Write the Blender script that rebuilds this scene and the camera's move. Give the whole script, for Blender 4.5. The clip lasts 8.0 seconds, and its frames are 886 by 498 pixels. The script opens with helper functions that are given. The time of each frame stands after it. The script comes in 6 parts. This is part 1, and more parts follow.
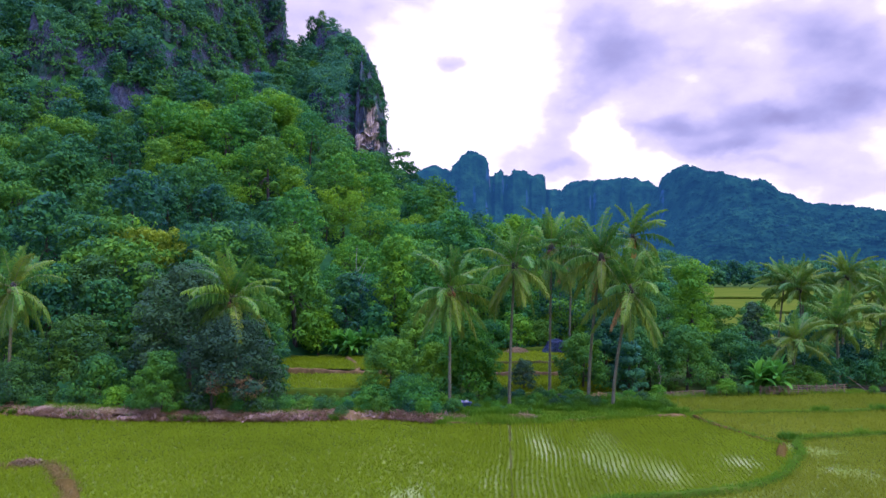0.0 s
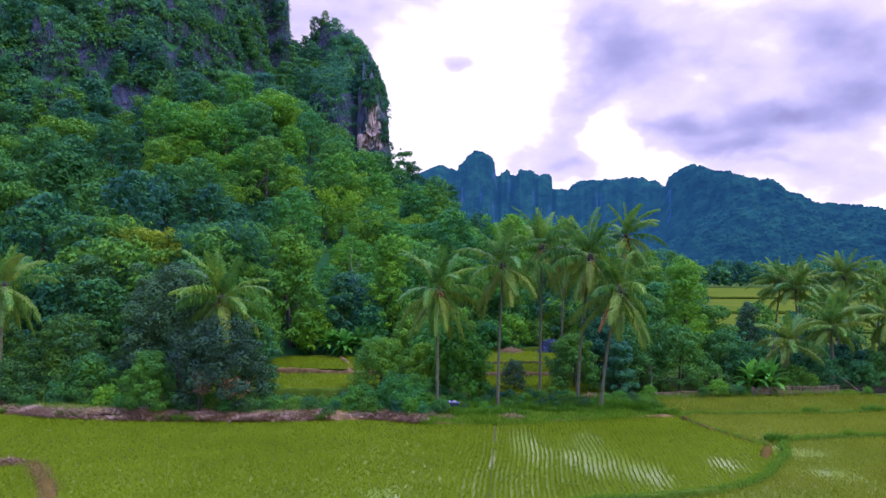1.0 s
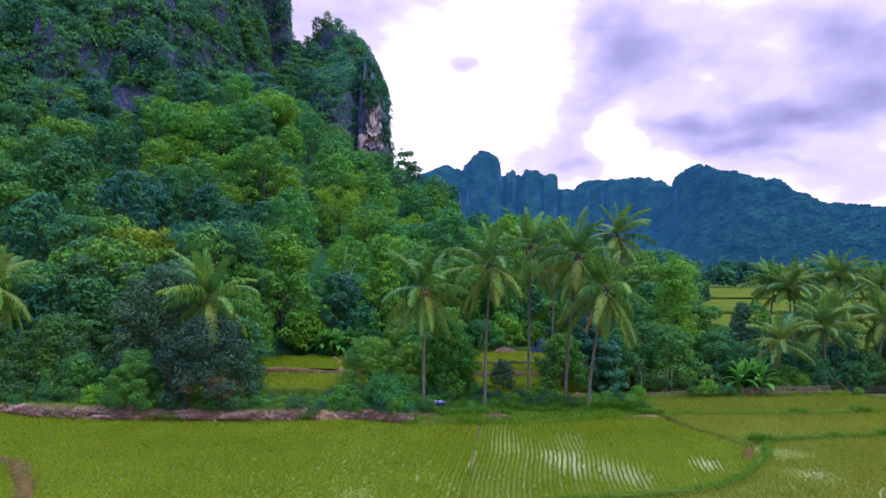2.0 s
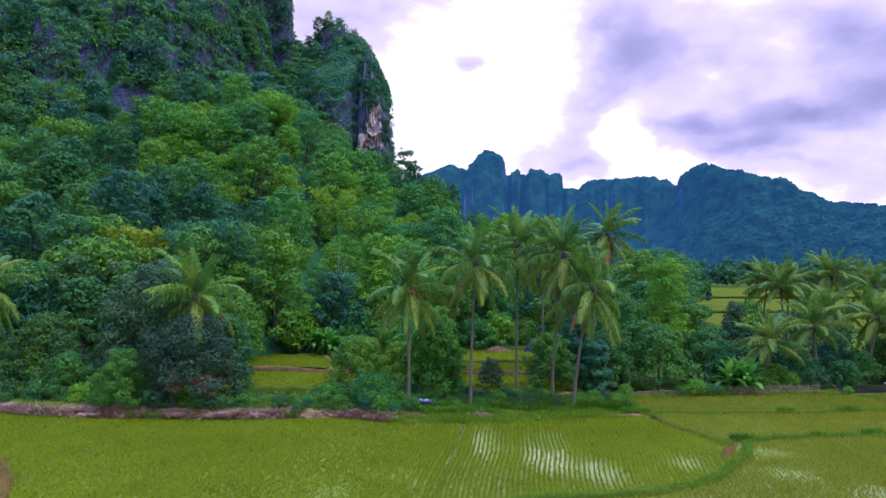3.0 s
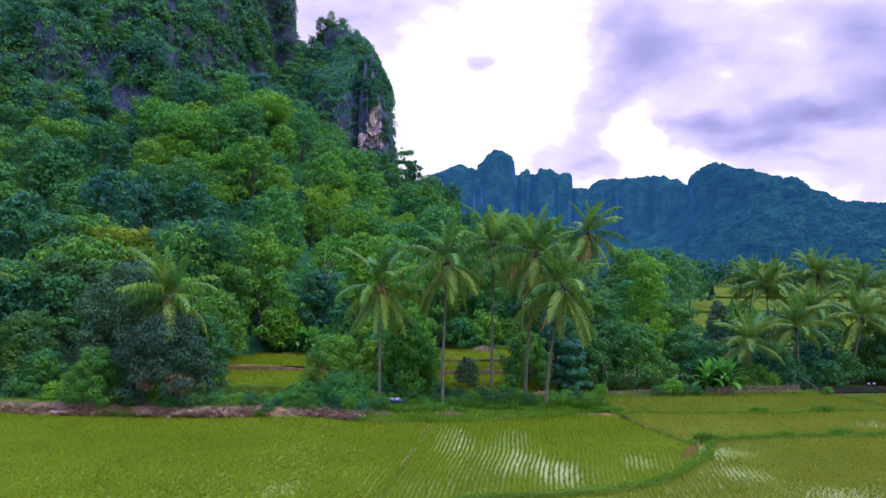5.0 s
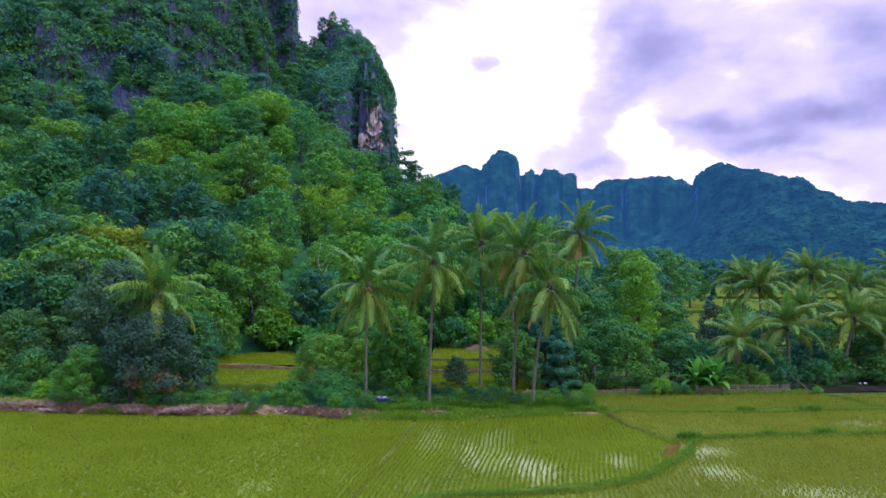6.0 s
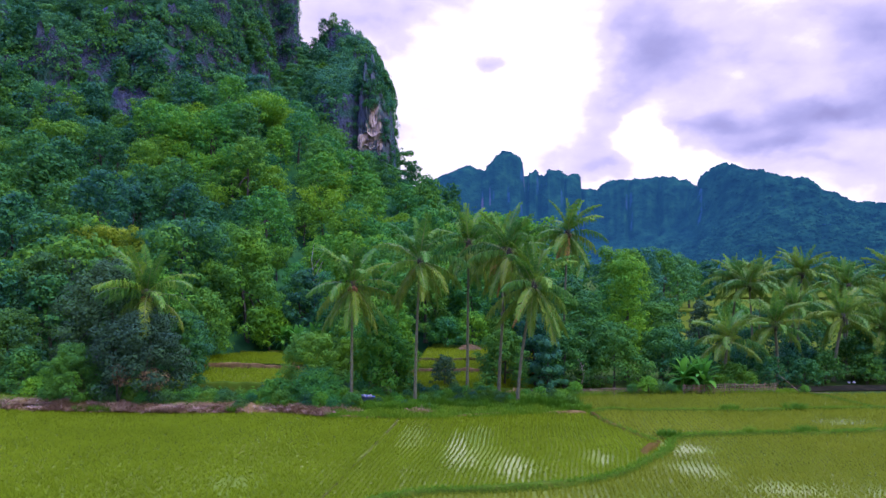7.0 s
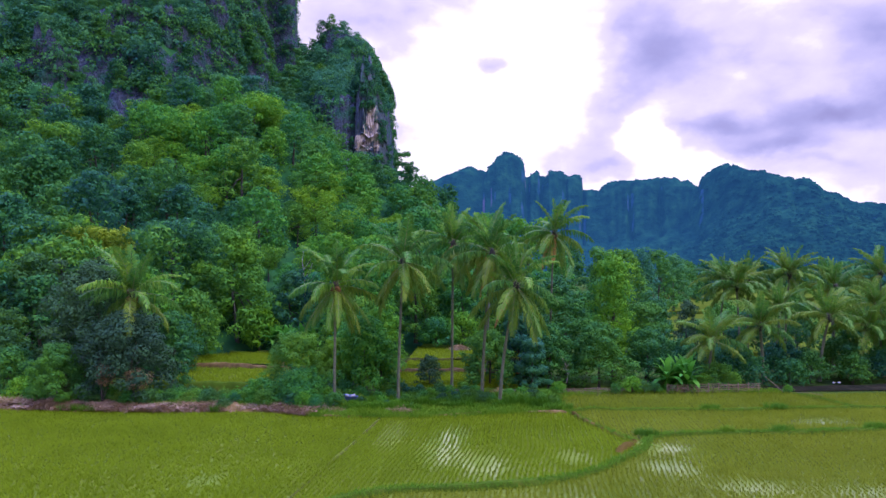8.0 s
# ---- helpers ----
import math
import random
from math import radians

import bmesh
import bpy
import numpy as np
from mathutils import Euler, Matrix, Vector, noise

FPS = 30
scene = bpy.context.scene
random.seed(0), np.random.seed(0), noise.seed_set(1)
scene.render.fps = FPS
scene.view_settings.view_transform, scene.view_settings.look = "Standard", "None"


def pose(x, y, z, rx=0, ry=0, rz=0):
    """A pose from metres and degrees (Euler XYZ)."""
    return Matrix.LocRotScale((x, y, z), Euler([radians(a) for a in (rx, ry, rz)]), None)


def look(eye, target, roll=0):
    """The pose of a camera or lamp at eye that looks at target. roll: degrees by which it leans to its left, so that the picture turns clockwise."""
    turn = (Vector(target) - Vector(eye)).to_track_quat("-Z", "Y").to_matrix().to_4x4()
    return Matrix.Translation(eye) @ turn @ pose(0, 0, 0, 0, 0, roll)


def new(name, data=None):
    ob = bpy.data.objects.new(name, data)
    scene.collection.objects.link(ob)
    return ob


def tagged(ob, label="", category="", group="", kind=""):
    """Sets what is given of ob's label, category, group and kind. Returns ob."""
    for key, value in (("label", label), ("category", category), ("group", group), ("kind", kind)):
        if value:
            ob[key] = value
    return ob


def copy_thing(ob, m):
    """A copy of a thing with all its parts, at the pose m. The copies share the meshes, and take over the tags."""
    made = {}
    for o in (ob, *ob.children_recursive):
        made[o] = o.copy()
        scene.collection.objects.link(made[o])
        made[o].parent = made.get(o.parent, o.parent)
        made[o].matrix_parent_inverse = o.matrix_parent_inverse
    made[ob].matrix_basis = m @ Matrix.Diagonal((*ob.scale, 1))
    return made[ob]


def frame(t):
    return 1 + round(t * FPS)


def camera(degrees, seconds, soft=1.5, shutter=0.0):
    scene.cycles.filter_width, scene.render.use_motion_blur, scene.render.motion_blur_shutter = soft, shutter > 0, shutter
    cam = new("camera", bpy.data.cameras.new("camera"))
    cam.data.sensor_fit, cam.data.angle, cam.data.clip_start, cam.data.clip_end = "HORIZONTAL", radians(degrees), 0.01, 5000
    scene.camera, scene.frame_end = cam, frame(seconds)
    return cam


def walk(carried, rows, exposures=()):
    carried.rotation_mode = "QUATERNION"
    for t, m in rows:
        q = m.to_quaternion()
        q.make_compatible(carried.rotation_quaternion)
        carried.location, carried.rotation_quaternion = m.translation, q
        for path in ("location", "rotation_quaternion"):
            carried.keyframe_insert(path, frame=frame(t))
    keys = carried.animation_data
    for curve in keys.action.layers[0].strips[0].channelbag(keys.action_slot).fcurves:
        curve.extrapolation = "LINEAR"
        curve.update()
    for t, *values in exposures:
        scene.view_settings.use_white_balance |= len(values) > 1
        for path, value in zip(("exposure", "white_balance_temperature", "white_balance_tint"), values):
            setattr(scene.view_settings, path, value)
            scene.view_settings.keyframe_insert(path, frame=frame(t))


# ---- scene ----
cam = camera(66.5, 8.0)
METRES, EYE, TILT, LEAN, TURN = 13.0, 11.7, 1.8, 0.0, 0.0
ROWS = [
    (0.0, 0.0, 0.0, 0.0, 0.0, 0.0, 0.0),
    (0.5, 0.0603, 0.0029, 0.0003, 0.29, -0.01, 0.0),
    (1.0, 0.1221, 0.0077, 0.0009, 0.6, -0.01, 0.01),
    (1.5, 0.1853, 0.0096, 0.0001, 0.88, 0.01, 0.0),
    (3.0, 0.3757, 0.0107, -0.0065, 1.59, -0.04, 0.05),
    (3.5, 0.4411, 0.0169, -0.0087, 1.82, -0.05, 0.05),
    (4.0, 0.5054, 0.0235, -0.0098, 2.03, -0.07, 0.04),
    (4.5, 0.5676, 0.0294, -0.0116, 2.27, -0.06, 0.06),
    (6.0, 0.7448, 0.0287, -0.0255, 2.94, -0.01, 0.05),
    (6.5, 0.8065, 0.0205, -0.0325, 3.15, 0.03, 0.08),
    (7.0, 0.8695, 0.0148, -0.0367, 3.34, 0.06, 0.08),
    (7.5, 0.9332, 0.0065, -0.0397, 3.47, 0.1, 0.08),
    (8.0, 0.9955, -0.0003, -0.0409, 3.52, 0.14, 0.1),
]
walk(cam, [(t, pose(0, 0, EYE, TILT, LEAN, TURN) @ pose(METRES * x, METRES * y, METRES * z, 90 + pitch, roll, yaw)) for t, x, y, z, yaw, pitch, roll in ROWS],
     [(0.0, 0.0, 6000, 15), (8.0, 0.0, 6000, 15)])

# ---------------------------------------------------------------- world and sun
SUN_ELEVATION, SUN_TURN = 58.0, 108.0      # degrees above the horizon; degrees from straight ahead to the right


def build_world():
    world = bpy.data.worlds.new("cloudy_sky")
    scene.world = world
    world.use_nodes = True
    nt = world.node_tree
    nt.nodes.clear()
    N, L = nt.nodes.new, nt.links.new
    out, back = N("ShaderNodeOutputWorld"), N("ShaderNodeBackground")
    L(back.outputs[0], out.inputs[0])
    back.inputs["Strength"].default_value = 1.0
    sky = N("ShaderNodeTexSky")
    sky.sky_type, sky.sun_disc = "NISHITA", False
    sky.sun_elevation, sky.sun_rotation = radians(SUN_ELEVATION), radians(SUN_TURN)
    dim = N("ShaderNodeVectorMath")
    dim.operation = "SCALE"
    L(sky.outputs[0], dim.inputs[0])
    dim.inputs["Scale"].default_value = 0.1
    tc = N("ShaderNodeTexCoord")

    def maths(op, a, b=None, c=None, clamp=False):
        n = N("ShaderNodeMath")
        n.operation, n.use_clamp = op, clamp
        for i, v in enumerate((a, b, c)):
            if v is None:
                continue
            if isinstance(v, (int, float)):
                n.inputs[i].default_value = v
            else:
                L(v, n.inputs[i])
        return n.outputs[0]

    def fbm(scale, stretch, detail, shift):
        mp = N("ShaderNodeMapping")
        mp.inputs["Scale"].default_value = (1, 1, stretch)
        mp.inputs["Location"].default_value = shift
        L(tc.outputs["Generated"], mp.inputs["Vector"])
        n = N("ShaderNodeTexNoise")
        n.inputs["Scale"].default_value, n.inputs["Detail"].default_value = scale, detail
        n.inputs["Roughness"].default_value = 0.55
        n.inputs["Distortion"].default_value = 0.25
        L(mp.outputs[0], n.inputs["Vector"])
        return n.outputs["Fac"]

    def drift(scale, stretch, detail, shift, amount):
        """Two unlike noises that push the outlines of the clouds about."""
        a, b = fbm(scale, stretch, detail, shift), fbm(scale, stretch, detail, tuple(q + 3.7 for q in shift))
        return maths("MULTIPLY_ADD", a, amount, -amount / 2), maths("MULTIPLY_ADD", b, amount, -amount / 2)

    big = fbm(2.2, 1.5, 4, (0.3, 0.0, 0.0))
    small = fbm(7.5, 1.5, 8, (0.0, 0.7, 0.2))
    fine = fbm(19.0, 1.6, 8, (0.4, 0.1, 0.9))
    mp = N("ShaderNodeMapping")
    mp.inputs["Scale"].default_value = (1, 1, 1.7)
    L(tc.outputs["Generated"], mp.inputs["Vector"])
    billow = None
    for scale, amount in ((13.0, 0.6), (29.0, 0.4)):
        cell = N("ShaderNodeTexVoronoi")
        cell.feature = "SMOOTH_F1"
        cell.inputs["Scale"].default_value, cell.inputs["Smoothness"].default_value = scale, 0.6
        bent = N("ShaderNodeVectorMath")
        bent.operation = "ADD"
        L(mp.outputs[0], bent.inputs[0])
        nudge = N("ShaderNodeTexNoise")
        nudge.inputs["Scale"].default_value, nudge.inputs["Detail"].default_value = scale * 0.8, 5
        L(mp.outputs[0], nudge.inputs["Vector"])
        shrink = N("ShaderNodeVectorMath")
        shrink.operation = "SCALE"
        shrink.inputs["Scale"].default_value = 1.1 / scale
        L(nudge.outputs["Color"], shrink.inputs[0])
        L(shrink.outputs[0], bent.inputs[1])
        L(bent.outputs[0], cell.inputs["Vector"])
        b = maths("MULTIPLY", cell.outputs["Distance"], amount)
        billow = b if billow is None else maths("ADD", billow, b)
    # grey undersides of the clouds: broad banks named by their middle (x over y, z over y), half sizes and weight
    sep = N("ShaderNodeSeparateXYZ")
    L(tc.outputs["Generated"], sep.inputs[0])
    ahead = maths("MAXIMUM", sep.outputs["Y"], 0.05)
    u, v = maths("DIVIDE", sep.outputs["X"], ahead), maths("DIVIDE", sep.outputs["Z"], ahead)
    d1, d2 = drift(6.0, 1.6, 4, (0.0, 0.7, 0.2), 0.10), drift(17.0, 1.6, 6, (0.9, 0.3, 0.5), 0.045)
    u2 = maths("ADD", u, maths("ADD", d1[0], d2[0]))
    v2 = maths("ADD", v, maths("MULTIPLY", maths("ADD", d1[1], d2[1]), 0.7))
    grey = None
    for mu, mv, su, sv, amount in BANKS:
        a = maths("DIVIDE", maths("SUBTRACT", u2, mu), su)
        b = maths("DIVIDE", maths("SUBTRACT", v2, mv), sv)
        r = maths("ADD", maths("MULTIPLY", a, a), maths("MULTIPLY", b, b))
        g = maths("MULTIPLY", maths("EXPONENT", maths("MULTIPLY", r, -1.0)), amount)
        grey = g if grey is None else maths("ADD", grey, g)
    wisps = maths("ADD", maths("MULTIPLY_ADD", small, 0.52, -0.26), maths("MULTIPLY_ADD", fine, 0.34, -0.17))
    lumps = maths("MULTIPLY_ADD", billow, 0.42, -0.15)
    loose = maths("ADD", maths("ADD", wisps, lumps), maths("MULTIPLY_ADD", big, 0.24, -0.12))
    g = maths("ADD", grey, loose, clamp=True)
    ramp = N("ShaderNodeValToRGB")
    els = ramp.color_ramp.elements
    els[0].position, els[0].color = 0.0, (1.32, 1.20, 1.32, 1)
    els[1].position, els[1].color = 1.0, (0.36, 0.32, 0.62, 1)
    for p, c in ((0.10, (1.12, 1.01, 1.20, 1)), (0.18, (0.95, 0.83, 1.07, 1)), (0.33, (0.84, 0.73, 1.02, 1)), (0.44, (0.70, 0.62, 0.96, 1)), (0.60, (0.58, 0.525, 0.88, 1)), (0.72, (0.48, 0.445, 0.80, 1))):
        e = els.new(p)
        e.color = c
    L(g, ramp.inputs[0])
    mix = N("ShaderNodeMix")
    mix.data_type = "RGBA"
    mix.inputs["Factor"].default_value = 0.93
    L(dim.outputs[0], mix.inputs["A"])
    L(ramp.outputs[0], mix.inputs["B"])
    # overcast skies are brighter overhead, and bluer where the cloud thins
    high = maths("SUBTRACT", sep.outputs["Z"], 0.42, clamp=True)
    over = N("ShaderNodeMix")
    over.data_type, over.blend_type = "RGBA", "MULTIPLY"
    over.inputs["Factor"].default_value = 1.0
    tint = N("ShaderNodeMix")
    tint.data_type = "RGBA"
    L(maths("MULTIPLY", high, 2.2, clamp=True), tint.inputs["Factor"])
    tint.inputs["A"].default_value = (1, 1, 1, 1)
    tint.inputs["B"].default_value = (1.95, 2.50, 7.50, 1)
    L(mix.outputs["Result"], over.inputs["A"])
    L(tint.outputs["Result"], over.inputs["B"])
    L(over.outputs["Result"], back.inputs["Color"])


BANKS = (
    (-0.201, 0.389, 0.075, 0.042, 0.3), (-0.115, 0.371, 0.042, 0.042, 0.22), (0.016, 0.311, 0.024, 0.020, 0.55), (0.238, 0.383, 0.067, 0.05, 0.42), (0.254, 0.323, 0.059, 0.042, 0.4),
    (0.208, 0.256, 0.038, 0.05, 0.44), (0.17, 0.198, 0.042, 0.042, 0.30), (0.104, 0.18, 0.059, 0.033, 0.22), (0.182, 0.156, 0.059, 0.012, 0.24), (0.236, 0.202, 0.033, 0.043, -0.45),
    (0.385, 0.297, 0.142, 0.092, 0.34), (0.389, 0.28, 0.028, 0.014, -0.14), (0.296, 0.378, 0.033, 0.013, -0.08), (0.476, 0.338, 0.05, 0.033, -0.04), (0.331, 0.22, 0.067, 0.018, 0.52),
    (0.425, 0.181, 0.088, 0.018, 0.58), (0.417, 0.206, 0.092, 0.02, 0.32), (0.515, 0.225, 0.092, 0.018, 0.52), (0.604, 0.255, 0.075, 0.021, 0.48), (0.582, 0.345, 0.075, 0.059, 0.46),
    (0.509, 0.379, 0.067, 0.033, 0.2), (0.637, 0.294, 0.067, 0.05, 0.35), (0.554, 0.166, 0.075, 0.038, 0.04), (0.497, 0.153, 0.05, 0.008, 0.22), (0.586, 0.121, 0.075, 0.033, 0.16),
    (0.045, 0.275, 0.142, 0.125, -0.3),
    (0.555, 0.215, 0.09, 0.05, 0.16),
    (0.298, 0.161, 0.067, 0.02, -0.28), (0.554, 0.136, 0.092, 0.033, 0.15),
)
build_world()
sun = new("sun", bpy.data.lights.new("sun", "SUN"))
sun.data.energy, sun.data.angle, sun.data.color = 3.25, radians(10), (1.0, 0.94, 0.52)
a, e = radians(SUN_TURN), radians(SUN_ELEVATION)
sun.matrix_world = look((math.sin(a) * math.cos(e) * 300, math.cos(a) * math.cos(e) * 300, math.sin(e) * 300), (0, 0, 0))


# ---------------------------------------------------------------- materials
class Nodes:
    """A node material under construction."""

    def __init__(self, name):
        self.mat = bpy.data.materials.new(name)
        self.mat.use_nodes = True
        self.nt = self.mat.node_tree
        self.nt.nodes.clear()
        self.out = self.n("ShaderNodeOutputMaterial")

    def n(self, kind, **values):
        node = self.nt.nodes.new(kind)
        for k, v in values.items():
            node.inputs[k.replace("_", " ")].default_value = v
        return node

    def link(self, a, b):
        self.nt.links.new(a, b)

    def position(self, scale=(1, 1, 1)):
        g, m = self.n("ShaderNodeNewGeometry"), self.n("ShaderNodeMapping")
        m.inputs["Scale"].default_value = scale
        self.link(g.outputs["Position"], m.inputs["Vector"])
        return m.outputs[0]

    def noise(self, scale, detail=4.0, vec=None, rough=0.55, distort=0.0):
        t = self.n("ShaderNodeTexNoise", Scale=scale, Detail=detail, Roughness=rough, Distortion=distort)
        self.link(vec if vec is not None else self.position(), t.inputs["Vector"])
        return t.outputs["Fac"]

    def ramp(self, fac, stops):
        r = self.n("ShaderNodeValToRGB")
        els = r.color_ramp.elements
        els[0].position, els[1].position = stops[0][0], stops[-1][0]
        els[0].color, els[1].color = (*stops[0][1], 1), (*stops[-1][1], 1)
        for p, c in stops[1:-1]:
            els.new(p).color = (*c, 1)
        self.link(fac, r.inputs[0])
        return r.outputs[0]

    def mix(self, fac, a, b, blend="MIX"):
        m = self.n("ShaderNodeMix")
        m.data_type, m.blend_type = "RGBA", blend
        for v, s in ((fac, "Factor"), (a, "A"), (b, "B")):
            if isinstance(v, (int, float)):
                m.inputs[s].default_value = v
            elif isinstance(v, tuple):
                m.inputs[s].default_value = (*v, 1)
            else:
                self.link(v, m.inputs[s])
        return m.outputs["Result"]

    def math(self, op, a, b, clamp=False):
        m = self.n("ShaderNodeMath")
        m.operation, m.use_clamp = op, clamp
        for i, v in enumerate((a, b)):
            if isinstance(v, (int, float)):
                m.inputs[i].default_value = v
            else:
                self.link(v, m.inputs[i])
        return m.outputs[0]

    def bump(self, height, strength, distance):
        b = self.n("ShaderNodeBump", Strength=strength, Distance=distance)
        self.link(height, b.inputs["Height"])
        return b.outputs[0]

    def surface(self, color, rough=0.6, normal=None, specular=0.4, translucent=0.0, **more):
        p = self.n("ShaderNodeBsdfPrincipled", Roughness=0.6)
        p.inputs["Specular IOR Level"].default_value = specular
        for k, v in more.items():
            p.inputs[k.replace("_", " ")].default_value = v
        for v, s in ((color, "Base Color"), (rough, "Roughness"), (normal, "Normal")):
            if v is None:
                continue
            if isinstance(v, (int, float)):
                p.inputs[s].default_value = v
            elif isinstance(v, tuple):
                p.inputs[s].default_value = (*v, 1)
            else:
                self.link(v, p.inputs[s])
        shader = p.outputs[0]
        if translucent:
            t, m = self.n("ShaderNodeBsdfTranslucent"), self.n("ShaderNodeMixShader")
            m.inputs[0].default_value = translucent
            if isinstance(color, tuple):
                t.inputs["Color"].default_value = (*color, 1)
            else:
                self.link(color, t.inputs["Color"])
            self.link(shader, m.inputs[1])
            self.link(t.outputs[0], m.inputs[2])
            shader = m.outputs[0]
        self.link(shader, self.out.inputs["Surface"])
        return self.mat


def leaf_material(name, dark, mid, light, patch=0.16, translucent=0.36, rough=0.65, specular=0.06, each=0.20):
    """Leaves: each leaf, each tree and each patch of the wood has a tone of its own."""
    m = Nodes(name)
    g, o = m.n("ShaderNodeNewGeometry"), m.n("ShaderNodeObjectInfo")
    f = m.math("MULTIPLY", m.noise(patch, 3.0), 0.42)
    f = m.math("ADD", f, m.math("MULTIPLY", m.noise(patch * 3.6, 2.0), 0.34))
    f = m.math("ADD", f, m.math("ADD", m.math("MULTIPLY", g.outputs["Random Per Island"], each), 0.10 - each / 2))
    f = m.math("ADD", f, m.math("SUBTRACT", m.math("MULTIPLY", o.outputs["Random"], 0.32), 0.06))
    col = m.ramp(f, ((0.32, dark), (0.58, mid), (0.84, light)))
    return m.surface(col, rough, specular=specular, translucent=translucent)


def bark_material(name, a, b, ring=0.0):
    m = Nodes(name)
    f = m.noise(3.0, 5, m.position((2, 2, 0.6 if not ring else 5.0)))
    col = m.ramp(f, ((0.3, a), (0.7, b)))
    return m.surface(col, 0.85, m.bump(f, 0.6, 0.03), 0.2)


# extra blue in the dark tones imitates bluish shade between leaf clumps
LEAF = {
    "bright": leaf_material("leaf_bright", (0.020, 0.100, 0.044), (0.056, 0.205, 0.020), (0.145, 0.300, 0.010)),
    "mid": leaf_material("leaf_mid", (0.020, 0.080, 0.050), (0.048, 0.160, 0.022), (0.118, 0.250, 0.012)),
    "deep": leaf_material("leaf_deep", (0.017, 0.070, 0.050), (0.033, 0.130, 0.028), (0.082, 0.205, 0.015)),
    # this blue also stands for the haze over the upper hill
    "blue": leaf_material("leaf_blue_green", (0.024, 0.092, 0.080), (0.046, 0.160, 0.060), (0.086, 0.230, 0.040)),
    "dusk": leaf_material("leaf_dusky", (0.023, 0.052, 0.032), (0.036, 0.080, 0.030), (0.060, 0.122, 0.028), translucent=0.2, specular=0.03),
    "olive": leaf_material("leaf_olive", (0.024, 0.076, 0.036), (0.056, 0.145, 0.018), (0.125, 0.220, 0.010)),
    "lime": leaf_material("leaf_lime", (0.040, 0.140, 0.028), (0.085, 0.220, 0.014), (0.168, 0.305, 0.010)),
    "gold": leaf_material("leaf_yellow_green", (0.058, 0.140, 0.022), (0.115, 0.205, 0.014), (0.215, 0.275, 0.012)),
}
PALM = leaf_material("palm_frond_green", (0.036, 0.118, 0.022), (0.080, 0.200, 0.022), (0.180, 0.285, 0.022), 0.5, 0.35, 0.5, each=0.3)
PALM_OLD = leaf_material("palm_frond_yellow", (0.075, 0.180, 0.024), (0.115, 0.200, 0.019), (0.185, 0.235, 0.021), 0.5, 0.35, 0.55, each=0.3)
PALM_DRY = leaf_material("palm_frond_dry", (0.150, 0.080, 0.024), (0.300, 0.150, 0.037), (0.420, 0.230, 0.073), 0.3, 0.2, 0.7)
RACHIS = bark_material("frond_rib", (0.10, 0.14, 0.04), (0.20, 0.21, 0.07))
BANANA = leaf_material("banana_leaf", (0.034, 0.150, 0.018), (0.066, 0.235, 0.020), (0.130, 0.320, 0.022), 0.5, 0.45, 0.5, 0.12)
BARK = bark_material("bark_brown", (0.022, 0.022, 0.014), (0.060, 0.054, 0.036))
BARK_PALE = bark_material("bark_pale", (0.16, 0.145, 0.12), (0.30, 0.27, 0.22))
PALM_TRUNK = bark_material("palm_trunk_grey", (0.052, 0.058, 0.028), (0.150, 0.154, 0.082), ring=1.0)
NUT = bark_material("coconut_husk", (0.09, 0.045, 0.02), (0.20, 0.10, 0.035))
BAMBOO = bark_material("weathered_bamboo", (0.10, 0.070, 0.038), (0.24, 0.17, 0.095))
DRY_GRASS = leaf_material("dry_grass", (0.15, 0.095, 0.045), (0.30, 0.195, 0.10), (0.46, 0.33, 0.19), 0.8, 0.15, 0.8, 0.1)
STALKS = leaf_material("dead_stalks", (0.20, 0.135, 0.075), (0.38, 0.27, 0.16), (0.56, 0.42, 0.28), 0.8, 0.15, 0.8, 0.1)
BUND_STRAW = leaf_material("withered_bund_grass", (0.070, 0.078, 0.014), (0.120, 0.112, 0.022), (0.210, 0.150, 0.045), 0.7, 0.2, 0.8, 0.05)
GRASS = leaf_material("verge_grass", (0.046, 0.134, 0.007), (0.082, 0.190, 0.008), (0.162, 0.252, 0.010), 0.35, 0.35, 0.6)
RICE = leaf_material("rice_blade", (0.135, 0.190, 0.006), (0.175, 0.240, 0.007), (0.225, 0.285, 0.009), 0.10, 0.5, 0.7, 0.02, each=0.05)
RICE_PALE = leaf_material("rice_blade_pale", (0.120, 0.152, 0.008), (0.160, 0.192, 0.010), (0.205, 0.228, 0.014), 0.12, 0.5, 0.7, 0.02, each=0.05)


def soil_material(name, a, b, c, scale=0.8):
    m = Nodes(name)
    f = m.noise(scale, 6)
    fine = m.noise(scale * 9, 5)
    col = m.mix(m.math("MULTIPLY", fine, 0.5), m.ramp(f, ((0.3, a), (0.52, b), (0.75, c))), (0.10, 0.075, 0.05), "MULTIPLY")
    col = m.mix(0.35, m.ramp(f, ((0.3, a), (0.52, b), (0.75, c))), col)
    return m.surface(col, 0.9, m.bump(fine, 0.7, 0.06), 0.0)


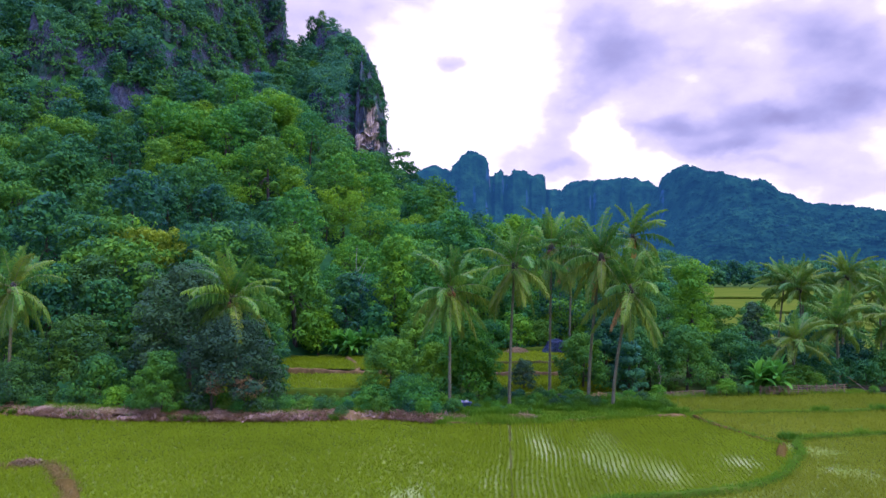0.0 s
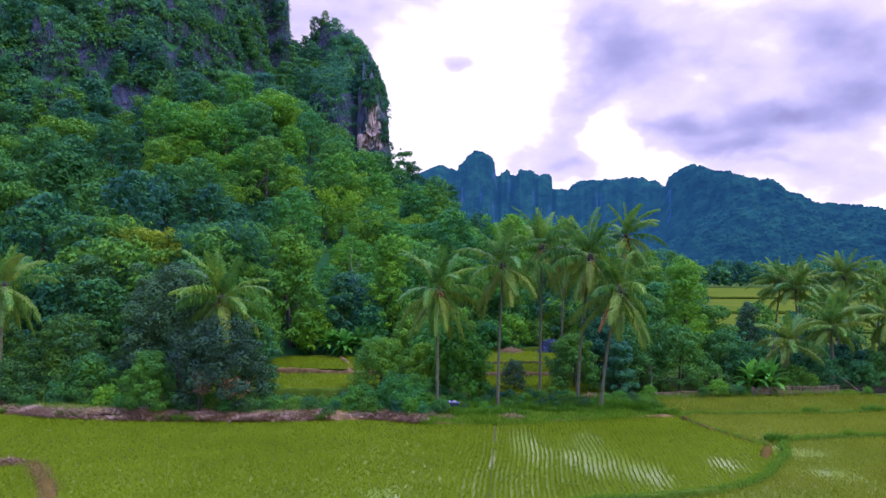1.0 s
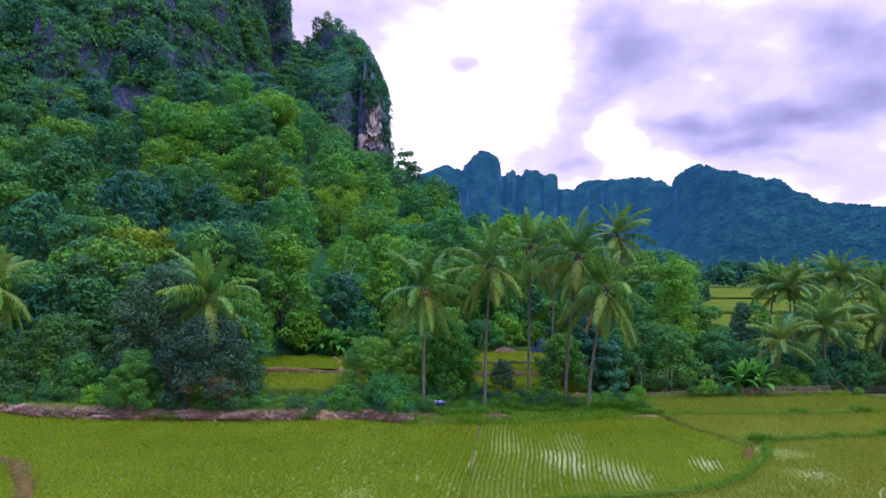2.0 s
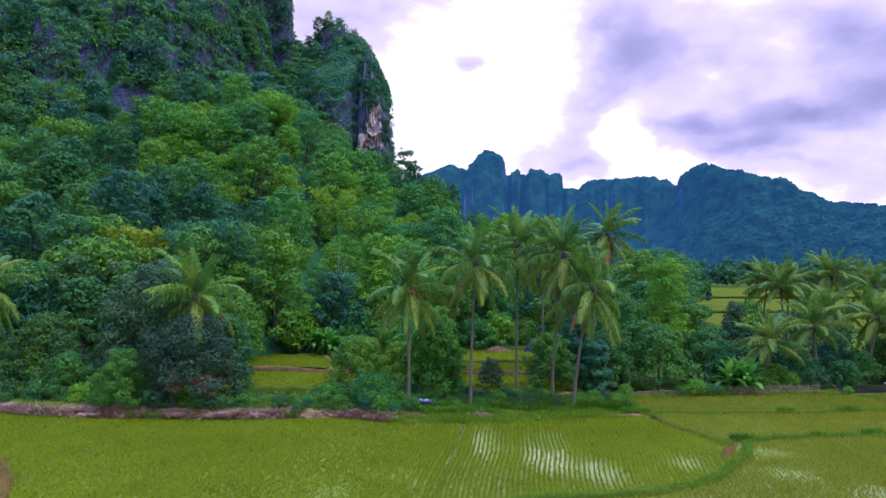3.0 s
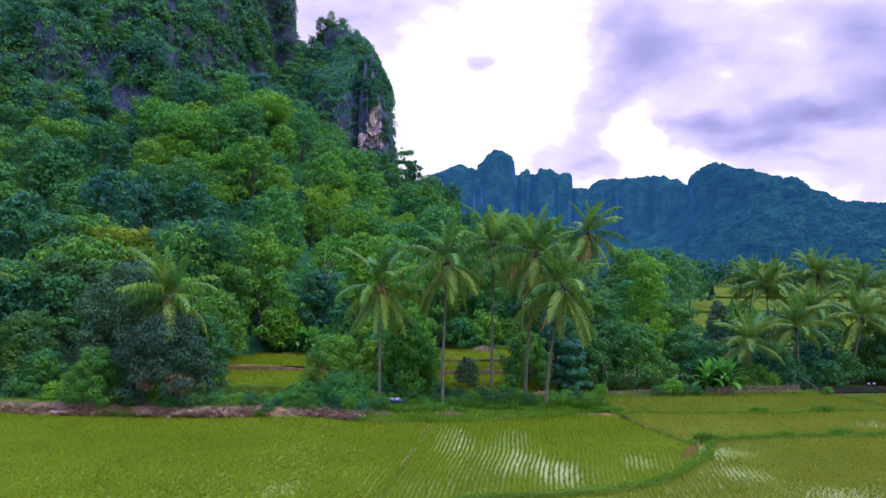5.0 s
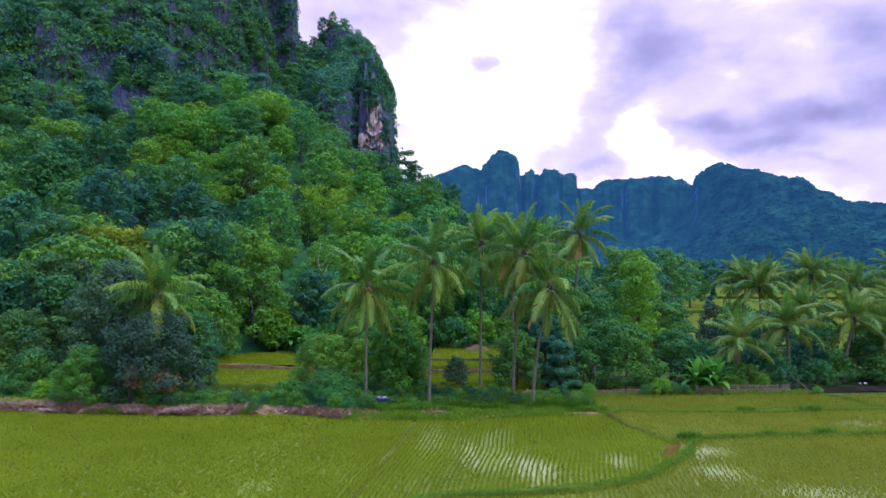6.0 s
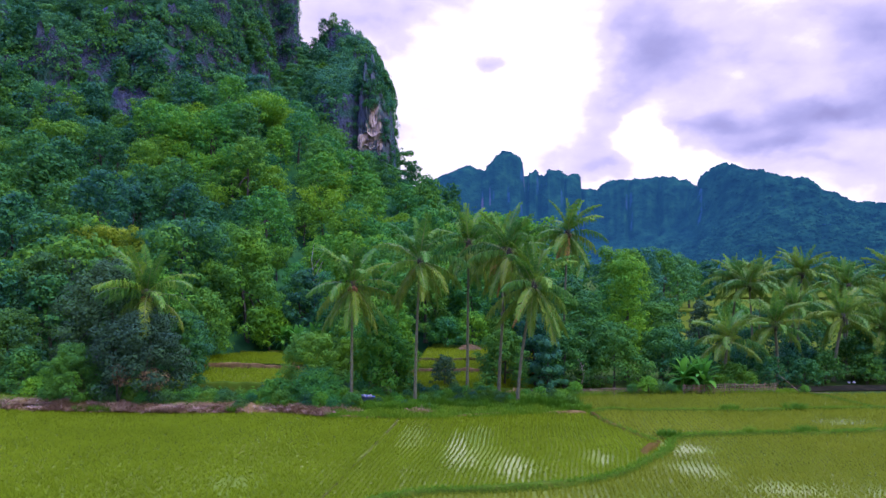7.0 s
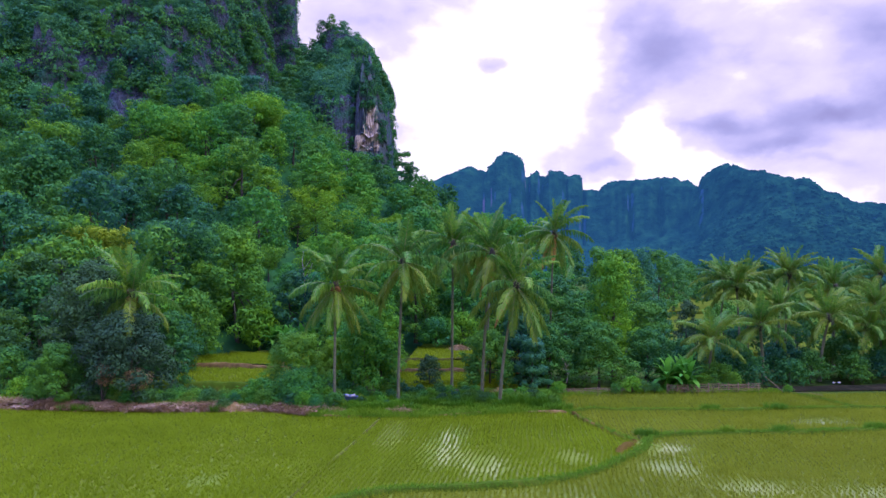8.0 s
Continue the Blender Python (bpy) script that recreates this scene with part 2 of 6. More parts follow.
SOIL = soil_material("red_brown_soil", (0.075, 0.052, 0.016), (0.140, 0.090, 0.028), (0.23, 0.155, 0.058), 1.6)
FIELD = soil_material("field_ground", (0.030, 0.055, 0.012), (0.045, 0.080, 0.014), (0.075, 0.095, 0.02), 0.05)
CLAY = soil_material("brown_clay", (0.056, 0.044, 0.008), (0.090, 0.060, 0.012), (0.140, 0.090, 0.022), 1.8)
CLOD = soil_material("dry_clods", (0.14, 0.085, 0.045), (0.24, 0.155, 0.085), (0.36, 0.25, 0.15), 2.5)
FOREST_FLOOR = soil_material("forest_floor", (0.012, 0.045, 0.016), (0.020, 0.075, 0.020), (0.035, 0.095, 0.024), 0.4)
MOSSY = soil_material("mossy_bund", (0.036, 0.062, 0.006), (0.052, 0.090, 0.007), (0.095, 0.098, 0.014), 1.2)
FAR_RICE = soil_material("distant_rice", (0.056, 0.082, 0.008), (0.076, 0.102, 0.009), (0.098, 0.108, 0.012), 0.06)
# dark earth, its colour lowered further to hold the shade under the palms
SHADED_EARTH = soil_material("shaded_earth", (0.010, 0.011, 0.006), (0.018, 0.017, 0.009), (0.036, 0.029, 0.015), 1.2)
MUD = soil_material("olive_mud", (0.050, 0.055, 0.012), (0.070, 0.068, 0.015), (0.095, 0.080, 0.022), 2.0)


def water_material():
    m = Nodes("muddy_paddy_water")
    f = m.noise(0.16, 4)
    col = m.ramp(f, ((0.3, (0.105, 0.145, 0.016)), (0.7, (0.150, 0.172, 0.026))))
    ripple = m.noise(2.2, 3, m.position((1.0, 1.6, 1)))
    return m.surface(col, 0.05, m.bump(ripple, 0.03, 0.02), 0.5, IOR=1.33)


def rock_material():
    m = Nodes("karst_limestone")
    streak = m.noise(0.35, 7, m.position((1, 1, 0.36)), 0.65, 0.8)
    broad = m.noise(0.05, 4)
    fine = m.noise(1.6, 7, m.position((1, 1, 0.55)), 0.7)
    # blue-grey stone, its blue raised to stand for haze on the upper hill
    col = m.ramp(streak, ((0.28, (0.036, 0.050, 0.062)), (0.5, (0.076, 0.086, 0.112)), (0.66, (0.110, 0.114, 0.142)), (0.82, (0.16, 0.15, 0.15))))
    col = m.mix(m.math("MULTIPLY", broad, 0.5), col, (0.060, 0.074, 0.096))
    col = m.mix(m.ramp(fine, ((0.40, (0.8, 0.8, 0.8)), (0.58, (0.0, 0.0, 0.0)))), col, (0.026, 0.036, 0.048))
    cracks = m.noise(0.9, 5, m.position((1, 1, 0.5)), 0.65, 0.8)
    col = m.mix(m.ramp(cracks, ((0.36, (0.75, 0.75, 0.75)), (0.50, (0.0, 0.0, 0.0)))), col, (0.034, 0.046, 0.066))
    moss = m.noise(0.22, 6, m.position((1, 1, 0.7)), 0.65)
    col = m.mix(m.ramp(moss, ((0.50, (0.0, 0.0, 0.0)), (0.60, (0.8, 0.8, 0.8)))), col, (0.026, 0.085, 0.045))
    h = m.math("ADD", streak, m.math("ADD", m.math("MULTIPLY", fine, 0.5), cracks))
    return m.surface(col, 0.9, m.bump(h, 1.0, 1.6), 0.0)


WATER, ROCK = water_material(), rock_material()


# fresh breaks in the tower's face: middle x, middle z and half sizes
SCARS = ((-21.5, 57.2, 1.5, 5.4), (-24.3, 50.4, 2.3, 2.3), (-20.1, 49.8, 0.7, 3.6), (-22.4, 54.8, 1.2, 2.6), (-23.3, 44.0, 0.6, 4.6))


def pale_rock_material():
    """Blue-grey limestone broken open in places to pale and rusty rock."""
    m = Nodes("broken_limestone")
    streak = m.noise(0.45, 7, m.position((1, 1, 0.5)), 0.65, 0.6)
    grey = m.ramp(streak, ((0.34, (0.024, 0.036, 0.042)), (0.55, (0.046, 0.060, 0.064)), (0.75, (0.088, 0.094, 0.096))))
    fresh = m.ramp(streak, ((0.36, (0.14, 0.11, 0.09)), (0.50, (0.28, 0.22, 0.17)), (0.66, (0.42, 0.33, 0.25)), (0.80, (0.32, 0.20, 0.12))))
    g, sep = m.n("ShaderNodeNewGeometry"), m.n("ShaderNodeSeparateXYZ")
    m.link(g.outputs["Position"], sep.inputs[0])
    shift = m.math("MULTIPLY", m.math("SUBTRACT", m.noise(0.55, 5, None, 0.65), 0.5), 2.4)
    sx, sz = m.math("ADD", sep.outputs["X"], shift), m.math("ADD", sep.outputs["Z"], m.math("MULTIPLY", shift, -0.8))
    broken = None
    for cx, cz, rx, rz in SCARS:
        a, b = m.math("DIVIDE", m.math("SUBTRACT", sx, cx), rx), m.math("DIVIDE", m.math("SUBTRACT", sz, cz), rz)
        r = m.math("ADD", m.math("POWER", m.math("ABSOLUTE", a, 0), 2.5), m.math("POWER", m.math("ABSOLUTE", b, 0), 2.5))
        hit = m.math("SUBTRACT", 1.6, r, True)
        broken = hit if broken is None else m.math("MAXIMUM", broken, hit)
    col = m.mix(m.ramp(broken, ((0.05, (0, 0, 0)), (0.30, (1, 1, 1)))), grey, fresh)
    cracks = m.noise(0.8, 5, m.position((1, 1, 0.9)), 0.6, 0.6)
    col = m.mix(m.ramp(cracks, ((0.36, (0.85, 0.85, 0.85)), (0.44, (0, 0, 0)))), col, (0.030, 0.040, 0.065))
    moss = m.noise(0.3, 6, m.position((1, 1, 0.6)), 0.65)
    col = m.mix(m.ramp(moss, ((0.54, (0.0, 0.0, 0.0)), (0.62, (0.85, 0.85, 0.85)))), col, (0.026, 0.085, 0.045))
    return m.surface(col, 0.9, m.bump(m.math("ADD", streak, cracks), 0.7, 0.6), 0.1)


PALE_ROCK = pale_rock_material()


def distance_material():
    """Wooded limestone mountains more than a kilometre away, the blue air between painted as colour and glow."""
    m = Nodes("hazed_wooded_karst")
    g = m.n("ShaderNodeNewGeometry")
    sep = m.n("ShaderNodeSeparateXYZ")
    m.link(g.outputs["Normal"], sep.inputs[0])
    wood = m.noise(0.045, 6)
    cliff = m.noise(0.022, 5, m.position((1, 1, 0.5)), 0.6)
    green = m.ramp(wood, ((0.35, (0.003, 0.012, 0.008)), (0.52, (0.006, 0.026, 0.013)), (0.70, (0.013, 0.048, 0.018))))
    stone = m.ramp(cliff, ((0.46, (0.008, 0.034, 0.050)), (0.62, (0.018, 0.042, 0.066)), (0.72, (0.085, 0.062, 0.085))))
    steep = m.math("LESS_THAN", sep.outputs["Z"], 0.30)
    bare = m.math("MULTIPLY", steep, m.math("GREATER_THAN", cliff, 0.54))
    col = m.mix(bare, green, stone)
    p = m.n("ShaderNodeBsdfPrincipled", Roughness=0.9)
    p.inputs["Specular IOR Level"].default_value = 0.0
    m.link(col, p.inputs["Base Color"])
    # blue emission imitates the haze; it weakens on nearer slopes
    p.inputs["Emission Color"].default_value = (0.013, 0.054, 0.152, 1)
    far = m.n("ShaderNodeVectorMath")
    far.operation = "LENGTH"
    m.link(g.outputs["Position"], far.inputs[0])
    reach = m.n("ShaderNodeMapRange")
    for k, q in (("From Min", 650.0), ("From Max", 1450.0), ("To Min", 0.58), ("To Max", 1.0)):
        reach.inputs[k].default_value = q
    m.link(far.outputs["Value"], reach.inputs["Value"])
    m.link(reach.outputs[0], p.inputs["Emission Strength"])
    m.link(m.bump(m.math("ADD", wood, m.math("MULTIPLY", m.noise(0.13, 4), 0.5)), 1.0, 6.0), p.inputs["Normal"])
    m.link(p.outputs[0], m.out.inputs["Surface"])
    return m.mat


DISTANCE = distance_material()


def plain(name, color, rough=0.6, spread=0.25):
    m = Nodes(name)
    f = m.noise(6.0, 4)
    low = tuple(c * (1 - spread) for c in color)
    return m.surface(m.ramp(f, ((0.3, low), (0.7, color))), rough)


# ---------------------------------------------------------------- mesh tools
def mesh_of(name, verts, faces, material, smooth=False):
    """A mesh from arrays: verts (n, 3), faces (m, 3 or 4)."""
    verts, faces = np.asarray(verts, dtype=np.float32), np.asarray(faces, dtype=np.int32)
    me = bpy.data.meshes.new(name)
    k = faces.shape[1]
    me.vertices.add(len(verts))
    me.vertices.foreach_set("co", verts.ravel())
    me.loops.add(faces.size)
    me.loops.foreach_set("vertex_index", faces.ravel())
    me.polygons.add(len(faces))
    me.polygons.foreach_set("loop_start", np.arange(0, faces.size, k, dtype=np.int32))
    me.polygons.foreach_set("use_smooth", np.full(len(faces), smooth))
    me.materials.append(material)
    me.update(calc_edges=True)
    return me


class Bag:
    """Gathers vertices and quads."""

    def __init__(self):
        self.v, self.f, self.n = [], [], 0

    def add(self, verts, faces):
        self.v.append(np.asarray(verts, dtype=np.float32))
        self.f.append(np.asarray(faces, dtype=np.int32) + self.n)
        self.n += len(verts)

    def mesh(self, name, material, smooth=False):
        return mesh_of(name, np.concatenate(self.v), np.concatenate(self.f), material, smooth)

    def arrays(self):
        return np.concatenate(self.v), np.concatenate(self.f)


def part(name, mesh, parent, label="", m=None):
    ob = new(name, mesh)
    ob.parent = parent
    if m is not None:
        ob.matrix_basis = m
    if label:
        ob["label"] = label
    return ob


def thing(name, label, category, at=None, group="", kind=""):
    ob = new(name)
    ob.empty_display_size = 0.3
    if at is not None:
        ob.matrix_basis = at
    return tagged(ob, label, category, group, kind)


def setting(name, mesh, label, category):
    return tagged(new(name, mesh), label, category, kind="structure")


def tube(points, radii, sides=7):
    """A tapered tube along points, as verts and quads."""
    pts = np.asarray(points, dtype=float)
    tang = np.gradient(pts, axis=0)
    tang /= np.linalg.norm(tang, axis=1)[:, None] + 1e-9
    ref = np.where(np.abs(tang[:, 2:3]) > 0.9, np.array([[1.0, 0, 0]]), np.array([[0, 0, 1.0]]))
    a = np.cross(tang, ref)
    a /= np.linalg.norm(a, axis=1)[:, None] + 1e-9
    b = np.cross(tang, a)
    ang = np.linspace(0, 2 * np.pi, sides, endpoint=False)
    ring = a[:, None, :] * np.cos(ang)[None, :, None] + b[:, None, :] * np.sin(ang)[None, :, None]
    v = pts[:, None, :] + ring * np.asarray(radii)[:, None, None]
    k = len(pts)
    i, j = np.meshgrid(np.arange(k - 1), np.arange(sides), indexing="ij")
    j2 = (j + 1) % sides
    f = np.stack([i * sides + j, i * sides + j2, (i + 1) * sides + j2, (i + 1) * sides + j], -1).reshape(-1, 4)
    return v.reshape(-1, 3), f


def lattice(seed, size=64):
    return np.random.RandomState(seed).rand(size, size)


LATTICES = [lattice(s) for s in range(8)]


def value_noise(x, y, seed=0):
    g = LATTICES[seed % 8]
    n = g.shape[0]
    xi, yi = np.floor(x).astype(int), np.floor(y).astype(int)
    fx, fy = x - xi, y - yi
    fx, fy = fx * fx * (3 - 2 * fx), fy * fy * (3 - 2 * fy)
    a, b = g[xi % n, yi % n], g[(xi + 1) % n, yi % n]
    c, d = g[xi % n, (yi + 1) % n], g[(xi + 1) % n, (yi + 1) % n]
    return (a * (1 - fx) + b * fx) * (1 - fy) + (c * (1 - fx) + d * fx) * fy


def fbm2(x, y, size, octaves=4, seed=0):
    """Noise from about -1 to 1, with features of that size."""
    x, y = np.asarray(x, dtype=float) / size + 11.3, np.asarray(y, dtype=float) / size + 7.7
    total, amp, norm = 0.0, 1.0, 0.0
    for k in range(octaves):
        total = total + amp * (value_noise(x, y, seed + k) * 2 - 1)
        norm += amp
        x, y, amp = x * 2.03 + 5.1, y * 2.03 + 3.7, amp * 0.5
    return total / norm * 1.6


def step01(t):
    t = np.clip(t, 0, 1)
    return t * t * (3 - 2 * t)


def grid_mesh(name, xs, ys, zs, material, smooth=True):
    nx, ny = len(xs), len(ys)
    gx, gy = np.meshgrid(xs, ys, indexing="ij")
    v = np.stack([gx, gy, zs], -1).reshape(-1, 3)
    i, j = np.meshgrid(np.arange(nx - 1), np.arange(ny - 1), indexing="ij")
    f = np.stack([i * ny + j, (i + 1) * ny + j, (i + 1) * ny + j + 1, i * ny + j + 1], -1).reshape(-1, 4)
    return mesh_of(name, v, f, material, smooth)


def inside(px, py, poly):
    """Which points lie inside a polygon."""
    hit = np.zeros(len(px), dtype=bool)
    n = len(poly)
    for i in range(n):
        (x0, y0), (x1, y1) = poly[i], poly[(i + 1) % n]
        if y0 == y1:
            continue
        c = (y0 > py) != (y1 > py)
        hit ^= c & (px < (x1 - x0) * (py - y0) / (y1 - y0) + x0)
    return hit


def smooth_line(points, spacing=0.35):
    """Points along a rounded line through those given."""
    p = np.asarray(points, dtype=float)
    p = np.vstack([2 * p[0] - p[1], p, 2 * p[-1] - p[-2]])
    out = []
    for i in range(1, len(p) - 2):
        n = max(2, int(np.linalg.norm(p[i + 1] - p[i]) / spacing))
        t = np.linspace(0, 1, n, endpoint=False)[:, None]
        out.append(0.5 * (2 * p[i] + (p[i + 1] - p[i - 1]) * t + (2 * p[i - 1] - 5 * p[i] + 4 * p[i + 1] - p[i + 2]) * t ** 2
                          + (3 * p[i] - p[i - 1] - 3 * p[i + 1] + p[i + 2]) * t ** 3))
    return np.vstack(out + [p[-2:-1]])


# ---------------------------------------------------------------- ground, hill and distance
def hill_height(x, y):
    """The wooded karst hill: a slope, the massif behind it and the tower at its end."""
    foot = np.interp(x, [-40, -24, -12, 10], [66, 70, 88, 92])
    n1, n2 = fbm2(x, y, 34, 4, 1), fbm2(x, y, 9, 3, 4)
    fx = step01((26 - x) / 46)
    slope = np.minimum(np.clip(np.interp(x, [-42, -24], [0.5, 0.40]) * (y - foot), 0, 50), np.interp(x, [-42, -31, -25, -19, -13], [50, 43, 34, 27, 31])) * fx + np.clip((y - foot) / 30, 0, 1) * (n1 * 4 + n2 * 1.2) * fx
    spine = np.interp(x, [-24, -20, -16, -10.8, -5.4, 1.9, 10.8, 22], [0, 38, 41, 37, 33, 27, 19, 0])
    slope = np.maximum(slope, (spine + n2 * 1.5) * np.exp(-((y - 214) / 17) ** 2))
    front = np.interp(x, [-300, -110, -90, -72, -66, -62], [108, 130, 143, 158, 190, 222])
    sd = y - front + n1 * 9 + n2 * 3
    bands = 0.5 + 0.5 * np.tanh(6 * np.sin(sd * 0.42 + n1 * 3))
    ledge = 0.56 * np.clip(sd / 76, 0, 1) + 0.025 * bands * step01(sd / 10) + 0.42 * step01((sd - 60) / 22)
    edge = -56.2 - np.clip(y - 245, 0, 200) * 0.30
    massif = np.where(x < -50, ledge * step01((edge - x + n2) / 4), 0) * (172 + n1 * 8 - slope)
    wx, wy = x + n2 * 2.0, y + n1 * 4
    end = step01((edge - wx) / 2.6) * step01((wy - 236) / 16) * np.maximum(150 - slope, 0)
    q = np.abs((wx + 41.5) / 17.0) ** 2.6 + np.abs((wy - 276) / 21) ** 2.4
    top = np.interp(x, [-60, -57, -54, -50, -47, -43, -36, -31, -27, -24], [92, 95, 99, 104, 107, 104, 102, 95, 86, 70]) + n2 * 2.5
    tower = step01((1.22 - q) / 0.40) * np.maximum(top - slope, 0)
    q2 = np.abs((wx + 32) / 10.5) ** 2.4 + np.abs((wy - 234) / 30) ** 2.4
    saddle = np.clip((wy - 206) / 58, 0, 1) ** 0.9 * step01((-40 - x) / 7) * step01((x + 74) / 6) * np.maximum(97 + n2 * 2 - slope, 0) * step01((300 - y) / 8)
    tower = np.maximum(tower, saddle)
    spur = step01((1.22 - q2) / 0.45) * np.maximum(np.minimum(65 + (y - 209) * (0.25 + 0.55 * np.clip((-27 - x) / 8, 0, 1)), 94) + n2 * 3 - slope, 0)
    return slope + np.maximum(np.maximum(massif, end), np.maximum(tower, spur)) - 0.6 * (1 - np.clip((y - foot) / 6, 0, 1)) - 0.3


def build_hill():
    xs, ys = np.arange(-300, 66, 1.8), np.arange(62, 345, 1.8)
    gx, gy = np.meshgrid(xs, ys, indexing="ij")
    z = hill_height(gx, gy)
    me = grid_mesh("karst_hill", xs, ys, z, FOREST_FLOOR)
    me.materials.append(ROCK)
    normals = np.empty(len(me.polygons) * 3, dtype=np.float32)
    me.polygons.foreach_get("normal", normals)
    steep = normals.reshape(-1, 3)[:, 2] < 0.50
    me.polygons.foreach_set("material_index", np.where(steep, 1, 0).astype(np.int32))
    return setting("karst_hill", me, "steep limestone karst hill under dense green forest", "hill")


def build_ground():
    near_x, near_y = np.arange(-130, 131, 3.0), np.arange(-40, 351, 3.0)
    xs = np.concatenate([[-4000, -2500, -1500, -900, -500, -300, -200, -160], near_x, [160, 200, 300, 500, 900, 1500, 2500, 4000]])
    ys = np.concatenate([[-3000, -1500, -700, -300, -150, -80], near_y, [400, 500, 700, 900, 1200, 1700, 2500, 4000]])
    gx, gy = np.meshgrid(xs, ys, indexing="ij")
    z = -0.25 + fbm2(gx, gy, 20, 3, 2) * 0.06 + np.clip((gy - 62) / 400, 0, 1) * 0.5
    return setting("ground", grid_mesh("ground", xs, ys, z, FIELD), "flat green valley floor with fields and low grass", "ground")


# skyline of the far range: direction (x over y) and height over distance
SKYLINE = (
    (-0.4, 0.1), (-0.1, 0.125), (-0.033, 0.15), (-0.047, 0.1429), (-0.0386, 0.153), (-0.026, 0.1521), (-0.0151, 0.1571), (-0.005, 0.1528),
    (0.0117, 0.1493), (0.0143, 0.1569), (0.0227, 0.1628), (0.026, 0.1695), (0.0344, 0.1736), (0.0394, 0.1778), (0.0495, 0.1778), (0.0578, 0.1735),
    (0.0645, 0.1667), (0.0678, 0.1591), (0.0686, 0.1423), (0.0753, 0.1414), (0.0769, 0.1465), (0.082, 0.1473), (0.0853, 0.1515), (0.0886, 0.1481),
    (0.0911, 0.1422), (0.0969, 0.1413), (0.1011, 0.143), (0.1036, 0.1488), (0.1119, 0.1496), (0.1228, 0.1487), (0.1286, 0.1445), (0.1335, 0.142),
    (0.1394, 0.1453), (0.1468, 0.1444), (0.1518, 0.1394), (0.1525, 0.1226), (0.1625, 0.1209), (0.1766, 0.1183), (0.1824, 0.1267), (0.1949, 0.1316),
    (0.209, 0.1358), (0.228, 0.134), (0.2487, 0.1364), (0.2693, 0.1371), (0.28, 0.1387), (0.2882, 0.137), (0.2948, 0.1328), (0.3047, 0.1345),
    (0.3112, 0.1311), (0.3153, 0.1244), (0.3203, 0.1269), (0.3228, 0.1352), (0.3287, 0.1435), (0.3395, 0.1484), (0.3478, 0.1542), (0.3528, 0.1575),
    (0.3627, 0.1591), (0.3726, 0.1566), (0.3849, 0.154), (0.3972, 0.1481), (0.4136, 0.1464), (0.434, 0.1421), (0.4397, 0.1388), (0.4487, 0.1387),
    (0.4551, 0.1354), (0.4592, 0.1321), (0.4649, 0.1362), (0.4723, 0.1378), (0.4812, 0.1361), (0.4884, 0.1303), (0.4988, 0.1195), (0.5109, 0.1161),
    (0.519, 0.1153), (0.5286, 0.1086), (0.535, 0.1045), (0.5511, 0.1019), (0.5673, 0.1002), (0.5874, 0.0985), (0.6139, 0.0968), (0.65, 0.089),
    (0.72, 0.08), (0.85, 0.07), (1.1, 0.05),
)


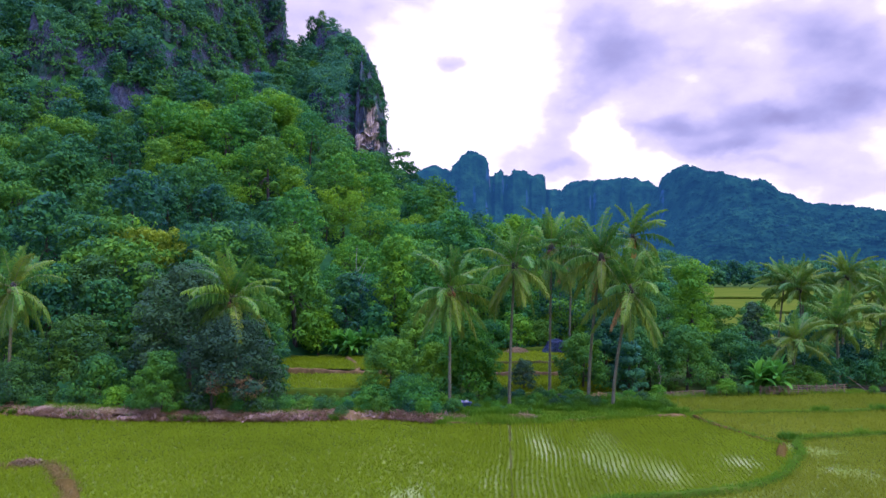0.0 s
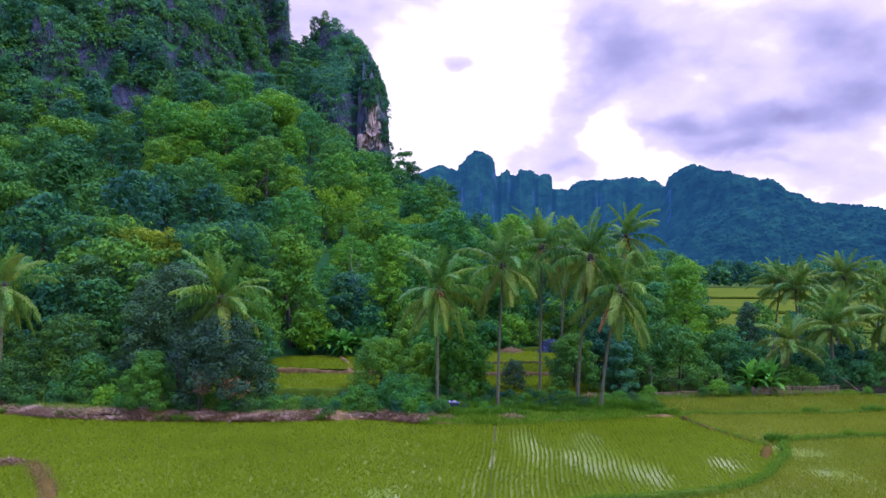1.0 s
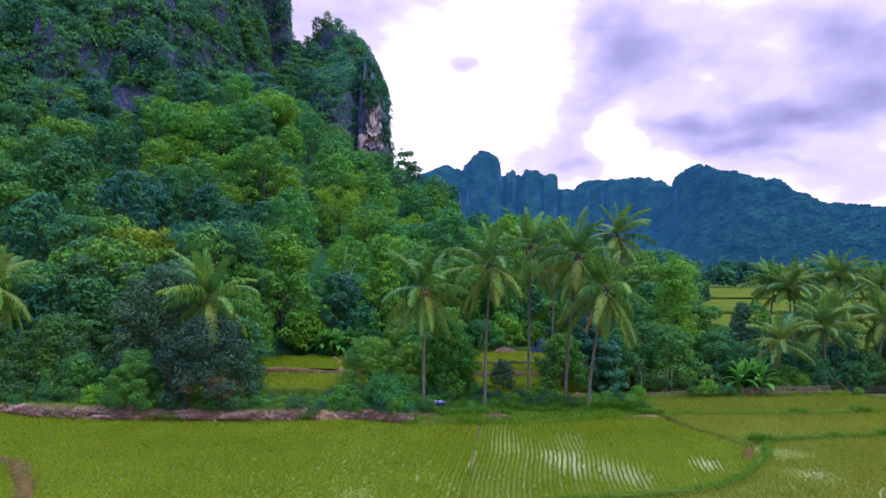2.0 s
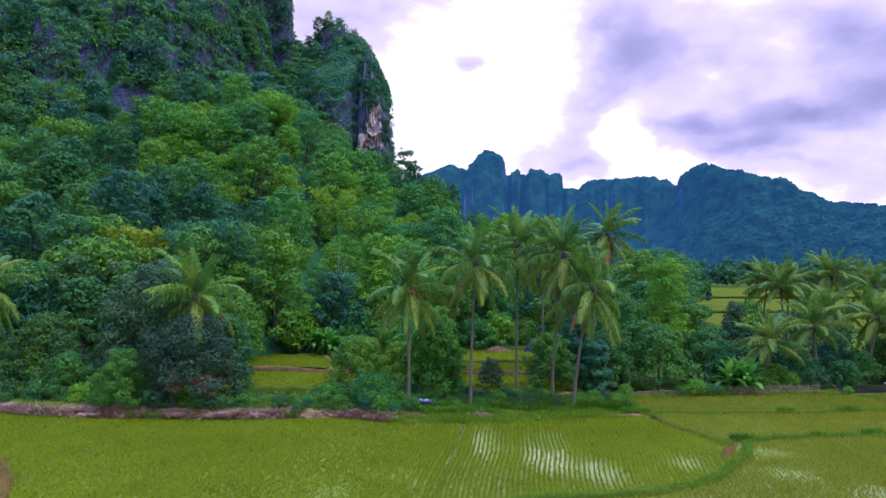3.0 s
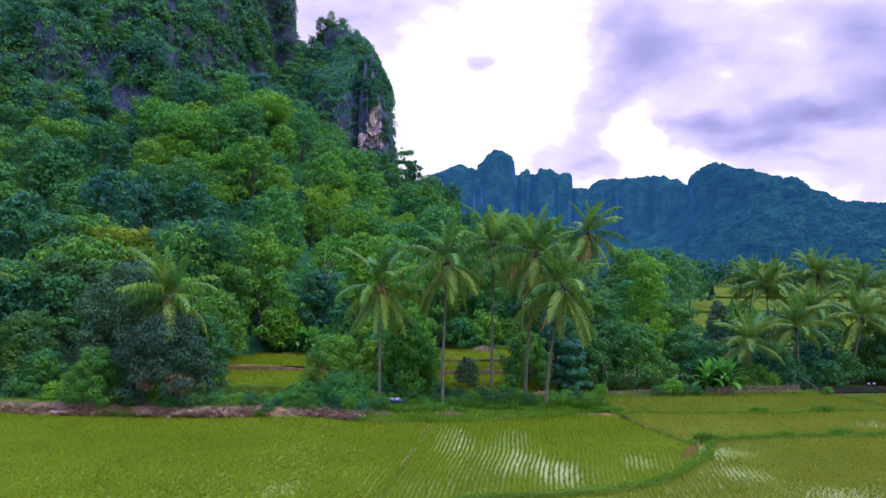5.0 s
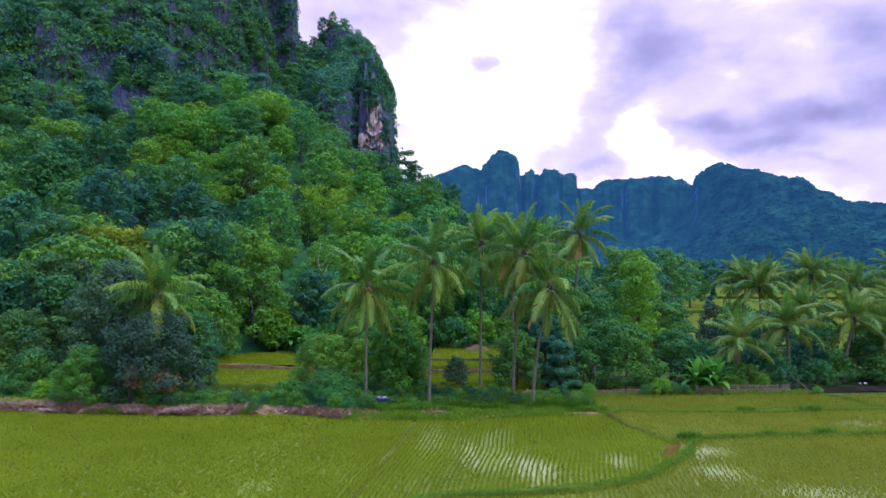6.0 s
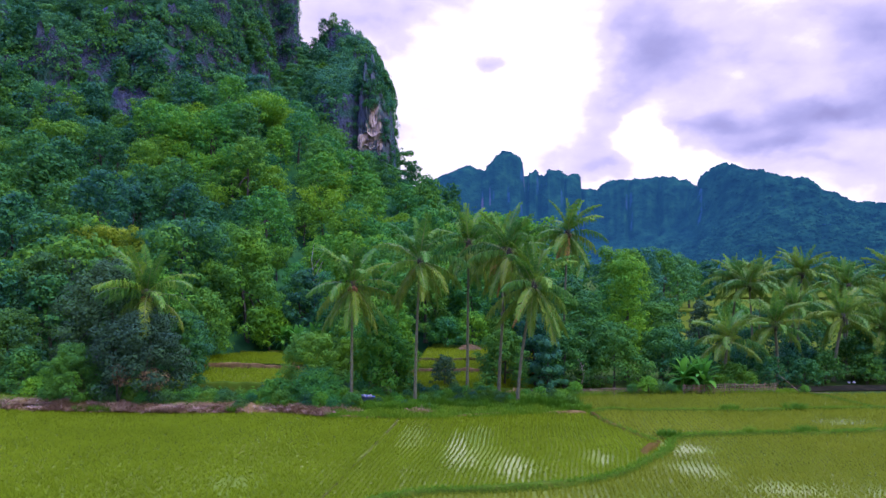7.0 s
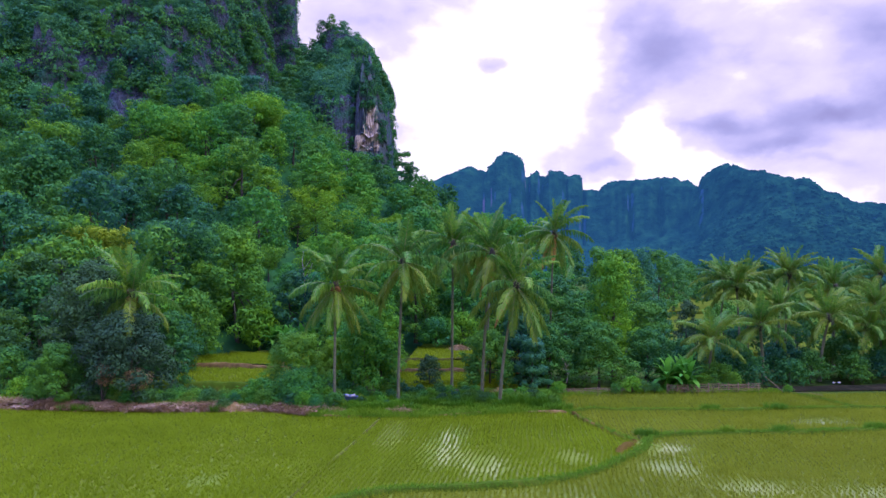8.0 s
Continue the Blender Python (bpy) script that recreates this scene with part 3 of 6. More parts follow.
def build_mountains():
    """One far range in rows of rising distance: gentle wooded talus, then cliffs up to the skyline."""
    s = np.concatenate([np.arange(-0.40, 0.0, 0.006), np.arange(0.0, 0.72, 0.0011), np.arange(0.72, 1.1, 0.008)])
    sky = np.array(SKYLINE)
    top = np.interp(s, sky[:, 0], sky[:, 1])
    depth = np.interp(s, [-0.4, 0.15, 0.30, 0.42, 0.66, 1.1], [1500, 1500, 1400, 1150, 1000, 1000])
    k = np.linspace(0, 1, 64)
    cliffy = np.interp(s, [-0.4, 0.15, 0.30, 0.36, 0.5, 1.1], [1, 1, 0.8, 0.45, 0.15, 0.1])
    gs, gk = np.meshgrid(s, k, indexing="ij")
    d, h, c = depth[:, None], top[:, None], cliffy[:, None]
    run = np.clip(gk / 0.86, 0, 1)
    dist = d * (0.62 + 0.38 * run) + np.where(gk > 0.86, (gk - 0.86) / 0.14 * 0.12 * d, 0)
    talus = run ** 1.25
    wall = 0.45 * run ** 1.3 + 0.55 * step01((run - 0.80 + 0.02 * fbm2(gs * 900, gk * 0, 20, 3, 3)) / 0.16)
    rise = talus * (1 - c) + wall * c
    rise = np.where(gk > 0.86, 1 - 0.25 * ((gk - 0.86) / 0.14) ** 2, rise)
    # fluted cliffs: buttresses and clefts that run up the upper wall
    cleft = sum(np.exp(-((gs - q) / w) ** 2) for q, w in ((0.0705, 0.004), (0.092, 0.004), (0.128, 0.003), (0.152, 0.004), (0.309, 0.006), (0.222, 0.004), (0.265, 0.004)))
    flute = fbm2(gs * 1500, gk * 6, 18, 3, 2) * 2 - cleft * 14 - np.abs(fbm2(gs * 1500, gk * 4, 60, 2, 6)) * 3
    dist = dist - flute * c * step01((run - 0.62) / 0.2) * step01((0.86 - gk) / 0.02 + 0.5)
    x, y = gs * dist, dist
    z = (11.7 + h * d) * rise
    wood = fbm2(x, y, 26, 4, 5)
    wood = wood * (1 - 0.5 * step01((run - 0.85) / 0.1)) + fbm2(x, y, 8, 2, 7) * 0.4 * step01((run - 0.85) / 0.1)
    wood = wood + 0.42 * fbm2(x, y, 11, 2, 4)
    ridges = fbm2(x, y * 0.6, 150, 3, 6)
    z = z + wood * 4.0 * np.clip(run * 3, 0, 1) + ridges * 14 * step01(run / 0.4) * (1 - step01((run - 0.75) / 0.2))
    nx, ny = len(s), len(k)
    v = np.stack([x, y, z - 2], -1).reshape(-1, 3)
    i, j = np.meshgrid(np.arange(nx - 1), np.arange(ny - 1), indexing="ij")
    f = np.stack([i * ny + j, (i + 1) * ny + j, (i + 1) * ny + j + 1, i * ny + j + 1], -1).reshape(-1, 4)
    # tree crowns of its woods
    rng = np.random.RandomState(51)
    pick = rng.randint(0, len(v), 24000)
    fs, fk = gs.ravel()[pick], gk.ravel()[pick]
    woody = np.interp(fs, [-0.05, 0.30, 0.36, 0.5], [0.0, 0.15, 0.6, 1.0])
    ok = (v[pick, 2] > 4) & (fs > -0.05) & (fs < 0.8) & (fk < 0.865) & ((fk > 0.83) | (fk < 0.60) | (rng.rand(len(pick)) < 0.10 + 0.8 * woody))
    cc = v[pick[ok]] + rng.randn(ok.sum(), 3) * np.array([1.2, 5.0, 0.3]) * np.where(fk[ok] > 0.78, 0.15, 1.0)[:, None]
    rr = rng.uniform(1.4, 3.2, len(cc)) * np.where(fk[ok] > 0.835, 0.85, np.where(fk[ok] > 0.8, 0.5, 1.0))
    ring = np.array([[math.cos(q * math.tau / 6) * r, math.sin(q * math.tau / 6) * r, h] for r, h in ((1.0, -0.3), (0.66, 0.30)) for q in range(6)] + [[0, 0, 0.5]])
    lump = 1 + 0.22 * rng.randn(len(cc), len(ring), 1)
    lv = (cc[:, None, :] + ring[None] * lump * rr[:, None, None]).reshape(-1, 3)
    tri = [(q, (q + 1) % 6, 6 + (q + 1) % 6) for q in range(6)] + [(q, 6 + (q + 1) % 6, 6 + q) for q in range(6)] + [(6 + q, 6 + (q + 1) % 6, 12) for q in range(6)]
    tri = np.array(tri)
    lf = (tri[None] + np.arange(len(cc))[:, None, None] * len(ring)).reshape(-1, 3)
    tagged(new("mountain_forest", mesh_of("mountain_forest", lv, lf, DISTANCE, True)), "forest crowns on the distant mountains, blue with painted haze", "forest", kind="stuff")
    return setting("mountain_range", mesh_of("mountain_range", v, f, DISTANCE, True), "distant wooded limestone mountain range, blue with painted haze", "mountain")


build_ground()
build_hill()
build_mountains()

# ---------------------------------------------------------------- paddies and bunds
BACK_EDGE = [(-70, 58), (-36, 55), (-30.4, 53.5), (-23.3, 52.5), (-12.3, 52.3), (-7.2, 52.9), (-3.7, 52.9), (-0.2, 51.7), (5, 51.8), (9.4, 52.5), (14.1, 53.9), (19.7, 54.4)]
DIRT_DIKE = [(19.7, 54.2), (20.5, 50.9), (21.8, 47.6), (22.6, 45.6)]
BUND = [(2.0, 27), (4.2, 30.5), (6.1, 33.0), (8.3, 34.5), (12.1, 35.1), (16, 36.4), (18.9, 38.3), (21.1, 41), (23.0, 43.8), (23.7, 45.8), (24.8, 46.9), (26.4, 47.5), (29.9, 48), (35.2, 48.5), (41, 49.7), (60, 52)]
FAR_BUND = [(19.7, 54.6), (21.7, 55.8), (23.9, 55.4), (28.5, 55.8), (32.8, 55.8), (37.7, 56.9), (45.7, 57.8), (70, 61)]
SIDE_BUND = [(40.0, 66.0), (40.9, 64), (42, 62.1), (42.7, 59.4), (43.4, 57.6)]
LEFT_BUND = [(-45, 41.5), (-30, 40.6), (-26.3, 40.4), (-24.9, 40.7), (-23.9, 41), (-22.4, 39.5), (-20.7, 37.4), (-18.9, 34.5), (-17, 29), (-16, 24)]


def flat_sheet(name, poly, z, material, label, category, kind="structure"):
    bm = bmesh.new()
    bm.faces.new([bm.verts.new((px, py, z)) for px, py in poly])
    bmesh.ops.triangulate(bm, faces=bm.faces)
    me = bpy.data.meshes.new(name)
    bm.to_mesh(me)
    bm.free()
    me.materials.append(material)
    return tagged(new(name, me), label, category, kind=kind)


def ridge(name, line, width, height, material, label, category="bund", rough=0.1, seed=0, base=-0.12):
    """An earth ridge swept along a line, with a rounded, uneven profile."""
    p = smooth_line(line, 0.4)
    t = np.gradient(p, axis=0)
    t /= np.linalg.norm(t, axis=1)[:, None]
    side = np.stack([t[:, 1], -t[:, 0]], -1)
    prof = np.linspace(-1, 1, 13)
    off = prof[None, :] * width / 2 * (1 + 0.28 * fbm2(p[:, 0], p[:, 1], 3, 3, seed)[:, None])
    xy = p[:, None, :] + side[:, None, :] * off[..., None]
    hz = base + (height - base) * np.clip(1.25 * np.cos(prof * np.pi / 2)[None, :] ** 0.8, 0, 1.05)
    n = fbm2(xy[..., 0], xy[..., 1], 0.9, 3, seed + 1) * rough * np.cos(prof * np.pi / 2)[None, :]
    n = n + fbm2(xy[..., 0], xy[..., 1], 4, 2, seed + 2) * rough * np.cos(prof * np.pi / 2)[None, :]
    ends = np.minimum(np.arange(len(p)), np.arange(len(p))[::-1])[:, None] * 0.4
    zz = base + (hz + n - base) * step01(0.15 + ends / max(width * 0.8, 0.6))
    v = np.concatenate([xy, zz[..., None]], -1)
    nx, ny = v.shape[:2]
    i, j = np.meshgrid(np.arange(nx - 1), np.arange(ny - 1), indexing="ij")
    f = np.stack([i * ny + j, (i + 1) * ny + j, (i + 1) * ny + j + 1, i * ny + j + 1], -1).reshape(-1, 4)
    return setting(name, mesh_of(name, v.reshape(-1, 3), f, material, True), label, category), p, side


def tufts(name, px, py, pz, height, spread, blades, material, label, category, seed, width=0.02, lean=0.5):
    """Tufts of narrow blades, one mesh of stuff."""
    rng = np.random.RandomState(seed)
    n = len(px)
    base = np.stack([px, py, np.broadcast_to(pz, px.shape)], -1).repeat(blades, 0)
    m = n * blades
    ang = rng.rand(m) * 2 * np.pi
    h = (np.broadcast_to(height, px.shape).repeat(blades)) * (0.7 + 0.5 * rng.rand(m))
    out = np.stack([np.cos(ang), np.sin(ang), np.zeros(m)], -1)
    across = np.stack([-np.sin(ang), np.cos(ang), np.zeros(m)], -1) * width
    spread, lean = (np.broadcast_to(q, px.shape).repeat(blades) for q in (spread, lean))
    foot = base + out * (spread * 0.3 * rng.rand(m))[:, None]
    tip = foot + out * (h * lean * rng.rand(m) + spread * 0.3)[:, None] + np.array([0, 0, 1.0]) * h[:, None]
    v = np.stack([foot - across, foot + across, tip], 1).reshape(-1, 3)
    f = np.arange(m * 3).reshape(-1, 3)
    return tagged(new(name, mesh_of(name, v, f, material)), label, category, kind="stuff")


ROW_LEAN = 0.09
FRONT = BACK_EDGE + DIRT_DIKE[1:] + [(23.0, 44.6)] + BUND[8:1:-1] + [(3, 20), (-70, 20)]
NEAR_RIGHT = BUND + [(60, 18), (1, 18)]
MIDDLE_RIGHT = [(23.5, 45.9)] + BUND[10:] + FAR_BUND[::-1] + DIRT_DIKE[1:]
BACK_RIGHT = FAR_BUND + [(75, 67.6), (50.5, 65.0), (41.1, 63.7), (35.7, 63.8), (29.4, 62.9), (20.1, 61.8), (15, 58), (17, 55)]
flat_sheet("paddy_water", [(-300, 8)] + [(-300, 62)] + BACK_EDGE + [(19.7, 54.4)] + [(20, 8)], 0.0, WATER, "shallow muddy paddy water between young rice rows", "water")
flat_sheet("paddy_water", [(19.7, 54.4), (20, 8), (300, 8), (300, 58), (70, 61)] + FAR_BUND[-2::-1], -0.006, WATER, "shallow yellow-brown paddy water with sky reflections", "water")
flat_sheet("paddy_water", FAR_BUND + [(300, 64), (300, 75), (75, 67.6), (50.5, 65.0), (35.7, 63.6), (20.1, 61.8), (15, 58)], 0.02, WATER, "narrow strip of paddy water beside the trees", "water")


# where the water stands deeper and the seedlings thin out: middle and half sizes
OPEN_WATER = ((37.4, 51.9, 2.0, 1.1), (23.9, 44.0, 1.3, 0.9), (6.6, 46.0, 1.2, 4.5), (10.2, 43.0, 1.7, 4.0), (-2.0, 35.6, 1.2, 1.4), (13.0, 39.5, 1.2, 2.6), (18.2, 41.5, 1.1, 1.5), (11.2, 47.5, 1.0, 2.0), (24.2, 43.9, 1.7, 1.1), (23.5, 39.5, 1.6, 1.6), (27.0, 36.3, 2.6, 1.6), (33.0, 35.5, 2.6, 1.6), (39.0, 52.8, 2.6, 1.4))


def rice(name, poly, row, gap, height, material, label, seed, thin=0.0, box=(-48, 48, 29, 68), blades=5, patchy=0.35):
    """Rows of seedlings that run away from the camera's line, thinner in patches."""
    rng = np.random.RandomState(seed)
    x0, x1, y0, y1 = box
    rows, along = np.arange(x0 - 8, x1 + 8, row), np.arange(y0, y1, gap)
    gx, gy = np.meshgrid(rows, along, indexing="ij")
    gx = gx + (gy - 40) * ROW_LEAN + 0.20 * fbm2(gx * 0.2, gy, 7, 2, 3) + (rng.rand(len(rows), 1) - 0.5) * row * 0.12
    # sown broadcast beyond the trodden line, in rows on the near side of it
    loose = 0.032 + 0.15 * step01((4.2 + (gy.ravel() - 45) * ROW_LEAN - gx.ravel()) / 5.0)
    px, py = gx.ravel() + rng.randn(gx.size) * loose, gy.ravel() + rng.randn(gx.size) * 0.05
    keep = inside(px, py, poly) & (px > x0) & (px < x1)
    px, py = px[keep], py[keep]
    bare = fbm2(px * 1.4, py * 0.8, 6.0, 3, 2) + 0.5 * fbm2(px, py, 1.4, 2, 5)
    open_water = sum(np.exp(-((px - cx) / rx) ** 2 - ((py - cy) / ry) ** 2) for cx, cy, rx, ry in OPEN_WATER)
    lost = np.clip(thin + (bare * 0.40 - 0.42 + 0.78 * open_water) * patchy, 0.01, 0.55)
    keep = (rng.rand(len(px)) > lost) & (np.abs(px - (4.45 + (py - 45) * ROW_LEAN)) > 0.09)
    px, py = px[keep], py[keep]
    h = height * (1 + 0.22 * fbm2(px, py, 7, 2, 6))
    # seedlings stand shorter and straighter where the water is open, so that it shows between the rows
    open_water = sum(np.exp(-((px - cx) / rx) ** 2 - ((py - cy) / ry) ** 2) for cx, cy, rx, ry in OPEN_WATER)
    slim = np.clip(open_water * 1.6 - 0.25, 0, 1)
    return tufts(name, px, py, 0.0, h * (1 - 0.45 * slim), 0.24 * (1 - 0.6 * slim), blades, material, label, "rice", seed, 0.022, 1.1 - 0.75 * slim)


rice("rice_seedlings", FRONT, 0.29, 0.085, 0.20, RICE, "rows of young bright green rice in shallow water", 3, 0.0, (-46, 24, 30, 56), 6, 0.8)
rice("rice_seedlings", NEAR_RIGHT, 0.28, 0.11, 0.22, RICE_PALE, "sparse pale young rice standing in muddy water", 5, 0.03, (2, 44, 28, 52), 5, 0.85)
rice("rice_seedlings", MIDDLE_RIGHT, 0.28, 0.12, 0.22, RICE_PALE, "thin yellow-green rice in a narrow flooded strip", 7, 0.02, (19, 56, 44, 62), 5, 0.7)
rice("rice_seedlings", BACK_RIGHT, 0.26, 0.15, 0.28, RICE_PALE, "green rice strip along the tree line", 9, 0.02, (15, 62, 54, 70), 4, 0.2)

RIDGES = [
    ("curved_bund", BUND, 0.62, 0.24, MOSSY, "grassy curved earth bund between flooded paddies", 0.06, 1),
    ("dirt_bund", DIRT_DIKE, 0.55, 0.17, CLAY, "low reddish mud bund with dry clods", 0.15, 2),
    ("far_bund", FAR_BUND, 0.6, 0.18, MOSSY, "thin grassy bund along a rice strip", 0.06, 3),
    ("side_bund", SIDE_BUND, 0.4, 0.13, MOSSY, "short grassy side bund in the rice strip", 0.05, 4),
    ("left_bund", LEFT_BUND, 1.2, 0.15, CLAY, "brown mud bund with dry grass at the paddy corner", 0.16, 5),
]
for nm, line, width, height, material, label, rough, seed in RIDGES:
    _, p, side = ridge(nm, line, width, height, material, label, "bund", rough, seed)
    rng = np.random.RandomState(seed + 40)
    many = 30 if material is MOSSY else 26 if nm == "left_bund" else 20
    idx = rng.randint(0, len(p), len(p) * many)
    o = rng.randn(len(idx)) * width * 0.26
    q = p[idx] + side[idx] * o[:, None] + rng.uniform(-0.25, 0.25, (len(idx), 2))
    tall = 0.16 if nm == "left_bund" else 0.13
    tufts("bund_grass", q[:, 0], q[:, 1], height * np.clip(1.25 * np.clip(np.cos(o / width * np.pi), 0, 1) ** 0.8, 0, 1.0), tall, 0.1, 4, BUND_STRAW if nm == "left_bund" else GRASS,
          "short grass growing on the earth bund", "grass", seed + 50, 0.014, 0.8)
# collapsed clay corner where the two bunds meet
ridge("clay_slump", [(21.0, 42.4), (21.7, 43.7), (22.3, 44.8), (22.9, 46.2)], 0.75, 0.20, CLAY, "slumped red clay corner of the bund", "bund", 0.18, 9)
# trodden mud line between two plots of the large paddy
ridge("mud_path", [(4.45 + (k - 45) * ROW_LEAN, k) for k in (30, 34, 38, 42, 46, 49, 51.6)], 0.24, 0.04, MUD, "narrow trodden mud line through the rice", "path", 0.04, 10)
# bank behind the large paddy
bank_line = [(x, y + 1.5) for x, y in BACK_EDGE[:8]]
ridge("earth_bank", bank_line, 3.4, 0.36, SOIL, "pinkish brown earth bank with dry cut grass", "bank", 0.12, 12)
ridge("paddy_edge", BACK_EDGE[7:], 0.42, 0.13, SOIL, "thin brown mud edge of the paddy below the verge", "bund", 0.08, 15)
ridge("grove_bank", [(28.5, 65.2), (36, 66.6), (44, 67.8), (52, 68.9), (64, 71.0)], 2.4, 0.10, SHADED_EARTH, "dark bare earth with the grove's shade in its colour", "bank", 0.08, 16)
verge_line = [(-0.5, 54.5), (5, 54.6), (9.4, 55.2), (14.1, 56.5), (18.6, 57.6)]
ridge("grass_verge", verge_line, 6.6, 0.20, MOSSY, "green grassy verge under the coconut palms", "verge", 0.05, 14)


def scatter_on_line(line, count, width, seed, z0=0.0):
    rng = np.random.RandomState(seed)
    p = smooth_line(line, 0.4)
    t = np.gradient(p, axis=0)
    t /= np.linalg.norm(t, axis=1)[:, None]
    idx = rng.randint(0, len(p), count)
    o = rng.uniform(-0.5, 0.5, count) * width
    side = np.stack([t[:, 1], -t[:, 0]], -1)
    q = p[idx] + side[idx] * o[:, None] + t[idx] * rng.uniform(-0.3, 0.3, count)[:, None]
    return q[:, 0], q[:, 1], np.clip(1.25 * np.clip(np.cos(o / width * np.pi), 0, 1) ** 0.8, 0, 1.05)


px, py, k = scatter_on_line(bank_line, 24000, 3.4, 21)
sel = fbm2(px, py, 3, 3, 3) > -0.35
tufts("dry_grass", px[sel], py[sel], 0.36 * k[sel] + 0.10, 0.16, 0.5, 3, DRY_GRASS, "cut dry grass lying on the earth bank", "grass", 22, 0.03, 2.6)
px, py, k = scatter_on_line([(x, y + 0.9) for x, y in BACK_EDGE[:8]], 9000, 2.2, 35)
sel = fbm2(px * 0.7, py, 1.3, 3, 2) > 0.25
tufts("dry_stalks", px[sel], py[sel], 0.22, 0.34 + 0.16 * fbm2(px[sel], py[sel], 2, 2, 6), 0.5, 4, STALKS, "pale dead stalks and straw sticking out of the bank", "grass", 36, 0.03, 1.6)
sel = fbm2(px, py * 0.8, 1.7, 3, 5) > 0.42
tufts("weeds", px[sel], py[sel], 0.12, 0.42, 0.35, 6, GRASS, "patches of green weeds hanging over the bank", "weeds", 37, 0.04, 0.9)
rng = np.random.RandomState(38)
pick = rng.choice(len(px), 420, replace=False)
clod = np.array([(1, 0, 0), (-0.8, 0.3, 0), (0.1, 0.9, 0.1), (0, -1, -0.1), (0.15, 0.1, 0.8)])
lumps = np.stack([px[pick], py[pick], 0.30 * k[pick] + 0.04], -1)[:, None, :] + clod[None] * rng.uniform(0.08, 0.28, (len(pick), 1, 1)) * rng.uniform(0.7, 1.2, (len(pick), 5, 3))
tops = np.array([(0, 2, 4), (2, 1, 4), (1, 3, 4), (3, 0, 4)])
tagged(new("earth_clods", mesh_of("earth_clods", lumps.reshape(-1, 3), (tops[None] + np.arange(len(pick))[:, None, None] * 5).reshape(-1, 3), CLOD)), "dry pinkish clods of earth scattered on the bank", "clods", kind="stuff")
px, py, k = scatter_on_line([(x, y + 2.0) for x, y in BACK_EDGE[:8]], 7500, 3.0, 23)
sel = fbm2(px, py, 4, 3, 4) > -0.05
tufts("weeds", px[sel], py[sel], 0.33 * k[sel], 0.4, 0.3, 5, GRASS, "green weeds creeping over the bank", "weeds", 24, 0.03, 0.9)
px, py, k = scatter_on_line(verge_line, 16000, 6.4, 25)
tufts("verge_grass", px, py, 0.20 * k, 0.26 + 0.12 * fbm2(px, py, 2, 2, 5), 0.2, 4, GRASS, "short green grass on the verge under palms", "grass", 26, 0.018, 0.8)
px, py, k = scatter_on_line([(-1, 57.2), (5, 57.2), (9.4, 58.0), (14.1, 59.0), (18.6, 60.2)], 5200, 4.2, 29)
sel = fbm2(px, py, 2.6, 3, 1) > -0.1
tufts("weeds", px[sel], py[sel], 0.1, 0.55 + 0.2 * fbm2(px[sel], py[sel], 2, 2, 4), 0.3, 6, GRASS, "bright green weeds round the feet of the palms", "weeds", 30, 0.035, 0.9)
px, py, k = scatter_on_line([(-2, 55.6), (5, 55.8), (9.4, 56.4), (14.1, 57.6), (18.6, 58.8)], 5200, 4.6, 33)
sel = fbm2(px, py, 1.9, 3, 3) + 0.5 * fbm2(px, py, 6, 2, 1) > 0.12
tufts("weeds", px[sel], py[sel], 0.12, 0.62 + 0.3 * fbm2(px[sel], py[sel], 1.6, 2, 2), 0.35, 7, GRASS, "rank tall weeds on the verge among the palm trunks", "weeds", 34, 0.045, 0.8)
px, py, k = scatter_on_line([(17, 59), (22, 62.9), (29.4, 64.1), (35.7, 65.0), (40, 65.2)], 1300, 1.6, 27)
tufts("verge_grass", px, py, 0.0, 0.35, 0.2, 4, GRASS, "rough grass along the foot of the trees", "grass", 28, 0.022, 0.8)

# raised paddies behind the trees
for poly, z, label in (
    ([(-22, 62.5), (-4, 63.5), (-6, 71.4), (-22, 72.4)], 0.7, "bright green terrace paddy behind the hedge"),
    ([(-22, 73.2), (-6, 72.2), (-7.5, 82), (-22, 82)], 1.15, "upper yellow-green terrace paddy below the forest"),
    ([(4, 63), (16, 63), (16, 72.5), (4, 72.5)], 0.4, "small bright green paddy behind the palms"),
    ([(4, 73.2), (19, 73.2), (20, 79.6), (4, 79.6)], 0.66, "green terrace paddy behind the palms"),
    ([(4, 79.9), (20, 79.9), (21, 92), (4, 92)], 0.95, "upper green terrace paddy behind the palms"),
):
    ob = flat_sheet("terrace", poly, z, FAR_RICE, label, "paddy")
    rng = np.random.RandomState(int(z * 100) + len(label))
    xs, ys = [p[0] for p in poly], [p[1] for p in poly]
    px, py = rng.uniform(min(xs), max(xs), 4200), rng.uniform(min(ys), max(ys), 4200)
    ok = inside(px, py, poly)
    tufts("terrace_rice", px[ok], py[ok], z, 0.25, 0.2, 3, RICE, "dense young rice on a terrace", "rice", 61, 0.03, 0.6)
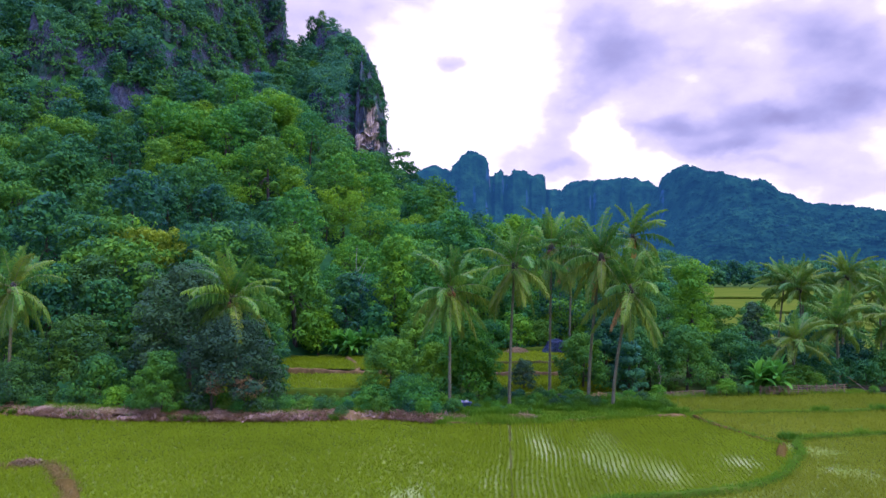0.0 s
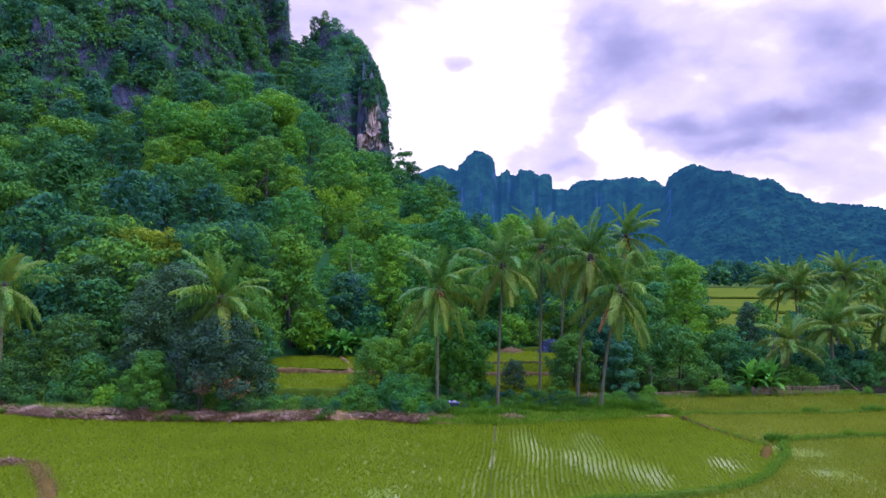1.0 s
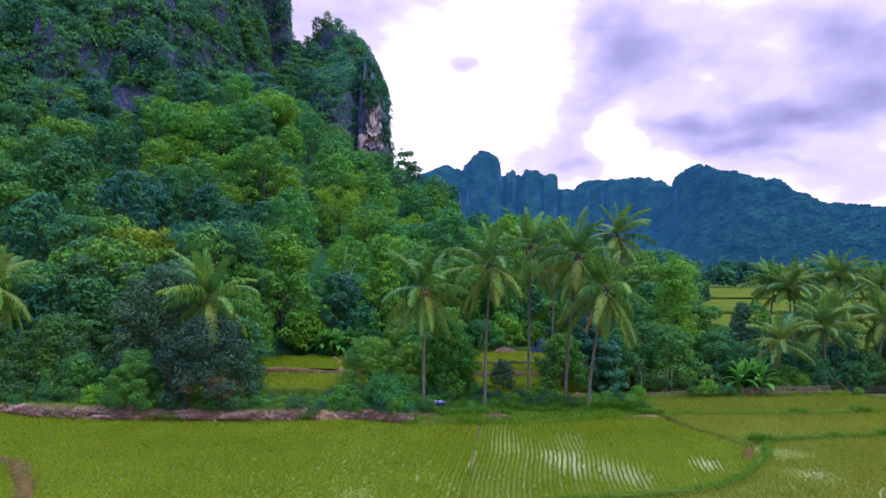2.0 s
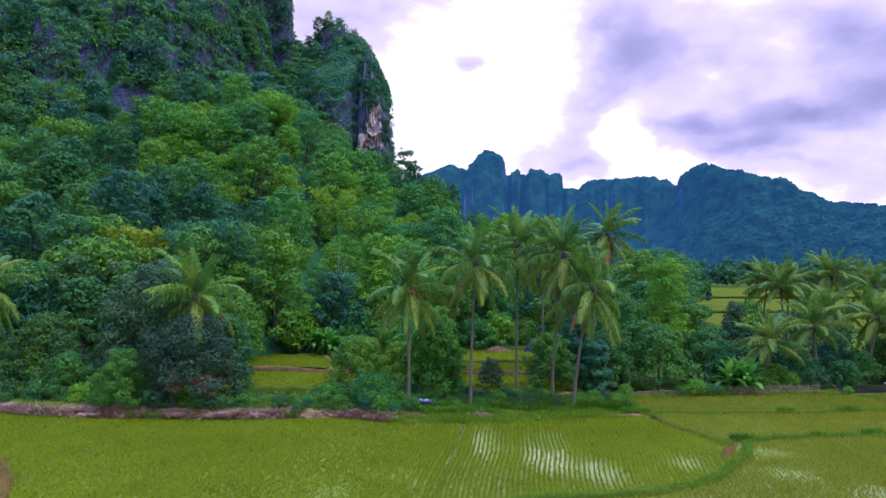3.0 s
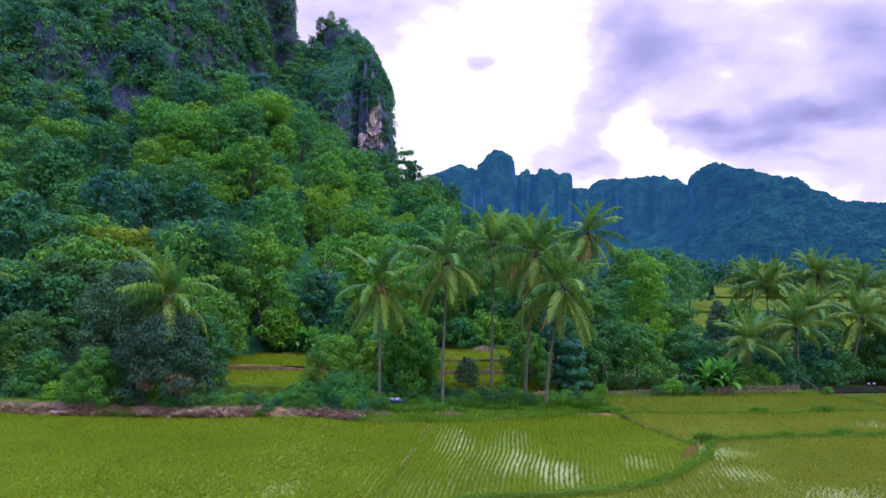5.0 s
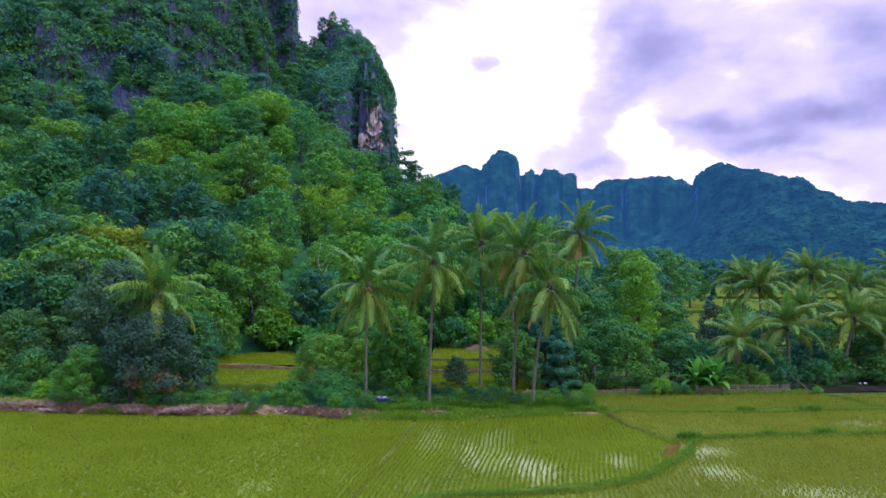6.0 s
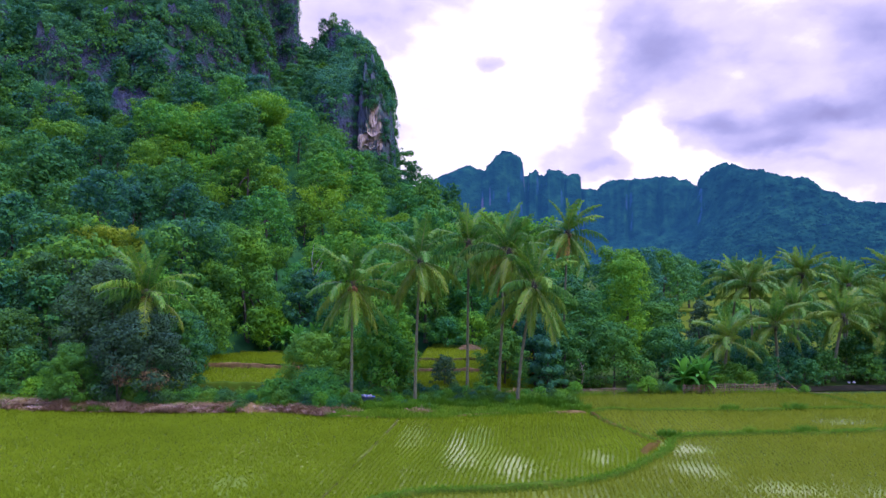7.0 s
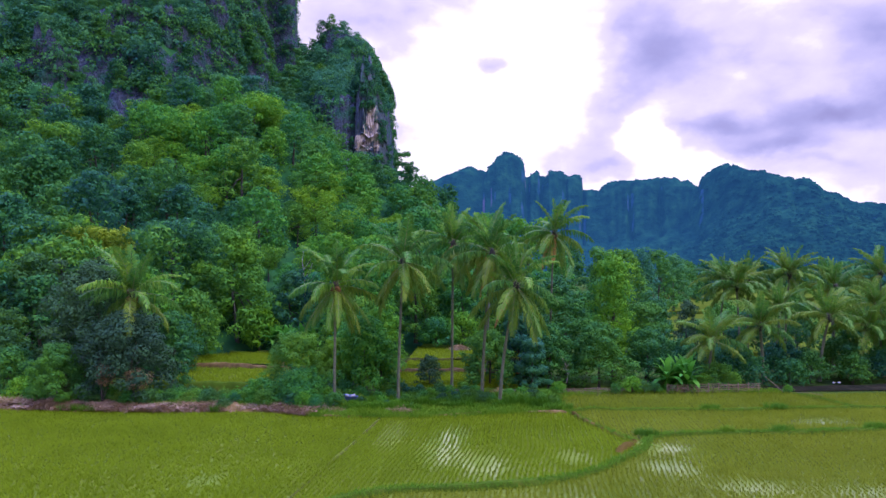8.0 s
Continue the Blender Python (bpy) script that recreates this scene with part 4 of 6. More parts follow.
for line, w, h, b, material in (
        ([(-22, 72.8), (-14, 72.6), (-10, 72.0), (-5.5, 71.8)], 0.5, 1.10, 0.4, SOIL), ([(-22, 62.3), (-13, 62.8), (-3.5, 63.2)], 1.0, 0.75, -0.2, MOSSY),
        ([(3.5, 72.9), (6, 72.5), (8.2, 73.1), (11, 72.7), (17, 73.2)], 0.55, 0.72, 0.3, SOIL), ([(3.5, 62.8), (10, 62.9), (17, 62.9)], 1.0, 0.42, -0.2, MOSSY),
        ([(-11.5, 81), (-10, 77), (-9, 72.2)], 0.8, 1.35, 1.0, SOIL), ([(3.5, 80), (7, 79.3), (9.5, 80.2), (13, 79.5), (20, 80.5)], 0.4, 1.02, 0.5, MUD),
        ([(-22, 82), (-14, 82.4), (-6, 82.5)], 0.9, 1.35, 0.8, MOSSY), ([(4, 91), (12, 90), (21, 91.5)], 1.2, 1.45, 0.7, MOSSY)):
    ridge("terrace_bank", line, w, h, material, "low brown earth bank between terraces" if material is not MOSSY else "grassy bank in front of the terraces", "bank", 0.12, 17, b)

# far rice fields with low bunds
for poly, z in (([(34, 84), (75, 84), (95, 120), (44, 120)], 0.55), ([(44, 121), (96, 121), (130, 170), (58, 170)], 0.8),
                ([(58, 171), (131, 171), (190, 250), (78, 250)], 1.1), ([(78, 252), (192, 252), (290, 400), (120, 400)], 1.5)):
    flat_sheet("far_paddy", poly, z, FAR_RICE, "bright yellow-green rice field further down the valley", "paddy")
    ridge("far_paddy_bund", [poly[0], ((poly[0][0] + poly[1][0]) / 2, poly[0][1] + 1.5), poly[1]], 1.2, z + 0.35, MOSSY, "grassy bund between far rice fields", "bund", 0.1, 18, z - 1)

# ---------------------------------------------------------------- trees
def leaves(rng, centres, radii, count, size, squash=0.75, droop=0.0, shape=0.5):
    """Pointed leaves over the shells of clumps: verts and triangles."""
    c = np.asarray(centres, dtype=float)
    r = np.asarray(radii, dtype=float)
    w = r ** 2 / (r ** 2).sum()
    count, size = int(count * 1.8), size * 0.76
    pick = rng.choice(len(c), count, p=w)
    d = rng.randn(count, 3)
    d[:, 2] = d[:, 2] * 0.8 + 0.5
    d /= np.linalg.norm(d, axis=1)[:, None]
    lump = 1 + 0.22 * np.sin(d[:, 0] * 7 + pick * 1.7) * np.sin(d[:, 1] * 6 + pick) * np.sin(d[:, 2] * 5 + pick * 0.6)
    shell = (0.52 + 0.54 * rng.rand(count) ** 0.42) * lump
    pos = c[pick] + d * (r[pick] * shell)[:, None] * np.array([1, 1, squash])
    nrm = d * 1.4 + rng.randn(count, 3) * 0.30 + np.array([0, 0, 0.25])
    nrm /= np.linalg.norm(nrm, axis=1)[:, None]
    t = np.cross(nrm, rng.randn(count, 3))
    t /= np.linalg.norm(t, axis=1)[:, None] + 1e-9
    t[:, 2] -= droop
    b = np.cross(nrm, t)
    s = size * (0.65 + 0.7 * rng.rand(count))[:, None]
    v = np.stack([pos - t * s * 0.4 + b * s * shape * 0.55, pos - t * s * 0.4 - b * s * shape * 0.55, pos + t * s * 0.65 - nrm * s * 0.12], 1)
    return v.reshape(-1, 3), np.arange(count * 3).reshape(-1, 3)


def clumps(rng, width, height, low, n, form):
    """Middles and radii of the leaf clumps of a crown that reaches from low to height."""
    out, rad = [], []
    tall = height - low
    for i in range(n):
        k = (i + 0.5) / n
        a = i * 2.399 + rng.rand() * 0.7
        if form == "dome":
            z = k ** 0.8
            ring = math.sqrt(max(0.0, 1 - z ** 2.2)) * (0.55 + 0.45 * rng.rand())
        elif form == "tiers":
            z = (math.floor(k * 4) + 0.5 + 0.3 * rng.rand()) / 4
            ring = (1.05 - 0.65 * z) * (0.35 + 0.65 * rng.rand())
        elif form == "plume":
            # stems that rise together and arch outwards, leafy towards their tips
            up = 0.3 + 0.7 * ((i * 7) % n + 0.5) / n
            z = up - 0.35 * max(0.0, up - 0.7)
            ring = 0.15 + 0.85 * up ** 2.2
        elif form == "column":
            z = k
            ring = (0.9 - 0.55 * k) * (0.4 + 0.6 * rng.rand())
        else:
            z = 0.25 + 0.7 * rng.rand() ** 0.6
            ring = math.sqrt(k)
        rr = width * (0.095 + 0.095 * rng.rand()) * min(1.15, math.sqrt(31 / n)) * (0.85 if form == "tiers" else 1.0)
        ring *= rng.uniform(0.88, 1.14)
        out.append((math.cos(a) * ring * (width / 2 - rr * 0.8), math.sin(a) * ring * (width / 2 - rr * 0.8), low + rr * 0.5 + z * max(tall - rr * 1.2, 0.2)))
        rad.append(rr)
    # smaller shoots that break the outline
    for i in range(n // 2):
        c, r = np.array(out[rng.randint(n)]), rad[rng.randint(n)]
        d = rng.randn(3)
        d[2] = abs(d[2]) * 0.8
        out.append(tuple(c + d / np.linalg.norm(d) * r * 1.05))
        rad.append(r * rng.uniform(0.35, 0.6))
    return np.array(out), np.array(rad)


def crown_arrays(seed, width, height, low, n, form, count, size, squash=0.75, droop=0.0, shape=0.5):
    rng = np.random.RandomState(seed)
    c, r = clumps(rng, width, height, low, n, form)
    bag = Bag()
    bag.add(*leaves(rng, c, r, count, size, squash, droop, shape + 0.1))
    v, f = bag.arrays()
    return v, f, c


def trunk_arrays(seed, height, radius, tips, top=0.6):
    """A tapered, slightly bent trunk with limbs that reach towards the clumps."""
    rng = np.random.RandomState(seed)
    bag = Bag()
    k = np.linspace(0, 1, 7)
    bend = rng.randn(2) * height * 0.03
    spine = np.stack([bend[0] * k ** 2, bend[1] * k ** 2, k * height * top - 0.3], -1)
    bag.add(*tube(spine, radius * (1.25 - 0.75 * k) * (1 + 0.35 * (k < 0.05)), 7))
    for tip in tips[:5] if height > 3 else tips[:3]:
        s = spine[3 + rng.randint(0, 4)]
        t = np.linspace(0, 1, 4)[:, None]
        limb = s + (np.asarray(tip) - s) * t + np.array([0, 0, 1]) * np.sin(t * np.pi) * 0.06 * height
        bag.add(*tube(limb, radius * 0.45 * (1 - 0.75 * t[:, 0]), 5))
    return bag.arrays()


def make_tree(name, label, leaf, seed, width, height, low, n, form, count, size, bark=None, category="tree", group="", squash=0.75, droop=0.0, shape=0.5):
    v, f, c = crown_arrays(seed, width, height, low, n, form, count, size, squash, droop, shape)
    t = thing(name, label, category, group=group)
    part("trunk", mesh_of("trunk", *trunk_arrays(seed + 1, height, max(0.07, height * 0.018), c), bark or BARK, True), t)
    part("crown", mesh_of("crown", v, f, LEAF[leaf]), t)
    return t


def place(t, x, y, z, turn=0.0, scale=1.0):
    t.matrix_basis = Matrix.LocRotScale((x, y, z), Euler((0, 0, turn)), Vector((scale, scale, scale)))
    return t


def again(t, x, y, z, turn, scale):
    """A copy of a tree at another place, turn and size."""
    c = copy_thing(t, Matrix.Identity(4))
    return place(c, x, y, z, turn, scale)


OUTCROPS = ((-95, 156, 10, 15), (-85, 160, 5, 10), (-75, 180, 7, 13), (-66.5, 186, 7, 15), (-84, 175, 6, 12), (-60, 216, 7, 16), (-72, 203, 7, 15))


def rock_outcrop(x, y, w, h, seed):
    """A fluted limestone slab that stands out of the slope."""
    bm = bmesh.new()
    bmesh.ops.create_grid(bm, x_segments=22, y_segments=26, size=1.0)
    z0 = float(hill_height(np.array([float(x)]), np.array([float(y)]))[0])
    for p in bm.verts:
        a, k = p.co.x, (p.co.y + 1) / 2
        flute = noise.noise(Vector((a * w * 0.45 + seed, seed * 3.1, k * 1.2))) * 1.6 + noise.noise(Vector((a * w * 1.3, seed * 1.7, k * h * 0.35))) * 0.7
        crest = h * (1 - 0.55 * abs(a) ** 2.5) * (0.85 + 0.3 * noise.noise(Vector((a * 3 + seed, 0.3, 0))))
        p.co = Vector((a * w / 2, flute - 1.5 + 4.5 * abs(a) ** 3 + 2.5 * k * k, k * crest - 3))
    me = bpy.data.meshes.new("rock_outcrop")
    bmesh.ops.solidify(bm, geom=bm.faces[:], thickness=2.0)
    bm.to_mesh(me)
    bm.free()
    me.materials.append(ROCK)
    ob = tagged(new("rock_outcrop", me), "dark fluted limestone outcrop among the trees", "rock", "rock outcrops")
    ob.matrix_basis = pose(x, y, z0)


def cliff_face(x, y, z0, w, h, seed):
    """The fluted, stepped rock face at the end of the tower, with a ledge across it."""
    bm = bmesh.new()
    bmesh.ops.create_grid(bm, x_segments=70, y_segments=130, size=1.0)
    for p in bm.verts:
        a, k = p.co.x, (p.co.y + 1) / 2
        block = noise.cell(Vector((a * w * 0.30 + seed + 0.3 * noise.noise(Vector((k * 9, a * 3, 0))), 0.5, k * h * 0.16 + 0.4 * noise.noise(Vector((a * 5, 2, k * 4)))))) * 0.8
        flute = noise.noise(Vector((a * w * 0.3 + seed, 0, k * 4.5))) * 1.1 + noise.noise(Vector((a * w * 1.1, seed, k * h * 0.35))) * 0.6
        ledge = -1.5 * math.exp(-((k * h - 15.6) / 0.5) ** 2) * step01((a + 0.3) / 0.2) + 0.9 * step01((k * h - 15.4) / 0.6) * step01((15.9 + 4 - k * h) / 4)
        half = w / 2 * (1 + 0.10 * noise.noise(Vector((seed, 2.2, k * 7)))) * (1 - 0.62 * k ** 3) * (0.72 + 0.28 * step01(k / 0.25))
        p.co = Vector((a * half - 2.2 * k * k, block + flute + ledge + 6 * abs(a) ** 3 + 9.0 * k ** 3, k * h * (1 + 0.12 * noise.noise(Vector((a * 2.5, seed, 1.3))))))
    bmesh.ops.solidify(bm, geom=bm.faces[:], thickness=4.0)
    me = bpy.data.meshes.new("cliff_face")
    bm.to_mesh(me)
    bm.free()
    me.materials.append(PALE_ROCK)
    ob = tagged(new("cliff_face", me), "broken grey cliff face with pale rusty rock scars", "cliff")
    ob.matrix_basis = pose(x, y, z0)


cliff_face(-23.2, 203.0, 37.0, 12.6, 41.0, 4)
for i, (x, y, w, h) in enumerate(OUTCROPS):
    rock_outcrop(x, y, w, h, i + 1)

HILL_KINDS = (
    ("bright", "dome", 8.8, 10.5, 1.0, 32, 1120, 0.55, "rounded bright green forest tree on the hill slope"),
    ("bright", "flat", 10.0, 9.0, 0.5, 34, 1080, 0.55, "broad spreading bright green forest tree"),
    ("mid", "dome", 8.4, 11.5, 0.8, 32, 1120, 0.55, "dense green forest tree on the hill slope"),
    ("mid", "tiers", 8.6, 11.0, 0.8, 32, 1120, 0.55, "layered green forest tree on the slope"),
    ("deep", "dome", 8.8, 11.0, 0.8, 32, 1120, 0.57, "dark green forest tree with a rounded crown"),
    ("deep", "column", 7.0, 11.5, 1.0, 24, 1150, 0.55, "tall narrow dark green forest tree"),
    ("lime", "dome", 8.4, 9.5, 1.0, 32, 1120, 0.53, "yellow-green forest tree in fresh leaf"),
    ("mid", "flat", 9.6, 9.5, 0.5, 34, 1080, 0.55, "broad green forest tree on the hill slope"),
    ("lime", "plume", 9.0, 9.5, 0.3, 40, 1500, 0.40, "feathery light green bamboo thicket arching on the slope"),
    # these two kinds carry distance haze in their leaf colour
    ("blue", "dome", 8.4, 10.0, 0.8, 32, 1100, 0.55, "forest tree high on the slope, tinted blue for haze"),
    ("blue", "tiers", 8.0, 10.5, 0.8, 32, 1100, 0.55, "layered forest tree on the slope, tinted blue for haze"),
)
MOTHERS = [make_tree("hillside_tree", lab, leaf, 100 + i * 7, w, h, lo, n, form, cnt, sz, group="hillside forest", squash=0.62) for i, (leaf, form, w, h, lo, n, cnt, sz, lab) in enumerate(HILL_KINDS)]
rng = np.random.RandomState(77)
spots = []
for gx in np.arange(-150, 26, 5.5):
    for gy in np.arange(69, 286, 5.5):
        x, y = gx + rng.uniform(-2.8, 2.8), gy + rng.uniform(-2.8, 2.8)
        if x < -0.78 * y - 6 or (x > -24 and y < 90):
            continue
        spots.append((x, y, rng.rand(), rng.rand(), rng.rand()))
sp = np.array(spots)
hz = hill_height(sp[:, 0], sp[:, 1])
ex, ey = hill_height(sp[:, 0] + 1.5, sp[:, 1]), hill_height(sp[:, 0], sp[:, 1] + 1.5)
steepness = np.hypot(ex - hz, ey - hz) / 1.5
keep = (steepness < 1.8) | ((steepness < 8) & (0.7 * fbm2(sp[:, 0] * 1.2, hz, 14, 3, 6) + 0.6 * fbm2(sp[:, 0] * 2, hz, 5, 2, 3) > -0.36))
keep &= (hz < 0.47 * sp[:, 1]) & ((sp[:, 1] < 212) | (hz > 56) | (sp[:, 0] > -20)) & ((sp[:, 0] < -20) | (sp[:, 1] < 224))
keep &= ~((sp[:, 0] > -31) & (sp[:, 0] < -15) & (sp[:, 1] > 178) & (sp[:, 1] < 208))
keep &= ~((sp[:, 1] > 186) & (hz < 48) & (sp[:, 0] < -34))
keep &= ~((sp[:, 0] > -46) & (sp[:, 1] > 200) & (hz > 64))
keep &= ~((sp[:, 0] > -37) & (sp[:, 1] > 196) & (sp[:, 1] < 250) & (steepness > 1.2))
keep |= (sp[:, 0] > -19.5) & (sp[:, 0] < 16) & (sp[:, 1] > 196) & (sp[:, 1] < 222) & (hz > 12)
for ox, oy, ow, oh in OUTCROPS:
    keep &= ~((np.abs(sp[:, 0] - ox) < ow * 0.4) & (sp[:, 1] > oy - 5) & (sp[:, 1] < oy + 3))
sp, hz = sp[keep], hz[keep]
order = np.argsort(sp[:, 1] + 0.15 * np.abs(sp[:, 0] + 20))
sp, hz = sp[order], hz[order]
# tone turns leaf colour darker to the left, standing in for deep shade
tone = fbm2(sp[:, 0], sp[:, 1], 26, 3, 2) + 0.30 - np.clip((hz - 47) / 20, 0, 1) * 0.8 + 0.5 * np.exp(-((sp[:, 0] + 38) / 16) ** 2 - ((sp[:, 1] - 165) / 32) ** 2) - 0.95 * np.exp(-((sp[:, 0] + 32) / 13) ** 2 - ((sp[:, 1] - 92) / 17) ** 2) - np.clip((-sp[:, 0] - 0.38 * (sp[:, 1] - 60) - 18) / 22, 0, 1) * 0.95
HILL_THINGS = 285
stuff_bags = {}
used = set()
for i, ((x, y, r1, r2, r3), z) in enumerate(zip(sp, hz)):
    v = tone[i] + (r1 - 0.5) * 0.7
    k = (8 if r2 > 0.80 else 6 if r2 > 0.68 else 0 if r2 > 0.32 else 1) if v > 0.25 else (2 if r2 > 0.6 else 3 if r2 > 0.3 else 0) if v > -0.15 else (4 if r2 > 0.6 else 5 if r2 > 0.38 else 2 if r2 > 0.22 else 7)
    # higher up, haze is put in by choosing the bluer kinds
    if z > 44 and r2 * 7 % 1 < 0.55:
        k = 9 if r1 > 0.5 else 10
    scale = (0.66 + 0.66 * r3 ** 1.3) * (0.85 if z > 48 else 1.0)
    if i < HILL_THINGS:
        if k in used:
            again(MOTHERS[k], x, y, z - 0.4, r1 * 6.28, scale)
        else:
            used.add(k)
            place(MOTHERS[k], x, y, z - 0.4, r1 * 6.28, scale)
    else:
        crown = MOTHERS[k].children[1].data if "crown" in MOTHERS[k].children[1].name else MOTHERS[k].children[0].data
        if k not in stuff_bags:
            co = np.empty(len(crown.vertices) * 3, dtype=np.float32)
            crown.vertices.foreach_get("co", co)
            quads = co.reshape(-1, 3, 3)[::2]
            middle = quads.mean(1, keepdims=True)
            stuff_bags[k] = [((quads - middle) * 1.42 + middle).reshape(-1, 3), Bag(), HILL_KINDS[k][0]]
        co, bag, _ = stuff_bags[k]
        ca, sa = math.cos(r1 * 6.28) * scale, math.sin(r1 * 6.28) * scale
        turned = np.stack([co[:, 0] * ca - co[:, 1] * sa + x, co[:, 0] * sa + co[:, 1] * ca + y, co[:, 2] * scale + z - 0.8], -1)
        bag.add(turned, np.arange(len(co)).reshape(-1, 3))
for k in range(len(MOTHERS)):
    if k not in used:
        place(MOTHERS[k], -60 - 5 * k, 100, float(hill_height(np.array([-60.0 - 5 * k]), np.array([100.0]))[0]) - 0.4)
rng = np.random.RandomState(78)
for gx in np.arange(-128, -58, 4.6):
    for gy in np.arange(138, 216, 4.6):
        x, y = gx + rng.uniform(-2, 2), gy + rng.uniform(-2, 2)
        z = float(hill_height(np.array([x]), np.array([y]))[0])
        # mostly blue kinds, so the massif looks hazy
        r1, k = rng.rand(), (9, 10, 7, 2, 9)[rng.randint(5)]
        bare = 0.7 * fbm2(np.array([x * 1.2]), np.array([z]), 14, 3, 6)[0] + 0.6 * fbm2(np.array([x * 2]), np.array([z]), 5, 2, 3)[0]
        if x < -0.72 * y - 4 or z > 0.44 * y + 4 or z < 44 or bare < -0.36 or any(abs(x - ox) < ow * 0.4 and -3 < y - oy < 0 for ox, oy, ow, oh in OUTCROPS):
            continue
        if k not in stuff_bags:
            continue
        co, bag, _ = stuff_bags[k]
        scale = rng.uniform(0.45, 0.75)
        ca, sa = math.cos(r1 * 6.28) * scale, math.sin(r1 * 6.28) * scale
        low = co.reshape(-1, 3, 3)[::2].reshape(-1, 3)
        bag.add(np.stack([low[:, 0] * ca - low[:, 1] * sa + x, low[:, 0] * sa + low[:, 1] * ca + y, low[:, 2] * scale + z - 0.8], -1), np.arange(len(low)).reshape(-1, 3))
for co, bag, leaf in stuff_bags.values():
    tagged(new("upper_forest", bag.mesh("upper_forest", LEAF[leaf])), "dense forest canopy high on the karst hill", "forest", kind="stuff")


def on_hill(seed, n, x0, x1, y0, y1):
    rng = np.random.RandomState(seed)
    x, y = rng.uniform(x0, x1, n), rng.uniform(y0, y1, n)
    z = hill_height(x, y)
    return rng, x, y, z, np.hypot(hill_height(x + 1, y) - z, hill_height(x, y + 1) - z)


def cliff_shrubs():
    """Bushes that cling to the ledges of the massif and the tower, leaving bare rock between."""
    rng, x, y, z, steep = on_hill(5, 90000, -150, -12, 125, 298)
    weigh = rng.rand(len(x)) < np.clip(np.hypot(1, steep) / 7, 0, 1)
    x, y, z, steep = x[weigh], y[weigh], z[weigh], steep[weigh]
    rough = 0.7 * fbm2(x * 1.2, z, 14, 3, 6) + 0.6 * fbm2(x * 2, z, 5, 2, 3)
    sel = (steep > np.where(x < -62, 1.1, 0.9)) & (z > 30) & (x > -0.8 * y - 6) & (z < 0.50 * y) & (rough > np.where(x < -52, -0.36, -0.55))
    sel &= ~((np.abs(x + 25.5) < 8) & (z < 72) & (y < 250) & (rng.rand(len(x)) < np.where(np.abs(x + 25) < 4.5, 0.97, 0.8)))
    x, y, z = x[sel], y[sel], z[sel]
    pick = rng.rand(len(x))
    # the large blue share paints haze onto the cliffs
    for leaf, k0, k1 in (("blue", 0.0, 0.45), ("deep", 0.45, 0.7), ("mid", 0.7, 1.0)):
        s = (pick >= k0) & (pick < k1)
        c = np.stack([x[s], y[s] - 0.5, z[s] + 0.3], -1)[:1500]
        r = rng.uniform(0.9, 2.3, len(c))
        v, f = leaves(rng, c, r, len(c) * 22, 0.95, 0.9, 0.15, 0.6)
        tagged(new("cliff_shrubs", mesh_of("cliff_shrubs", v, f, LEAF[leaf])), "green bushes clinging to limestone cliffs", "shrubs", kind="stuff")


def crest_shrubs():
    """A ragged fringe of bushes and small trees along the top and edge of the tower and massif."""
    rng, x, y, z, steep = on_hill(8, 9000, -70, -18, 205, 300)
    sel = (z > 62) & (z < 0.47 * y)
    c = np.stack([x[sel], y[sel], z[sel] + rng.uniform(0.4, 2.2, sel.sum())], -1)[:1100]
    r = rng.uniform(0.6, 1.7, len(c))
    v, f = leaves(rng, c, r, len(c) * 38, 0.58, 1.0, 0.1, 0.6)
    # blue leaves here imitate the haze along the crest
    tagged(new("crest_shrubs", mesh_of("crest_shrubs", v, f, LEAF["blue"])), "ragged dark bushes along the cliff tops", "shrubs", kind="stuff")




def face_shrubs():
    """Creepers and bushes hanging on the edges, ledges and foot of the tower's bare face."""
    rng = np.random.RandomState(19)
    n = 420
    a, k = rng.uniform(-1.05, 1.05, n), rng.rand(n)
    edge = 0.10 + 0.55 * np.abs(a) ** 3 + 0.75 * step01((k - 0.55) / 0.25) + 0.6 * step01((0.16 - k) / 0.1)
    on = (rng.rand(n) < edge) & ~((np.abs(a) < 0.55) & (k > 0.2) & (k < 0.58))
    a, k = a[on], k[on]
    half = 6.3 * (1 - 0.62 * k ** 3)
    c = np.stack([-23.2 + a * half - 2.2 * k * k, 202.4 + 6 * np.abs(a) ** 3 + 9.0 * k ** 3, 37.0 + k * 41.0], -1)
    r = rng.uniform(0.5, 1.5, len(c))
    v, f = leaves(rng, c, r, len(c) * 70, 0.5, 1.1, 0.35, 0.6)
    tagged(new("cliff_creepers", mesh_of("cliff_creepers", v, f, LEAF["deep"])), "dark green creepers hanging on the bare cliff face", "shrubs", kind="stuff")


cliff_shrubs()
crest_shrubs()
face_shrubs()


